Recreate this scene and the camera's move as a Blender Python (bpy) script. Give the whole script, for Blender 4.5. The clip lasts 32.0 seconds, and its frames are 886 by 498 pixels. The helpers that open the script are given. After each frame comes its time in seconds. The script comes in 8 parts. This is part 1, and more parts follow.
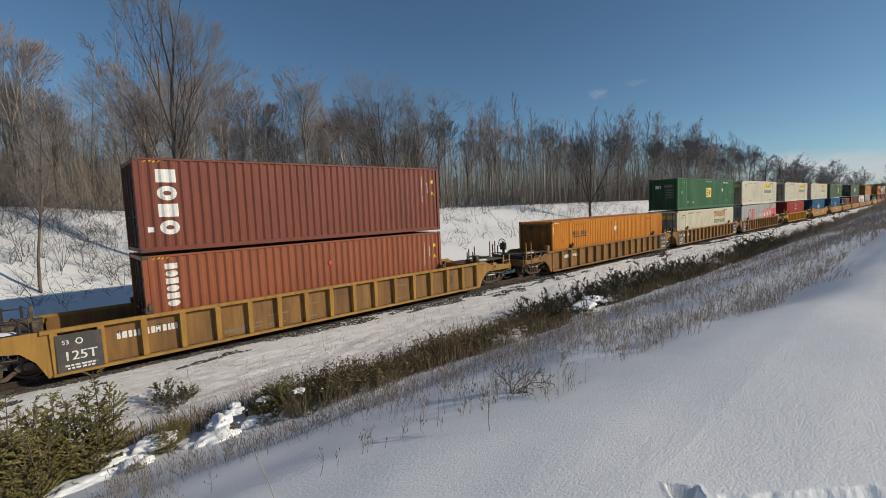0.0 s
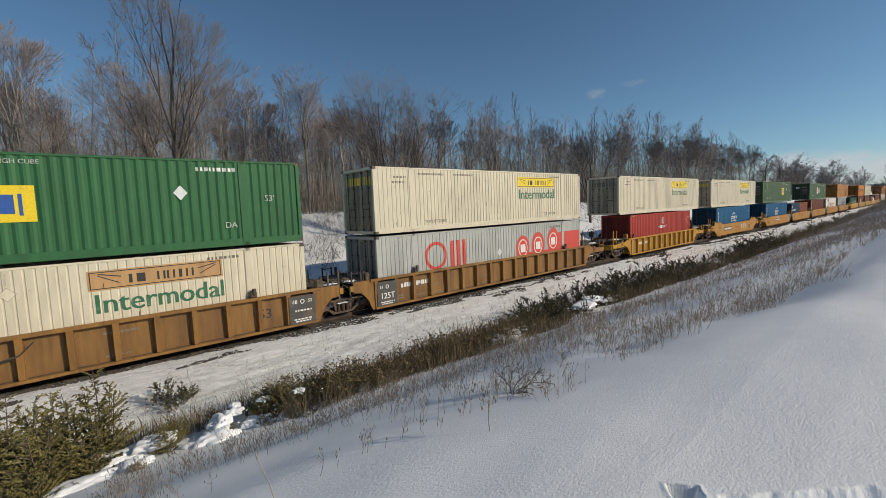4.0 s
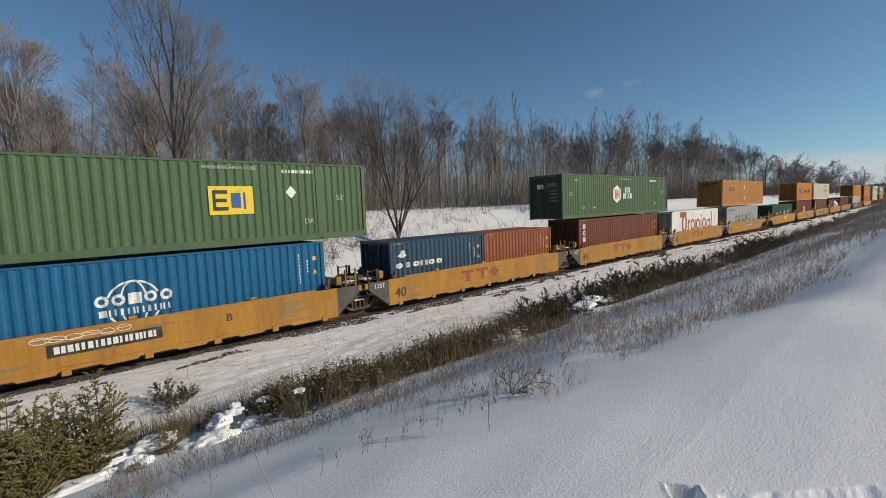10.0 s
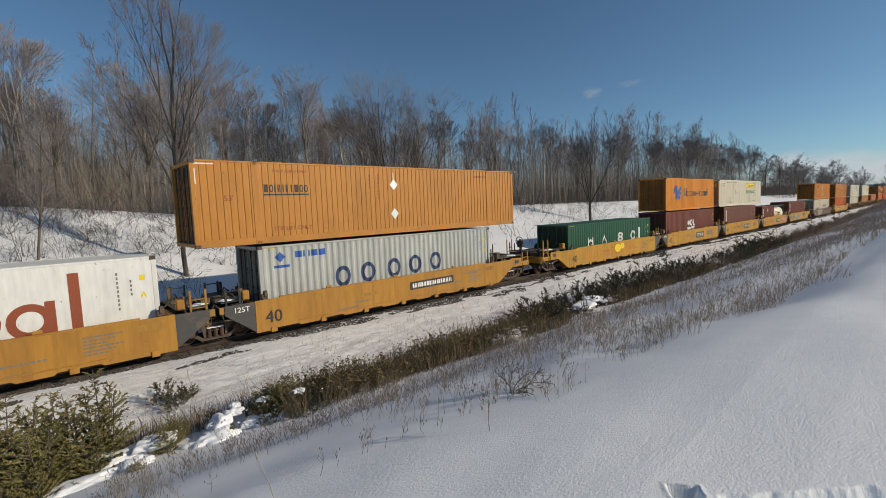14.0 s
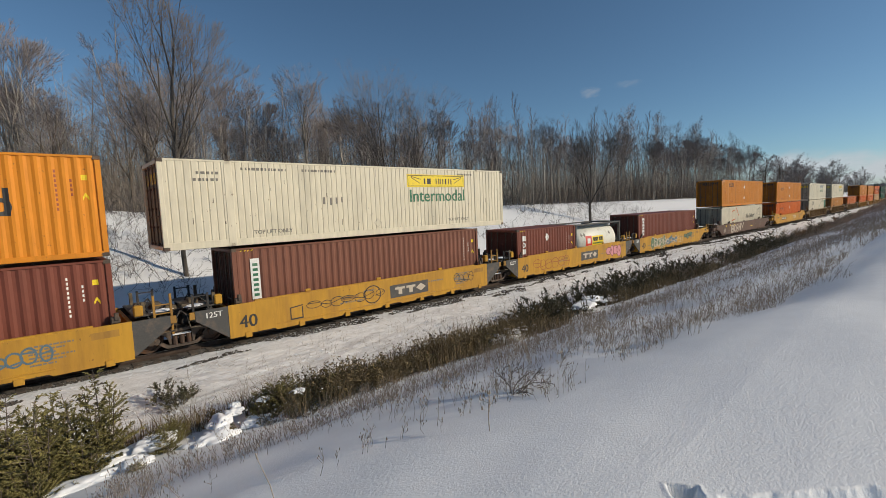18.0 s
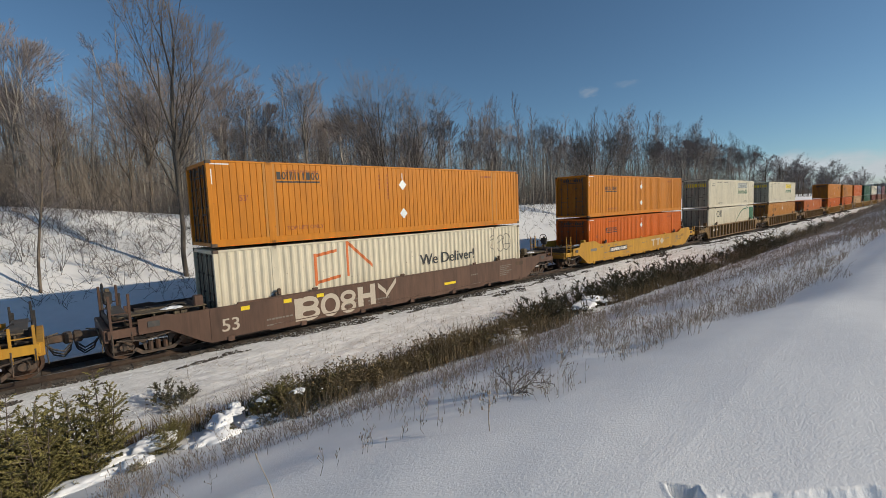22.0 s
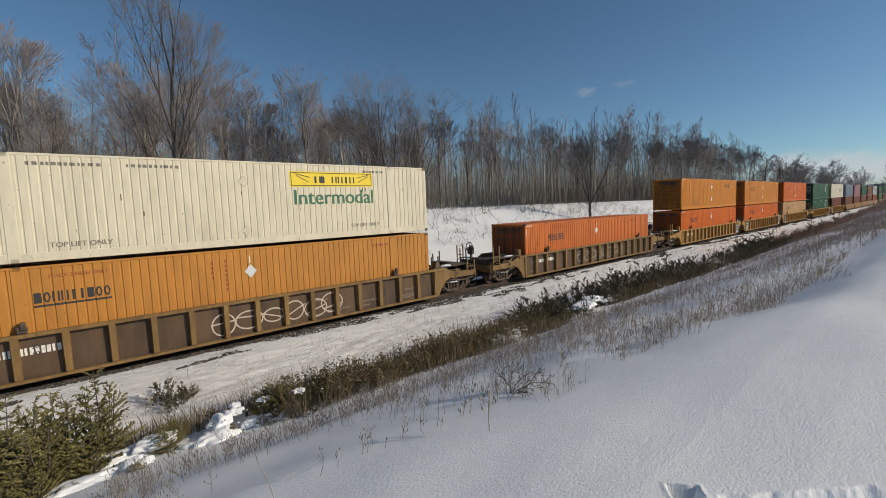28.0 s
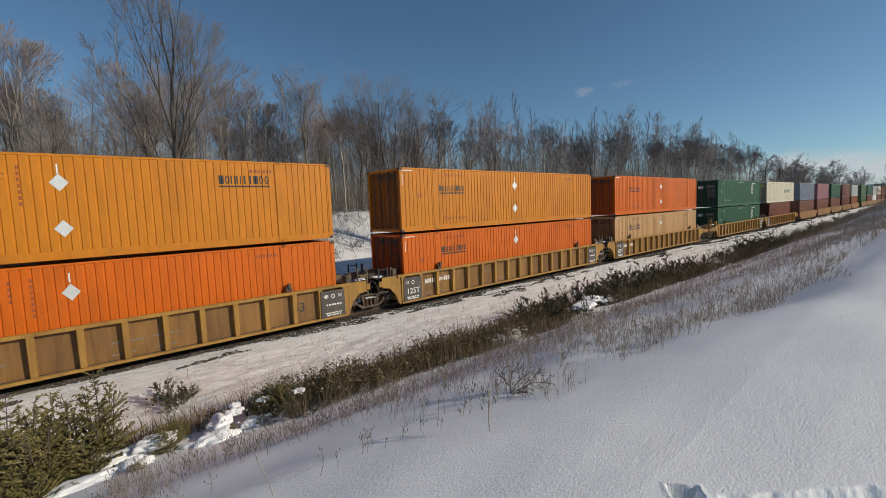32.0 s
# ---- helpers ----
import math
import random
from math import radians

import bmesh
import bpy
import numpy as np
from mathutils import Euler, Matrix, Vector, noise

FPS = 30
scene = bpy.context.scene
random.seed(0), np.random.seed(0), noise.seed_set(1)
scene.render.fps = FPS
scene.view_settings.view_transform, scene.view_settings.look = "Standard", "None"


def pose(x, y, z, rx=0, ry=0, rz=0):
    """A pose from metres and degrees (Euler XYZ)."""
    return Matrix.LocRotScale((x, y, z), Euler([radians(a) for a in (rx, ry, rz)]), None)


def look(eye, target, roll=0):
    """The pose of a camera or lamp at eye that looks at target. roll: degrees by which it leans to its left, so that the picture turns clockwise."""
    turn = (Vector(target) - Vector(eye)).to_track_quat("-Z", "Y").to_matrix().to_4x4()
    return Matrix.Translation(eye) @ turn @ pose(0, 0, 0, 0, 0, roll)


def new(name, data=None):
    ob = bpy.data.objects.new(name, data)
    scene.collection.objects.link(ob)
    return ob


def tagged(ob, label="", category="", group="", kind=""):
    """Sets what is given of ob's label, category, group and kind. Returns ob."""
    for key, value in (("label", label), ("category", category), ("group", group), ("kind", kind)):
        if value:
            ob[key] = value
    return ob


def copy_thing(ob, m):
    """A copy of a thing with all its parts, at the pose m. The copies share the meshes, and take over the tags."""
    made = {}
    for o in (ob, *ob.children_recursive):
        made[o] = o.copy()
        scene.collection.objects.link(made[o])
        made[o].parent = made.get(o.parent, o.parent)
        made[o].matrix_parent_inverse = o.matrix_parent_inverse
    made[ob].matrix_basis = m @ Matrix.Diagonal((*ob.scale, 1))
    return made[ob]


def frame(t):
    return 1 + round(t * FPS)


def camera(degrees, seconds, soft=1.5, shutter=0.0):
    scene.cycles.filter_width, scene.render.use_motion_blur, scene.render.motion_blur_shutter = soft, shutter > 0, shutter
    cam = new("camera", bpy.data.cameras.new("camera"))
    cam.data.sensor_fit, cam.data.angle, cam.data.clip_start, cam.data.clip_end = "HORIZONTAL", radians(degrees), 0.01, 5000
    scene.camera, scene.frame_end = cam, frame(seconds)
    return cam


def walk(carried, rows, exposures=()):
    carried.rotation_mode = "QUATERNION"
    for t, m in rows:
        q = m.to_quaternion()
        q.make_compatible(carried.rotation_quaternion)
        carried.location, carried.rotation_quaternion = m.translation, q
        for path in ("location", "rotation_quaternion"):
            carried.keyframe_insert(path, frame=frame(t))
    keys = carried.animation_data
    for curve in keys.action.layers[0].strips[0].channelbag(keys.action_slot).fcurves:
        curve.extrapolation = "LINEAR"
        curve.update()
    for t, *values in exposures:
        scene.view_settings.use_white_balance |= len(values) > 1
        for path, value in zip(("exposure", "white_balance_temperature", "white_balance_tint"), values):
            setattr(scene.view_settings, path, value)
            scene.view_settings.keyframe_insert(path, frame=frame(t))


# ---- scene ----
# Camera: still, on the snowy bank above the track. x runs along the track, z = 0 is the top of the rails.
EYE = Vector((0.0, -17.5, 4.235))
VIEW = Vector((0.66413, 0.74224, -0.08953))
cam = camera(89.06, 32.0, soft=0.6)
STAND = look(EYE, EYE + VIEW * 10, roll=-2.264)
walk(cam, [(0.0, STAND), (32.0, STAND)], exposures=[(0.0, -0.25), (32.0, -0.25)])

# ---- light: low winter sun from behind the camera's right shoulder ----
SUN_DIR = Vector((0.571, -0.722, 0.428)).normalized()
world = bpy.data.worlds.new("winter_sky")
scene.world = world
world.use_nodes = True
wn = world.node_tree.nodes
sky = wn.new("ShaderNodeTexSky")
sky.sky_type = "NISHITA"
sky.sun_disc = False
sky.sun_elevation = math.asin(SUN_DIR.z)
sky.sun_rotation = math.atan2(SUN_DIR.x, SUN_DIR.y)
sky.altitude, sky.air_density, sky.dust_density, sky.ozone_density = 200, 0.78, 0.45, 3.6
wn["Background"].inputs["Strength"].default_value = 0.107
tint = wn.new("ShaderNodeMix")
tint.data_type, tint.blend_type = "RGBA", "MULTIPLY"
tint.inputs[0].default_value, tint.inputs[7].default_value = 1.0, (0.885, 1.0, 0.945, 1)
world.node_tree.links.new(sky.outputs["Color"], tint.inputs[6])
world.node_tree.links.new(tint.outputs[2], wn["Background"].inputs["Color"])
sun = new("sun", bpy.data.lights.new("sun", "SUN"))
sun.data.energy, sun.data.angle, sun.data.color = 3.8, radians(0.53), (1.0, 0.872, 0.685)
sun.matrix_world = look(SUN_DIR * 50, (0, 0, 0))

# ---- materials ----
RUST = (0.13, 0.065, 0.035)


def mat(name, rgb, rough=0.7, metal=0.0, spots=None, spot_scale=2.0, amount=0.5, grain=0.12, grain_scale=30.0,
        bump=0.15, bump_scale=40.0, stretch=(1, 1, 1), edge=0.08, shift=True, island=0.0, obj_random=0.0):
    """A procedural surface: base colour, a second colour in patches, fine grain and relief."""
    m = bpy.data.materials.new(name)
    m.use_nodes = True
    nt = m.node_tree
    n, ln = nt.nodes, nt.links
    bs = n["Principled BSDF"]
    bs.inputs["Roughness"].default_value, bs.inputs["Metallic"].default_value = rough, metal
    co = n.new("ShaderNodeTexCoord")
    mp = n.new("ShaderNodeMapping")
    mp.inputs["Scale"].default_value = stretch
    vec = co.outputs["Object"]
    if shift:
        oi = n.new("ShaderNodeObjectInfo")
        mul = n.new("ShaderNodeMath")
        mul.operation = "MULTIPLY"
        mul.inputs[1].default_value = 91.7
        ln.new(oi.outputs["Random"], mul.inputs[0])
        add = n.new("ShaderNodeVectorMath")
        ln.new(vec, add.inputs[0])
        ln.new(mul.outputs[0], add.inputs[1])
        vec = add.outputs[0]
    ln.new(vec, mp.inputs["Vector"])

    def noise_tex(scale, detail):
        t = n.new("ShaderNodeTexNoise")
        t.inputs["Scale"].default_value, t.inputs["Detail"].default_value = scale, detail
        ln.new(mp.outputs[0], t.inputs["Vector"])
        return t
    g = noise_tex(grain_scale, 4)
    ra = n.new("ShaderNodeMapRange")
    ra.inputs["From Min"].default_value, ra.inputs["From Max"].default_value = 0.3, 0.7
    ra.inputs["To Min"].default_value, ra.inputs["To Max"].default_value = 1 - grain, 1 + grain
    ln.new(g.outputs["Fac"], ra.inputs["Value"])
    hs = n.new("ShaderNodeHueSaturation")
    hs.inputs["Color"].default_value = (*rgb, 1)
    col = None
    if spots is not None:
        s = noise_tex(spot_scale, 6)
        s.inputs["Roughness"].default_value = 0.65
        r2 = n.new("ShaderNodeMapRange")
        r2.inputs["From Min"].default_value, r2.inputs["From Max"].default_value = 1 - amount - edge, 1 - amount + edge
        ln.new(s.outputs["Fac"], r2.inputs["Value"])
        mx = n.new("ShaderNodeMix")
        mx.data_type = "RGBA"
        mx.inputs[6].default_value, mx.inputs[7].default_value = (*rgb, 1), (*spots, 1)
        ln.new(r2.outputs[0], mx.inputs[0])
        ln.new(mx.outputs[2], hs.inputs["Color"])
    value = ra.outputs[0]
    for source, span in (("i", island), ("o", obj_random)):
        if span:
            src = n.new("ShaderNodeNewGeometry").outputs["Random Per Island"] if source == "i" else n.new("ShaderNodeObjectInfo").outputs["Random"]
            r3 = n.new("ShaderNodeMapRange")
            r3.inputs["To Min"].default_value, r3.inputs["To Max"].default_value = 1 - span, 1 + span
            ln.new(src, r3.inputs["Value"])
            m2 = n.new("ShaderNodeMath")
            m2.operation = "MULTIPLY"
            ln.new(value, m2.inputs[0])
            ln.new(r3.outputs[0], m2.inputs[1])
            value = m2.outputs[0]
    ln.new(value, hs.inputs["Value"])
    ln.new(hs.outputs[0], bs.inputs["Base Color"])
    if bump:
        bt = noise_tex(bump_scale, 5)
        bp = n.new("ShaderNodeBump")
        bp.inputs["Strength"].default_value, bp.inputs["Distance"].default_value = bump, 0.02
        ln.new(bt.outputs["Fac"], bp.inputs["Height"])
        ln.new(bp.outputs[0], bs.inputs["Normal"])
    return m


def paint(name, rgb, dirt=None, amount=0.38, rough=0.5, streak=0.35, chips=0.6):
    """Weathered container or wagon paint, with streaks that run down and small rusty chips."""
    dirt = dirt or tuple(0.72 * v + 0.006 for v in rgb)
    m = mat(name, rgb, rough, 0.0, dirt, 1.1, amount, 0.07, 7.0, 0.05, 25.0, (1, 1, 0.22), 0.16)
    n, ln = m.node_tree.nodes, m.node_tree.links
    bs = n["Principled BSDF"]
    bs.inputs["Specular IOR Level"].default_value = 0.3
    source = [x for x in n if x.bl_idname == "ShaderNodeMapping"][0].inputs["Vector"].links[0].from_socket
    colour = bs.inputs["Base Color"].links[0].from_socket
    for scale, size, low, high, most, tone in (((5, 5, 0.3), 1.3, 0.50, 0.74, streak, tuple(0.8 * v for v in dirt)), ((1, 1, 0.7), 9.0, 0.665, 0.70, chips, RUST)):
        mp, tx, cut, mx = n.new("ShaderNodeMapping"), n.new("ShaderNodeTexNoise"), n.new("ShaderNodeMapRange"), n.new("ShaderNodeMix")
        mp.inputs["Scale"].default_value = scale
        tx.inputs["Scale"].default_value, tx.inputs["Detail"].default_value, tx.inputs["Roughness"].default_value = size, 7, 0.62
        cut.inputs["From Min"].default_value, cut.inputs["From Max"].default_value, cut.inputs["To Max"].default_value = low, high, most
        mx.data_type = "RGBA"
        mx.inputs[7].default_value = (*tone, 1)
        ln.new(source, mp.inputs["Vector"])
        ln.new(mp.outputs[0], tx.inputs["Vector"])
        ln.new(tx.outputs["Fac"], cut.inputs["Value"])
        ln.new(cut.outputs[0], mx.inputs[0])
        ln.new(colour, mx.inputs[6])
        colour = mx.outputs[2]
    ln.new(colour, bs.inputs["Base Color"])
    return m


M = {}
for key, rgb in dict(maroon=(0.20, 0.060, 0.038), rust_red=(0.30, 0.095, 0.045), orange=(0.58, 0.205, 0.012), deep_orange=(0.62, 0.130, 0.006),
                     pale_orange=(0.52, 0.225, 0.045), tan=(0.55, 0.33, 0.15), cream=(0.70, 0.63, 0.48), white=(0.80, 0.79, 0.74), green=(0.038, 0.140, 0.055),
                     sage=(0.085, 0.148, 0.072), dark_green=(0.025, 0.105, 0.058), red=(0.42, 0.05, 0.035), blue=(0.012, 0.125, 0.27), navy=(0.035, 0.075, 0.125),
                     grey=(0.47, 0.48, 0.45), hapag=(0.70, 0.25, 0.02), lilac=(0.20, 0.23, 0.29), pink=(0.36, 0.16, 0.18), red_orange=(0.58, 0.155, 0.03), brown=(0.21, 0.085, 0.055)).items():
    pale = key in ("cream", "white")
    M[key] = paint(key + "_paint", rgb, amount=0.34 if pale else 0.37, streak=0.22 if pale else 0.35)
    # for ends turned from the sun: shade put into the paint, plus grime and chips
    M[key + "_door"] = paint(key + "_shaded_grimy_doors", tuple(0.7 * v for v in rgb), tuple(0.3 * v + 0.02 for v in rgb), 0.5, 0.7, 0.7, 0.9)
M["car_brown"] = paint("wagon_brown_yellow", (0.32, 0.165, 0.045), (0.17, 0.088, 0.035), 0.45, streak=0.6)
M["car_ochre"] = paint("wagon_ochre", (0.42, 0.235, 0.055), (0.24, 0.13, 0.045), 0.42, streak=0.6)
M["car_yellow"] = paint("wagon_yellow", (0.54, 0.29, 0.035), (0.36, 0.185, 0.04), 0.42, streak=0.5)
# darker and more streaked than the wagon yellow
M["panel_yellow"] = paint("darker_stained_yellow", (0.42, 0.225, 0.045), (0.25, 0.135, 0.045), 0.46, streak=0.6)
M["car_orange"] = paint("wagon_orange_yellow", (0.46, 0.23, 0.042), (0.31, 0.15, 0.038), 0.40, streak=0.5)
M["car_cn"] = paint("wagon_brown", (0.145, 0.085, 0.06), (0.07, 0.045, 0.035), 0.42, streak=0.6)
M["car_olive"] = paint("wagon_olive_brown", (0.27, 0.165, 0.06), (0.13, 0.075, 0.035), 0.45, streak=0.6)
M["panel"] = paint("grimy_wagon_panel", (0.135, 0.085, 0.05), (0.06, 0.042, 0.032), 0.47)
# wagon ochre with the recess shade put into the colour, and stains
M["panel_ochre"] = paint("shaded_stained_ochre_panel", (0.29, 0.155, 0.05), (0.15, 0.082, 0.038), 0.46, streak=0.7)
M["gear"] = mat("dusty_brake_gear", (0.15, 0.115, 0.07), 0.75, 0.1, (0.05, 0.04, 0.035), 4.0, 0.47)
M["black"] = mat("black_paint", (0.028, 0.026, 0.026), 0.6, 0, (0.09, 0.07, 0.055), 3.0, 0.42)
M["dark_grey"] = mat("dark_grey_paint", (0.07, 0.068, 0.065), 0.6, 0, (0.13, 0.10, 0.08), 3.0, 0.42)
M["steel"] = mat("grimy_steel", (0.085, 0.065, 0.05), 0.65, 0.25, (0.15, 0.10, 0.07), 5.0, 0.45)
M["wheel"] = mat("wheel_steel", (0.09, 0.06, 0.045), 0.6, 0.4, RUST, 4.0, 0.45)
M["tread"] = mat("worn_tread", (0.42, 0.41, 0.40), 0.35, 0.9)
M["rail"] = mat("rusty_rail", (0.10, 0.068, 0.048), 0.7, 0.3, (0.06, 0.042, 0.034), 3.0, 0.5)
M["rail_head"] = mat("polished_rail_head", (0.5, 0.49, 0.48), 0.3, 0.95)
M["tie"] = mat("weathered_tie", (0.11, 0.085, 0.065), 0.9, 0, (0.05, 0.04, 0.035), 2.0, 0.45, stretch=(1, 0.2, 1), obj_random=0.25)
M["mark_white"] = mat("white_marking", (0.78, 0.77, 0.73), 0.6, 0, (0.45, 0.40, 0.36), 5.0, 0.36, edge=0.05)
M["mark_pale"] = mat("faded_white_marking", (0.44, 0.47, 0.41), 0.6, 0, (0.20, 0.24, 0.18), 6.0, 0.42, edge=0.06)
M["mark_black"] = mat("black_marking", (0.035, 0.035, 0.035), 0.6)
M["mark_grey"] = mat("faded_marking", (0.20, 0.18, 0.15), 0.7)
M["mark_yellow"] = mat("yellow_sign", (0.85, 0.62, 0.02), 0.5, 0, (0.6, 0.42, 0.05), 4.0, 0.35)
M["mark_green"] = mat("green_marking", (0.03, 0.15, 0.075), 0.6, 0, (0.12, 0.24, 0.15), 5.0, 0.4)
M["mark_red"] = mat("red_marking", (0.62, 0.07, 0.05), 0.5)
M["mark_blue"] = mat("blue_marking", (0.03, 0.10, 0.36), 0.5)
M["mark_navy"] = mat("dark_blue_marking", (0.025, 0.045, 0.12), 0.55)
M["mark_brown"] = mat("brown_red_marking", (0.30, 0.075, 0.03), 0.55)
M["mark_orange"] = mat("orange_red_graffiti", (0.62, 0.16, 0.04), 0.55)
M["mark_maroon"] = mat("dark_red_graffiti", (0.20, 0.05, 0.06), 0.55)
M["mark_moss"] = mat("moss_green_graffiti", (0.13, 0.19, 0.10), 0.6, 0, (0.07, 0.11, 0.08), 3.0, 0.45)
M["mark_pink"] = mat("pink_graffiti", (0.62, 0.27, 0.30), 0.55)
M["mark_teal"] = mat("slate_graffiti", (0.10, 0.16, 0.20), 0.55)
M["mark_beige"] = mat("beige_graffiti", (0.52, 0.45, 0.36), 0.6)
M["reflector"] = mat("silver_reflector", (0.75, 0.77, 0.76), 0.35, 0.3)
M["tank_white"] = mat("tank_shell", (0.74, 0.72, 0.63), 0.45, 0, (0.5, 0.46, 0.38), 1.6, 0.35)
M["snow_lump"] = mat("packed_snow", (0.86, 0.88, 0.91), 0.75, 0, None, 1, 0, 0.03, 8.0, 0.2, 14.0)
M["bark"] = mat("grey_bark", (0.20, 0.16, 0.12), 0.9, 0, (0.09, 0.07, 0.055), 4.0, 0.48, 0.2, 20.0, 0.4, 30.0, (1, 1, 0.3), obj_random=0.2)
M["dark_bark"] = mat("dark_maple_bark", (0.115, 0.098, 0.082), 0.9, 0, (0.06, 0.052, 0.045), 4.0, 0.48, 0.2, 20.0, 0.4, 30.0, (1, 1, 0.3))
M["pale_bark"] = mat("pale_poplar_bark", (0.27, 0.245, 0.215), 0.9, 0, (0.13, 0.10, 0.08), 3.0, 0.42, 0.2, 20.0, 0.3, 30.0, (1, 1, 0.5), obj_random=0.3)
M["limb"] = mat("dark_limbs", (0.125, 0.108, 0.10), 0.9, grain=0.2, bump=0, island=0.15)
M["twig"] = mat("bare_twigs", (0.205, 0.178, 0.172), 0.9, grain=0.2, bump=0, obj_random=0.25, island=0.2)
M["brush"] = mat("undergrowth_stems", (0.22, 0.185, 0.155), 0.95, grain=0.2, bump=0, island=0.5)
M["straw"] = mat("dry_grass_blades", (0.175, 0.132, 0.072), 0.9, grain=0.15, bump=0, island=0.45)
M["weed"] = mat("dry_weed_stalks", (0.33, 0.27, 0.21), 0.9, grain=0.15, bump=0, island=0.4)
M["leaf"] = mat("juniper_sprays", (0.21, 0.185, 0.062), 0.8, grain=0.15, bump=0, island=0.5, obj_random=0.15)
M["leaf_gold"] = mat("yellowed_sprays", (0.20, 0.14, 0.03), 0.8, grain=0.15, bump=0, island=0.5)
M["leaf_dark"] = mat("dark_evergreen_leaves", (0.085, 0.080, 0.042), 0.75, grain=0.15, bump=0, island=0.5, obj_random=0.15)
M["dead_leaf"] = mat("withered_leaves", (0.19, 0.145, 0.075), 0.9, grain=0.15, bump=0, island=0.55)
M["stone"] = mat("ballast_stone", (0.085, 0.075, 0.065), 0.9, 0, (0.16, 0.14, 0.12), 3.0, 0.4, 0.2, 25.0, 0.3, 40.0, island=0.5)
M["post"] = mat("weathered_post_wood", (0.10, 0.08, 0.06), 0.9, stretch=(1, 1, 0.2))
M["hill"] = mat("far_wooded_hill", (0.16, 0.18, 0.21), 0.95, 0, (0.30, 0.32, 0.36), 0.02, 0.45, shift=False, bump=0)
M["conifer"] = mat("far_conifer", (0.035, 0.05, 0.035), 0.9, grain=0.15, bump=0, island=0.4)


def snow_material():
    """Snow: nearly white, with drift ripples, fine crust relief and scattered litter beside the track."""
    m = mat("snow", (0.86, 0.865, 0.87), 0.72, 0, None, 1, 0, 0.025, 3.0, 0.5, 34.0, shift=False)
    nt = m.node_tree
    n, ln = nt.nodes, nt.links
    bs = n["Principled BSDF"]
    bs.inputs["Subsurface Weight"].default_value = 0.0
    bp = [x for x in n if x.bl_idname == "ShaderNodeBump"][0]
    bp.inputs["Strength"].default_value, bp.inputs["Distance"].default_value = 0.6, 0.010
    fine = n.new("ShaderNodeMapping")
    fine.inputs["Scale"].default_value, fine.inputs["Rotation"].default_value = (1.1, 1.7, 1.0), (0, 0, radians(42))
    for link in bp.inputs["Height"].links:
        link.from_node.inputs["Detail"].default_value, link.from_node.inputs["Roughness"].default_value = 5, 0.55
        ln.new(fine.outputs[0], link.from_node.inputs["Vector"])
    co = [x for x in n if x.bl_idname == "ShaderNodeTexCoord"][0]
    ln.new(co.outputs["Object"], fine.inputs["Vector"])
    mp = n.new("ShaderNodeMapping")
    mp.inputs["Scale"].default_value, mp.inputs["Rotation"].default_value = (1.0, 3.2, 1.0), (0, 0, radians(-12))
    ln.new(co.outputs["Object"], mp.inputs["Vector"])
    w = n.new("ShaderNodeTexNoise")
    w.inputs["Scale"].default_value, w.inputs["Detail"].default_value = 5.0, 5
    ln.new(mp.outputs[0], w.inputs["Vector"])
    b2 = n.new("ShaderNodeBump")
    b2.inputs["Strength"].default_value, b2.inputs["Distance"].default_value = 0.10, 0.05
    ln.new(w.outputs["Fac"], b2.inputs["Height"])
    ln.new(bp.outputs[0], b2.inputs["Normal"])
    # trodden, dusty snow along the track
    xyz = n.new("ShaderNodeSeparateXYZ")
    ln.new(co.outputs["Object"], xyz.inputs[0])
    near, far = n.new("ShaderNodeMapRange"), n.new("ShaderNodeMapRange")
    near.inputs["From Min"].default_value, near.inputs["From Max"].default_value = -7.0, -5.6
    far.inputs["From Min"].default_value, far.inputs["From Max"].default_value = 5.0, 3.0
    band = n.new("ShaderNodeMath")
    band.operation = "MULTIPLY"
    for r, slot in ((near, 0), (far, 1)):
        ln.new(xyz.outputs["Y"], r.inputs["Value"])
        ln.new(r.outputs[0], band.inputs[slot])
    rough = n.new("ShaderNodeTexNoise")
    rough.inputs["Scale"].default_value, rough.inputs["Detail"].default_value, rough.inputs["Roughness"].default_value = 2.6, 9, 0.68
    ln.new(mp.outputs[0], rough.inputs["Vector"])
    lift = n.new("ShaderNodeMath")
    lift.operation = "MULTIPLY"
    lift.inputs[1].default_value = 0.8
    ln.new(band.outputs[0], lift.inputs[0])
    b3 = n.new("ShaderNodeBump")
    b3.inputs["Distance"].default_value = 0.09
    ln.new(lift.outputs[0], b3.inputs["Strength"])
    ln.new(rough.outputs["Fac"], b3.inputs["Height"])
    ln.new(b2.outputs[0], b3.inputs["Normal"])
    ln.new(b3.outputs[0], bs.inputs["Normal"])
    spots = n.new("ShaderNodeTexNoise")
    spots.inputs["Scale"].default_value, spots.inputs["Detail"].default_value, spots.inputs["Roughness"].default_value = 1.4, 9, 0.72
    ln.new(mp.outputs[0], spots.inputs["Vector"])
    cut = n.new("ShaderNodeMapRange")
    cut.inputs["From Min"].default_value, cut.inputs["From Max"].default_value, cut.inputs["To Max"].default_value = 0.42, 0.68, 0.70
    ln.new(spots.outputs["Fac"], cut.inputs["Value"])
    dusty = n.new("ShaderNodeMath")
    dusty.operation = "MULTIPLY"
    ln.new(cut.outputs[0], dusty.inputs[0])
    ln.new(band.outputs[0], dusty.inputs[1])
    mix = n.new("ShaderNodeMix")
    mix.data_type = "RGBA"
    mix.inputs[7].default_value = (0.50, 0.495, 0.49, 1)
    hs = [x for x in n if x.bl_idname == "ShaderNodeHueSaturation"][0]
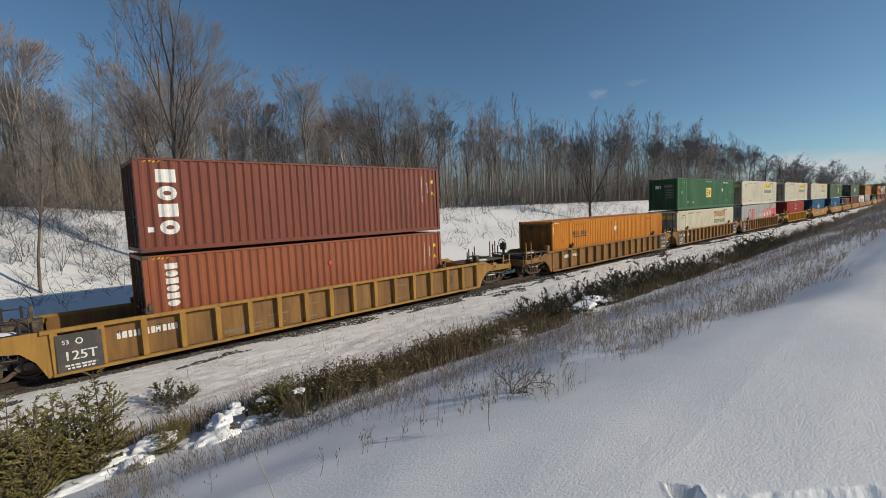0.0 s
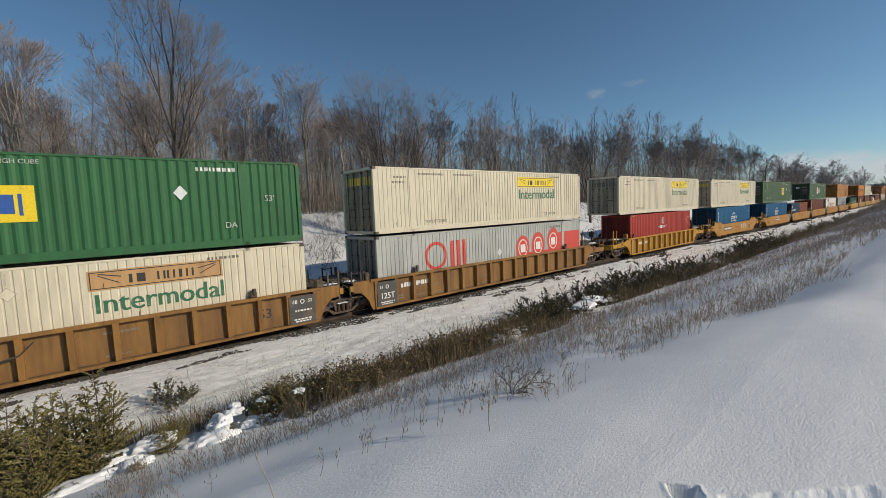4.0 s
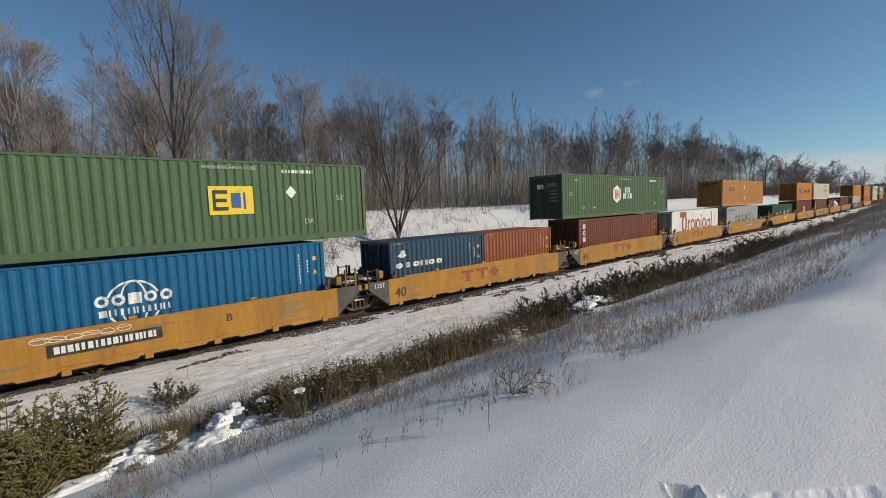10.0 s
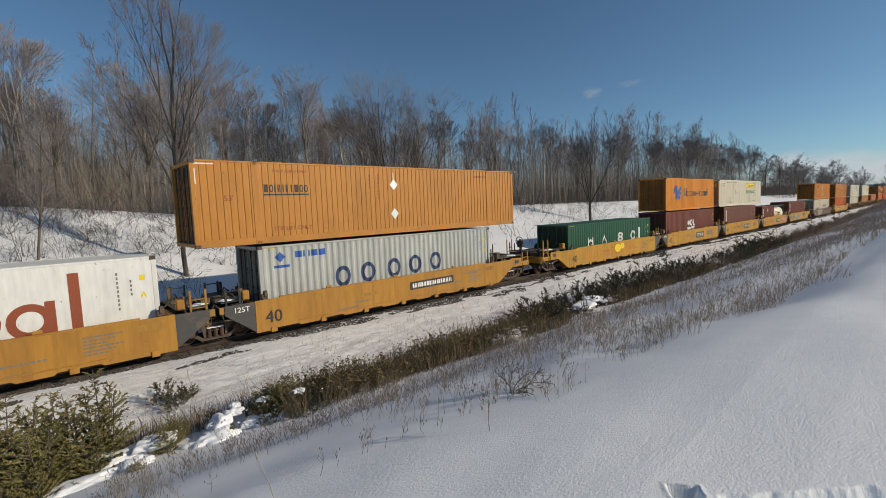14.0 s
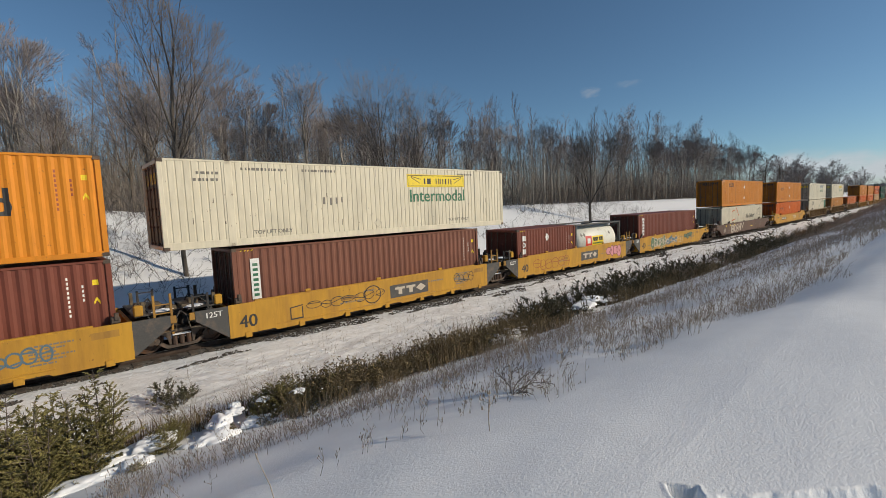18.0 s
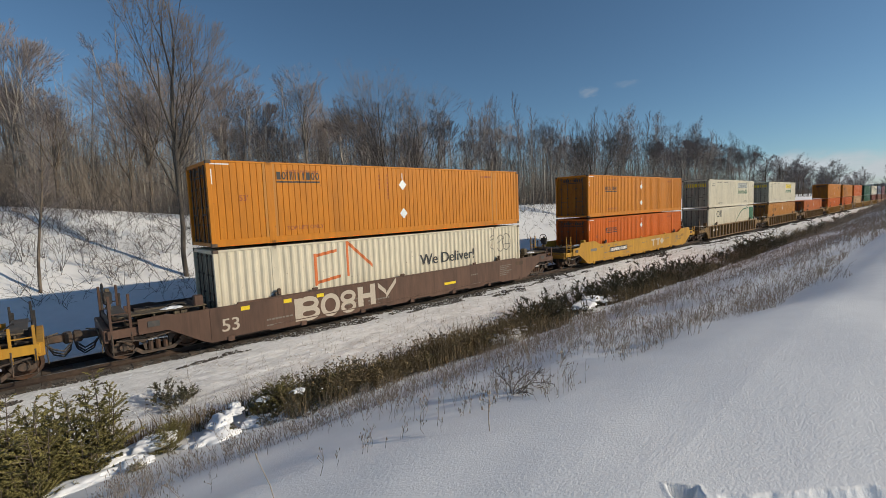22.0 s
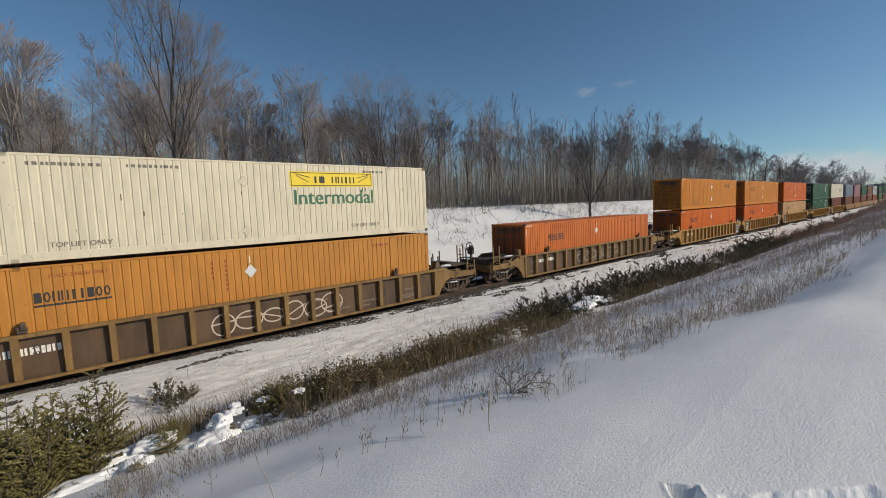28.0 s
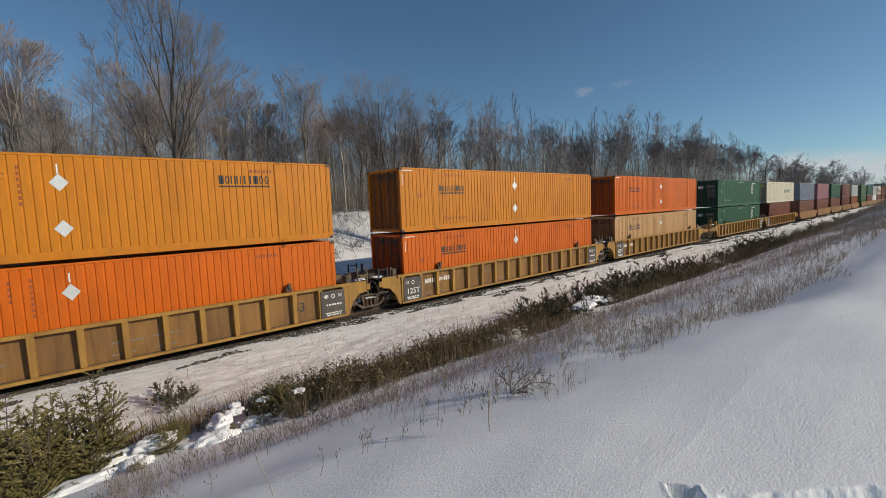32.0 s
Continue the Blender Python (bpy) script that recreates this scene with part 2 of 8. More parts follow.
    ln.new(dusty.outputs[0], mix.inputs[0])
    ln.new(hs.outputs[0], mix.inputs[6])
    ln.new(mix.outputs[2], bs.inputs["Base Color"])
    return m


M["snow"] = snow_material()


def cloud_material(name, scale, density, glow):
    m = bpy.data.materials.new(name)
    m.use_nodes = True
    n, ln = m.node_tree.nodes, m.node_tree.links
    out = n["Material Output"]
    n.remove(n["Principled BSDF"])
    em, tr, mix = n.new("ShaderNodeEmission"), n.new("ShaderNodeBsdfTransparent"), n.new("ShaderNodeMixShader")
    em.inputs["Color"].default_value, em.inputs["Strength"].default_value = (0.80, 0.84, 0.90, 1), glow
    co, tx = n.new("ShaderNodeTexCoord"), n.new("ShaderNodeTexNoise")
    mp = n.new("ShaderNodeMapping")
    mp.inputs["Scale"].default_value = (1, 1, 2.2)
    tx.inputs["Scale"].default_value, tx.inputs["Detail"].default_value = scale, 7
    ln.new(co.outputs["Object"], mp.inputs["Vector"])
    ln.new(mp.outputs[0], tx.inputs["Vector"])
    fade = n.new("ShaderNodeVertexColor")
    fade.layer_name = "veil"
    a = n.new("ShaderNodeMath")
    a.operation = "ADD"
    ln.new(tx.outputs["Fac"], a.inputs[0])
    ln.new(fade.outputs["Color"], a.inputs[1])
    r = n.new("ShaderNodeMapRange")
    r.interpolation_type = "SMOOTHSTEP"
    r.inputs["From Min"].default_value, r.inputs["From Max"].default_value, r.inputs["To Max"].default_value = 1.0, 1.62, density
    ln.new(a.outputs[0], r.inputs["Value"])
    ln.new(r.outputs[0], mix.inputs[0])
    ln.new(tr.outputs[0], mix.inputs[1])
    ln.new(em.outputs[0], mix.inputs[2])
    ln.new(mix.outputs[0], out.inputs["Surface"])
    return m


# ---- mesh building ----
class Geo:
    """Collects corners and faces of one mesh."""

    def __init__(self):
        self.v, self.f = [], []

    def poly(self, pts):
        k = len(self.v)
        self.v += [tuple(p) for p in pts]
        self.f.append(tuple(range(k, k + len(pts))))
        return self

    def box(self, x0, x1, y0, y1, z0, z1):
        k = len(self.v)
        self.v += [(x, y, z) for x in (x0, x1) for y in (y0, y1) for z in (z0, z1)]
        self.f += [(k, k + 1, k + 3, k + 2), (k + 4, k + 6, k + 7, k + 5), (k, k + 4, k + 5, k + 1), (k + 2, k + 3, k + 7, k + 6), (k, k + 2, k + 6, k + 4), (k + 1, k + 5, k + 7, k + 3)]
        return self

    def cbox(self, x0, x1, y0, y1, z0, z1, c=0.012):
        """A box with chamfered edges."""
        ce, h = ((x0 + x1) / 2, (y0 + y1) / 2, (z0 + z1) / 2), (abs(x1 - x0) / 2, abs(y1 - y0) / 2, abs(z1 - z0) / 2)
        c = min(c, min(h) * 0.6)
        k, ids = len(self.v), {}
        for sx in (-1, 1):
            for sy in (-1, 1):
                for sz in (-1, 1):
                    for a in range(3):
                        s = (sx, sy, sz)
                        ids[s, a] = len(self.v)
                        self.v.append(tuple(ce[i] + s[i] * (h[i] - (0 if i == a else c)) for i in range(3)))
        for a in range(3):
            b, d = (a + 1) % 3, (a + 2) % 3
            for s in (-1, 1):
                q = []
                for p, r in ((-1, -1), (1, -1), (1, 1), (-1, 1)):
                    t = [0, 0, 0]
                    t[a], t[b], t[d] = s, p, r
                    q.append(ids[tuple(t), a])
                self.f.append(tuple(q if s > 0 else q[::-1]))
            for p in (-1, 1):
                for r in (-1, 1):
                    t0, t1 = [0, 0, 0], [0, 0, 0]
                    t0[b], t0[d], t0[a] = p, r, -1
                    t1[b], t1[d], t1[a] = p, r, 1
                    t0, t1 = tuple(t0), tuple(t1)
                    q = (ids[t0, b], ids[t1, b], ids[t1, d], ids[t0, d])
                    self.f.append(q if p * r < 0 else q[::-1])
        for s in [(x, y, z) for x in (-1, 1) for y in (-1, 1) for z in (-1, 1)]:
            q = (ids[s, 0], ids[s, 1], ids[s, 2])
            self.f.append(q if s[0] * s[1] * s[2] > 0 else q[::-1])
        return self

    def prism(self, pts, y0, y1):
        """A flat outline in x, z, given depth along y."""
        k, n = len(self.v), len(pts)
        self.v += [(x, y0, z) for x, z in pts] + [(x, y1, z) for x, z in pts]
        self.f += [tuple(range(k, k + n)), tuple(range(k + 2 * n - 1, k + n - 1, -1))]
        self.f += [(k + i, k + n + i, k + n + (i + 1) % n, k + (i + 1) % n) for i in range(n)]
        return self

    def tube(self, pts, radii, n=6, cap=True):
        """A round bar along points."""
        pts = [Vector(p) for p in pts]
        if not isinstance(radii, (list, tuple)):
            radii = [radii] * len(pts)
        rings = []
        for i, p in enumerate(pts):
            d = (pts[min(i + 1, len(pts) - 1)] - pts[max(i - 1, 0)]).normalized()
            a = d.cross(Vector((0, 0, 1)) if abs(d.z) < 0.9 else Vector((1, 0, 0))).normalized()
            b = d.cross(a)
            rings.append(len(self.v))
            self.v += [tuple(p + (a * math.cos(6.28319 * j / n) + b * math.sin(6.28319 * j / n)) * radii[i]) for j in range(n)]
        for r, s in zip(rings, rings[1:]):
            self.f += [(r + j, r + (j + 1) % n, s + (j + 1) % n, s + j) for j in range(n)]
        if cap:
            self.f += [tuple(range(rings[0] + n - 1, rings[0] - 1, -1)), tuple(range(rings[-1], rings[-1] + n))]
        return self

    def lathe(self, prof, cx, cz, y0=0.0, n=20):
        """A profile of (y, r) turned round an axis along y."""
        rings = []
        for y, r in prof:
            rings.append(len(self.v))
            self.v += [(cx + r * math.cos(6.28319 * j / n), y0 + y, cz + r * math.sin(6.28319 * j / n)) for j in range(n)]
        for r, s in zip(rings, rings[1:]):
            self.f += [(r + j, r + (j + 1) % n, s + (j + 1) % n, s + j) for j in range(n)]
        self.f += [tuple(range(rings[0], rings[0] + n)), tuple(range(rings[-1] + n - 1, rings[-1] - 1, -1))]
        return self

    def mesh(self, name, material, smooth=False):
        me = bpy.data.meshes.new(name)
        me.from_pydata(self.v, [], self.f)
        if smooth:
            me.shade_smooth()
        me.materials.append(material)
        return me


def part(name, geo, material, parent, label="", smooth=False, at=None):
    """Links one mesh as a part under a thing or a part."""
    ob = new(name, geo.mesh(name, material, smooth) if isinstance(geo, Geo) else geo)
    ob.parent = parent
    if at:
        ob.location = at
    if label:
        ob["label"] = label
    return ob


def thing(name, label, category, group="", at=(0, 0, 0), kind=""):
    ob = new(name)
    ob.empty_display_size = 0.3
    ob.location = at
    return tagged(ob, label, category, group, kind)


def structure(name, geo, material, label, category, smooth=False, kind="structure"):
    ob = new(name, geo.mesh(name, material, smooth) if isinstance(geo, Geo) else geo)
    return tagged(ob, label, category, "", kind)


# ---- ground ----
PROFILE_Y = [-3000, -60, -24, -18.5, -17.0, -16.3, -15.7, -15.0, -14.0, -12.5, -11.0, -9.6, -8.4, -7.4, -6.5, -5.0, -3.6, -2.7, -2.1, -1.25, 1.25, 2.6, 4.0, 5.6, 8.0, 14.0, 18.5, 20.5, 24.0, 40.0, 90, 3000]
PROFILE_Z = [6.0, 3.2, 2.62, 2.55, 2.55, 2.525, 2.46, 2.32, 2.06, 1.53, 0.92, 0.29, -0.20, -0.50, -0.62, -0.66, -0.60, -0.46, -0.34, -0.205, -0.205, -0.45, -0.60, -0.50, 0.20, 2.30, 3.85, 4.20, 4.32, 4.6, 6.0, 12.0]


def smooth(a, b, x):
    t = min(1.0, max(0.0, (x - a) / (b - a)))
    return t * t * (3 - 2 * t)


def ground_z(x, y):
    z = float(np.interp(y, PROFILE_Y, PROFILE_Z))
    away = smooth(1.6, 3.4, abs(y))
    if y > 5:
        z += 1.25 * smooth(14, -4, x) * smooth(6, 20, y)
    n1 = noise.noise((x * 0.16, y * 0.22, 3.1))
    n2 = noise.noise((x * 0.55, y * 0.8, 7.7))
    bank = smooth(-6.5, -9.0, y) * smooth(-22, -15, y)
    if -7 < y < -1.5 and x < 60:
        z += 0.045 * away * noise.noise((x * 1.3, y * 2.6, 3.3)) + 0.03 * away * noise.noise((x * 1.6 + y * 3.5, y * 5.0, 8.3)) + 0.018 * away * noise.noise((x * 4.5, y * 6.0, 1.3))
    brow = -15.75 - 1.15 * smooth(5, 11, x)
    z -= 0.32 * smooth(5.5, 12, x) * smooth(160, 90, x) * smooth(brow, brow + 1.8, y) * smooth(-9.3, -12.6, y)
    z += 1.4 * smooth(38, 115, x) * smooth(-7.4, -11.0, y) * smooth(-60, -18, y)
    z += bank * smooth(-16.2, -14.6, y) * 0.05 * noise.noise((x * 0.5 + y * 0.35, (y - 0.6 * x) * 0.9, 6.0))
    z += away * (0.10 * n1 + 0.035 * n2) + bank * 0.16 * noise.noise((x * 0.09 + 2.0, (y + 0.1 * x) * 0.42, 1.4))
    return z


def trodden(x, y):
    """How deep the snow is trodden beside the camera: one boot hole and the rim of a path."""
    a = math.radians(-52)
    dx, dy = x - 2.818, y + 16.497
    u, v = dx * math.cos(a) + dy * math.sin(a), -dx * math.sin(a) + dy * math.cos(a)
    r = max(abs(u) / 0.082, abs(v + 0.006) / 0.062) + 0.10 * noise.noise((x * 22, y * 22, 0.5))
    z = -0.11 * smooth(1.16, 0.84, r) + 0.006 * smooth(1.7, 1.2, r) * smooth(0.95, 1.15, r)
    # the path: everything nearer than a ragged line that runs off to the right
    along = (x - 2.926) * 0.72 - (y + 16.667) * 0.69
    off = (x - 2.926) * 0.69 + (y + 16.667) * 0.72
    edge = 0.012 + 0.035 * smooth(0.30, 0.75, along) + 0.030 * noise.noise((along * 5.0, 0.3, 4.0)) + 0.010 * noise.noise((along * 18, off * 9, 1.0))
    spur = max(0.0, 1 - abs(along - 0.17) / 0.05) * 0.6 + max(0.0, 1 - abs(along - 0.33) / 0.04) * 0.35
    z -= (0.10 + 0.02 * noise.noise((x * 5, y * 5, 8.0))) * (1 - spur) * smooth(edge, edge - 0.05, off) * smooth(-0.03, 0.04, along)
    return z


def build_ground():
    def spread(stops):
        out = []
        for a, b, step in stops:
            out += list(np.arange(a, b, step))
        return out + [stops[-1][1]]
    xs = spread([(-3000, -200, 700), (-200, -20, 20), (-20, -2, 1.0), (-2, 2.2, 0.10), (2.2, 2.5, 0.05), (2.5, 3.7, 0.011), (3.7, 4.6, 0.06), (4.6, 14, 0.10), (14, 30, 0.25), (30, 80, 0.7), (80, 200, 3), (200, 400, 12), (400, 4500, 400)])
    ys = spread([(-3000, -100, 580), (-100, -24, 6), (-24, -17.8, 0.5), (-17.8, -17.5, 0.06), (-17.5, -16.3, 0.011), (-16.3, -6.6, 0.13), (-6.6, -1.4, 0.085), (-1.4, 6, 0.25), (6, 24, 0.4), (24, 80, 3.5), (80, 200, 20), (200, 3000, 400)])
    verts = []
    for y in ys:
        for x in xs:
            z = ground_z(x, y)
            if 2.0 < x < 5.2 and -17.8 < y < -16.0:
                z += trodden(x, y)
            verts.append((float(x), float(y), z))
    nx = len(xs)
    faces = [(j * nx + i, j * nx + i + 1, (j + 1) * nx + i + 1, (j + 1) * nx + i) for j in range(len(ys) - 1) for i in range(nx - 1)]
    g = Geo()
    g.v, g.f = verts, faces
    structure("ground", g, M["snow"], "snow-covered cutting with a gentle bank on either side of the track", "ground", True)


build_ground()


# ---- track ----
def build_track():
    track = thing("railway_track", "single railway track of rusty rails on dark ballast half buried in snow", "railway track", kind="structure")
    prof = [(-0.075, -0.17), (0.075, -0.17), (0.075, -0.15), (0.012, -0.135), (0.012, -0.045), (0.036, -0.035), (0.036, -0.004), (0.026, 0.0), (-0.026, 0.0), (-0.036, -0.004), (-0.036, -0.035), (-0.012, -0.045), (-0.012, -0.135), (-0.075, -0.15)]
    for side in (-1, 1):
        g = Geo()
        n = len(prof)
        for x in (-60, 900):
            g.v += [(x, side * 0.755 + a, b) for a, b in prof]
        g.f = [(i, (i + 1) % n, n + (i + 1) % n, n + i) for i in range(n)]
        rail = part("rail", g, M["rail"], track)
        part("rail_head", Geo().box(-60, 900, side * 0.755 - 0.03, side * 0.755 + 0.03, 0.0, 0.004), M["rail_head"], rail, "polished running surface")
    bed = Geo()
    for i in range(240):
        x0, x1 = -60 + 4 * i, -56 + 4 * i
        bed.poly([(x0, -1.5, -0.33), (x1, -1.5, -0.33), (x1, -1.12, -0.182), (x0, -1.12, -0.182)])
        bed.poly([(x0, -1.12, -0.182), (x1, -1.12, -0.182), (x1, 1.12, -0.182), (x0, 1.12, -0.182)])
        bed.poly([(x0, 1.12, -0.182), (x1, 1.12, -0.182), (x1, 1.5, -0.33), (x0, 1.5, -0.33)])
    part("ballast_bed", bed, M["stone"], track, "dark crushed-stone bed")
    rng = random.Random(8)
    tie = Geo().cbox(-0.11, 0.11, -1.3, 1.3, -0.33, -0.165, 0.015).mesh("tie", M["tie"])
    for i in range(100):
        t = part("tie", tie, None, track, at=(-8 + i * 0.52, rng.uniform(-0.03, 0.03), rng.uniform(-0.01, 0.006)))
    far = Geo()
    for i in range(730):
        x = -8 + 100 * 0.52 + i * 0.52
        far.box(x - 0.11, x + 0.11, -1.3, 1.3, -0.33, -0.17)
    tagged(part("tie_row", far, M["tie"], track), kind="stuff")
    st = Geo()
    count = 0
    while count < 17000:
        x = -3 + 150 * rng.random() ** 2.2
        off = rng.random()
        y = -1.12 - 1.35 * off
        patch = noise.noise((x * 0.25, y * 2.3, 5.0)) + 0.55 * noise.noise((x * 1.0, y * 4.6, 1.0))
        if patch < -0.12 + 0.95 * (off - 0.24) - 0.5 * smooth(0.16, 0.05, off):
            continue
        count += 1
        z = max(ground_z(x, y), -0.19 if y > -1.2 else -1.0)
        s = rng.uniform(0.018, 0.042) * (1 + x / 100)
        k = len(st.v)
        sx, sy, sz = s * rng.uniform(0.7, 1.5), s * rng.uniform(0.7, 1.4), s * rng.uniform(0.5, 0.9)
        a = rng.uniform(0, 3.14)
        ca, sa = math.cos(a), math.sin(a)
        for dx, dy, dz in ((1, 0.2, 0), (-0.1, 1, 0.1), (-1, -0.2, 0), (0.1, -1, 0.1), (0.2, 0.1, 1), (0, 0, -0.6)):
            st.v.append((x + dx * sx * ca - dy * sy * sa, y + dx * sx * sa + dy * sy * ca, z + sz * 0.5 + dz * sz))
        st.f += [(k, k + 1, k + 4), (k + 1, k + 2, k + 4), (k + 2, k + 3, k + 4), (k + 3, k, k + 4), (k + 1, k, k + 5), (k + 2, k + 1, k + 5), (k + 3, k + 2, k + 5), (k, k + 3, k + 5)]
    clod = Geo()
    for i in range(3800):
        x = -3 + 90 * rng.random() ** 1.9
        y = rng.uniform(-6.2, -1.6)
        if noise.noise((x * 0.5, y * 1.1, 15.0)) < -0.15:
            continue
        s = rng.uniform(0.012, 0.05) * (1 + x / 80)
        z = ground_z(x, y)
        k = len(clod.v)
        a = rng.uniform(0, 3.14)
        ca, sa = math.cos(a), math.sin(a)
        for dx, dy, dz in ((2.2, 0.3, 0), (-0.1, 1, 0.05), (-2.0, -0.2, 0), (0.1, -1, 0.05), (0.2, 0.1, 0.42), (0, 0, -0.6)):
            clod.v.append((x + s * (dx * ca - dy * sa), y + s * (dx * sa + dy * ca), z + s * dz))
        clod.f += [(k, k + 1, k + 4), (k + 1, k + 2, k + 4), (k + 2, k + 3, k + 4), (k + 3, k, k + 4), (k + 1, k, k + 5), (k + 2, k + 1, k + 5), (k + 3, k + 2, k + 5), (k, k + 3, k + 5)]
    tagged(new("snow_clods", clod.mesh("snow_clods", M["snow_lump"])), "small broken clods of snow beside the track", "snow", kind="stuff")
    tagged(new("ballast_stones", st.mesh("ballast_stones", M["stone"])), "dark ballast stones showing through the snow beside the rail", "gravel", kind="stuff")


build_track()


# ---- trees and plants ----
def limb(g, pts, r0, r1, n):
    """A tapered limb along points, without caps."""
    k0 = len(g.v)
    m = len(pts) - 1
    for i, p in enumerate(pts):
        d = pts[min(i + 1, m)] - pts[max(i - 1, 0)]
        a = d.orthogonal().normalized()
        b = d.cross(a).normalized()
        r = r0 + (r1 - r0) * i / m
        for j in range(n):
            t = 6.28319 * j / n
            g.v.append(tuple(p + a * (math.cos(t) * r) + b * (math.sin(t) * r)))
    for i in range(m):
        for j in range(n if n > 2 else 1):
            q = k0 + i * n
            g.f.append((q + j, q + (j + 1) % n, q + n + (j + 1) % n, q + n + j))


def turn_off(rng, d, angle):
    """A direction that leaves d by an angle, at a random side."""
    a = d.orthogonal().normalized()
    b = d.cross(a)
    t = rng.uniform(0, 6.28319)
    return (d * math.cos(angle) + (a * math.cos(t) + b * math.sin(t)) * math.sin(angle)).normalized()


def grow(rng, wood, fine, p, d, length, r, level, plan, least=0.005):
    """One limb and its children. plan: per level (pieces, wander, lift, children, angle, length share, first child at, sides)."""
    pieces, wander, lift, kids, angle, share, first, sides = plan[level]
    pts = [p.copy()]
    for i in range(pieces):
        d = (d + Vector((rng.gauss(0, wander), rng.gauss(0, wander), rng.gauss(0, wander) * 0.6 + lift))).normalized()
        p = p + d * (length / pieces)
        pts.append(p.copy())
    tip = max(0.004, r * (0.3 if level < len(plan) - 1 else 0.5))
    limb(wood if level == 0 else fine, pts, r, tip, sides)
    if level + 1 >= len(plan):
        return
    for c in range(kids):
        f = first + (1 - first) * ((c + rng.random() * 0.9) / kids)
        i = min(pieces - 1, int(f * pieces))
        q = pts[i].lerp(pts[i + 1], f * pieces - i)
        dd = turn_off(rng, (pts[i + 1] - pts[i]).normalized(), angle * rng.uniform(0.7, 1.25))
        grow(rng, wood, fine, q, dd, length * share * rng.uniform(0.65, 1.2) * (1.15 - 0.55 * f), max(least, (r + (tip - r) * f) * rng.uniform(0.42, 0.58)), level + 1, plan, least)


TREE_KINDS = {
    "poplar": [(9, 0.04, 0.02, 30, 0.85, 0.26, 0.30, 5), (4, 0.10, 0.05, 9, 0.7, 0.46, 0.15, 3), (2, 0.14, 0.04, 8, 0.75, 0.62, 0.1, 2), (1, 0.14, 0.03, 0, 0, 0, 0, 2)],
    "slim": [(9, 0.035, 0.02, 24, 0.75, 0.20, 0.42, 5), (4, 0.10, 0.07, 8, 0.7, 0.5, 0.15, 3), (2, 0.14, 0.04, 7, 0.75, 0.62, 0.1, 2), (1, 0.14, 0.03, 0, 0, 0, 0, 2)],
    "round": [(6, 0.04, 0.02, 13, 0.75, 0.55, 0.22, 5), (4, 0.10, 0.05, 9, 0.6, 0.5, 0.15, 3), (3, 0.12, 0.03, 8, 0.7, 0.55, 0.1, 2), (2, 0.14, 0.02, 0, 0, 0, 0, 2)],
    "pole": [(9, 0.03, 0.02, 20, 0.5, 0.15, 0.45, 5), (4, 0.08, 0.10, 6, 0.5, 0.5, 0.2, 3), (2, 0.10, 0.06, 5, 0.6, 0.6, 0.1, 2), (1, 0.12, 0.03, 0, 0, 0, 0, 2)],
    "maple": [(7, 0.05, 0.03, 14, 0.7, 0.52, 0.20, 6), (5, 0.09, 0.06, 9, 0.6, 0.44, 0.15, 3), (3, 0.12, 0.05, 7, 0.65, 0.5, 0.15, 2), (2, 0.14, 0.04, 4, 0.7, 0.55, 0.2, 2), (1, 0.14, 0.03, 0, 0, 0, 0, 2)],
}


def make_tree(name, label, kind, seed, height, radius, bark, at, stems=1, group="", twig="twig", least=0.008):
    rng = random.Random(seed)
    plan = TREE_KINDS[kind]
    wood, fine = Geo(), Geo()
    for s in range(stems):
        lean = Vector((0, 0, 1)) if stems == 1 else turn_off(rng, Vector((0, 0, 1)), 0.10 + 0.05 * s)
        grow(rng, wood, fine, Vector((0.16 * s * lean.x * 6, 0.16 * s * lean.y * 6, -0.3)), lean, height * (1 if s == 0 else rng.uniform(0.86, 0.97)), radius * (1 if s == 0 else 0.85), 0, plan, least)
    tree = thing(name, label, "tree", group, at)
    part("trunk", wood, M[bark], tree, smooth=True)
    part("crown", fine, M[twig], tree, "bare branches and twigs")
    return tree


def stand(x, y, dz=-0.1):
    return (x, y, ground_z(x, y) + dz)


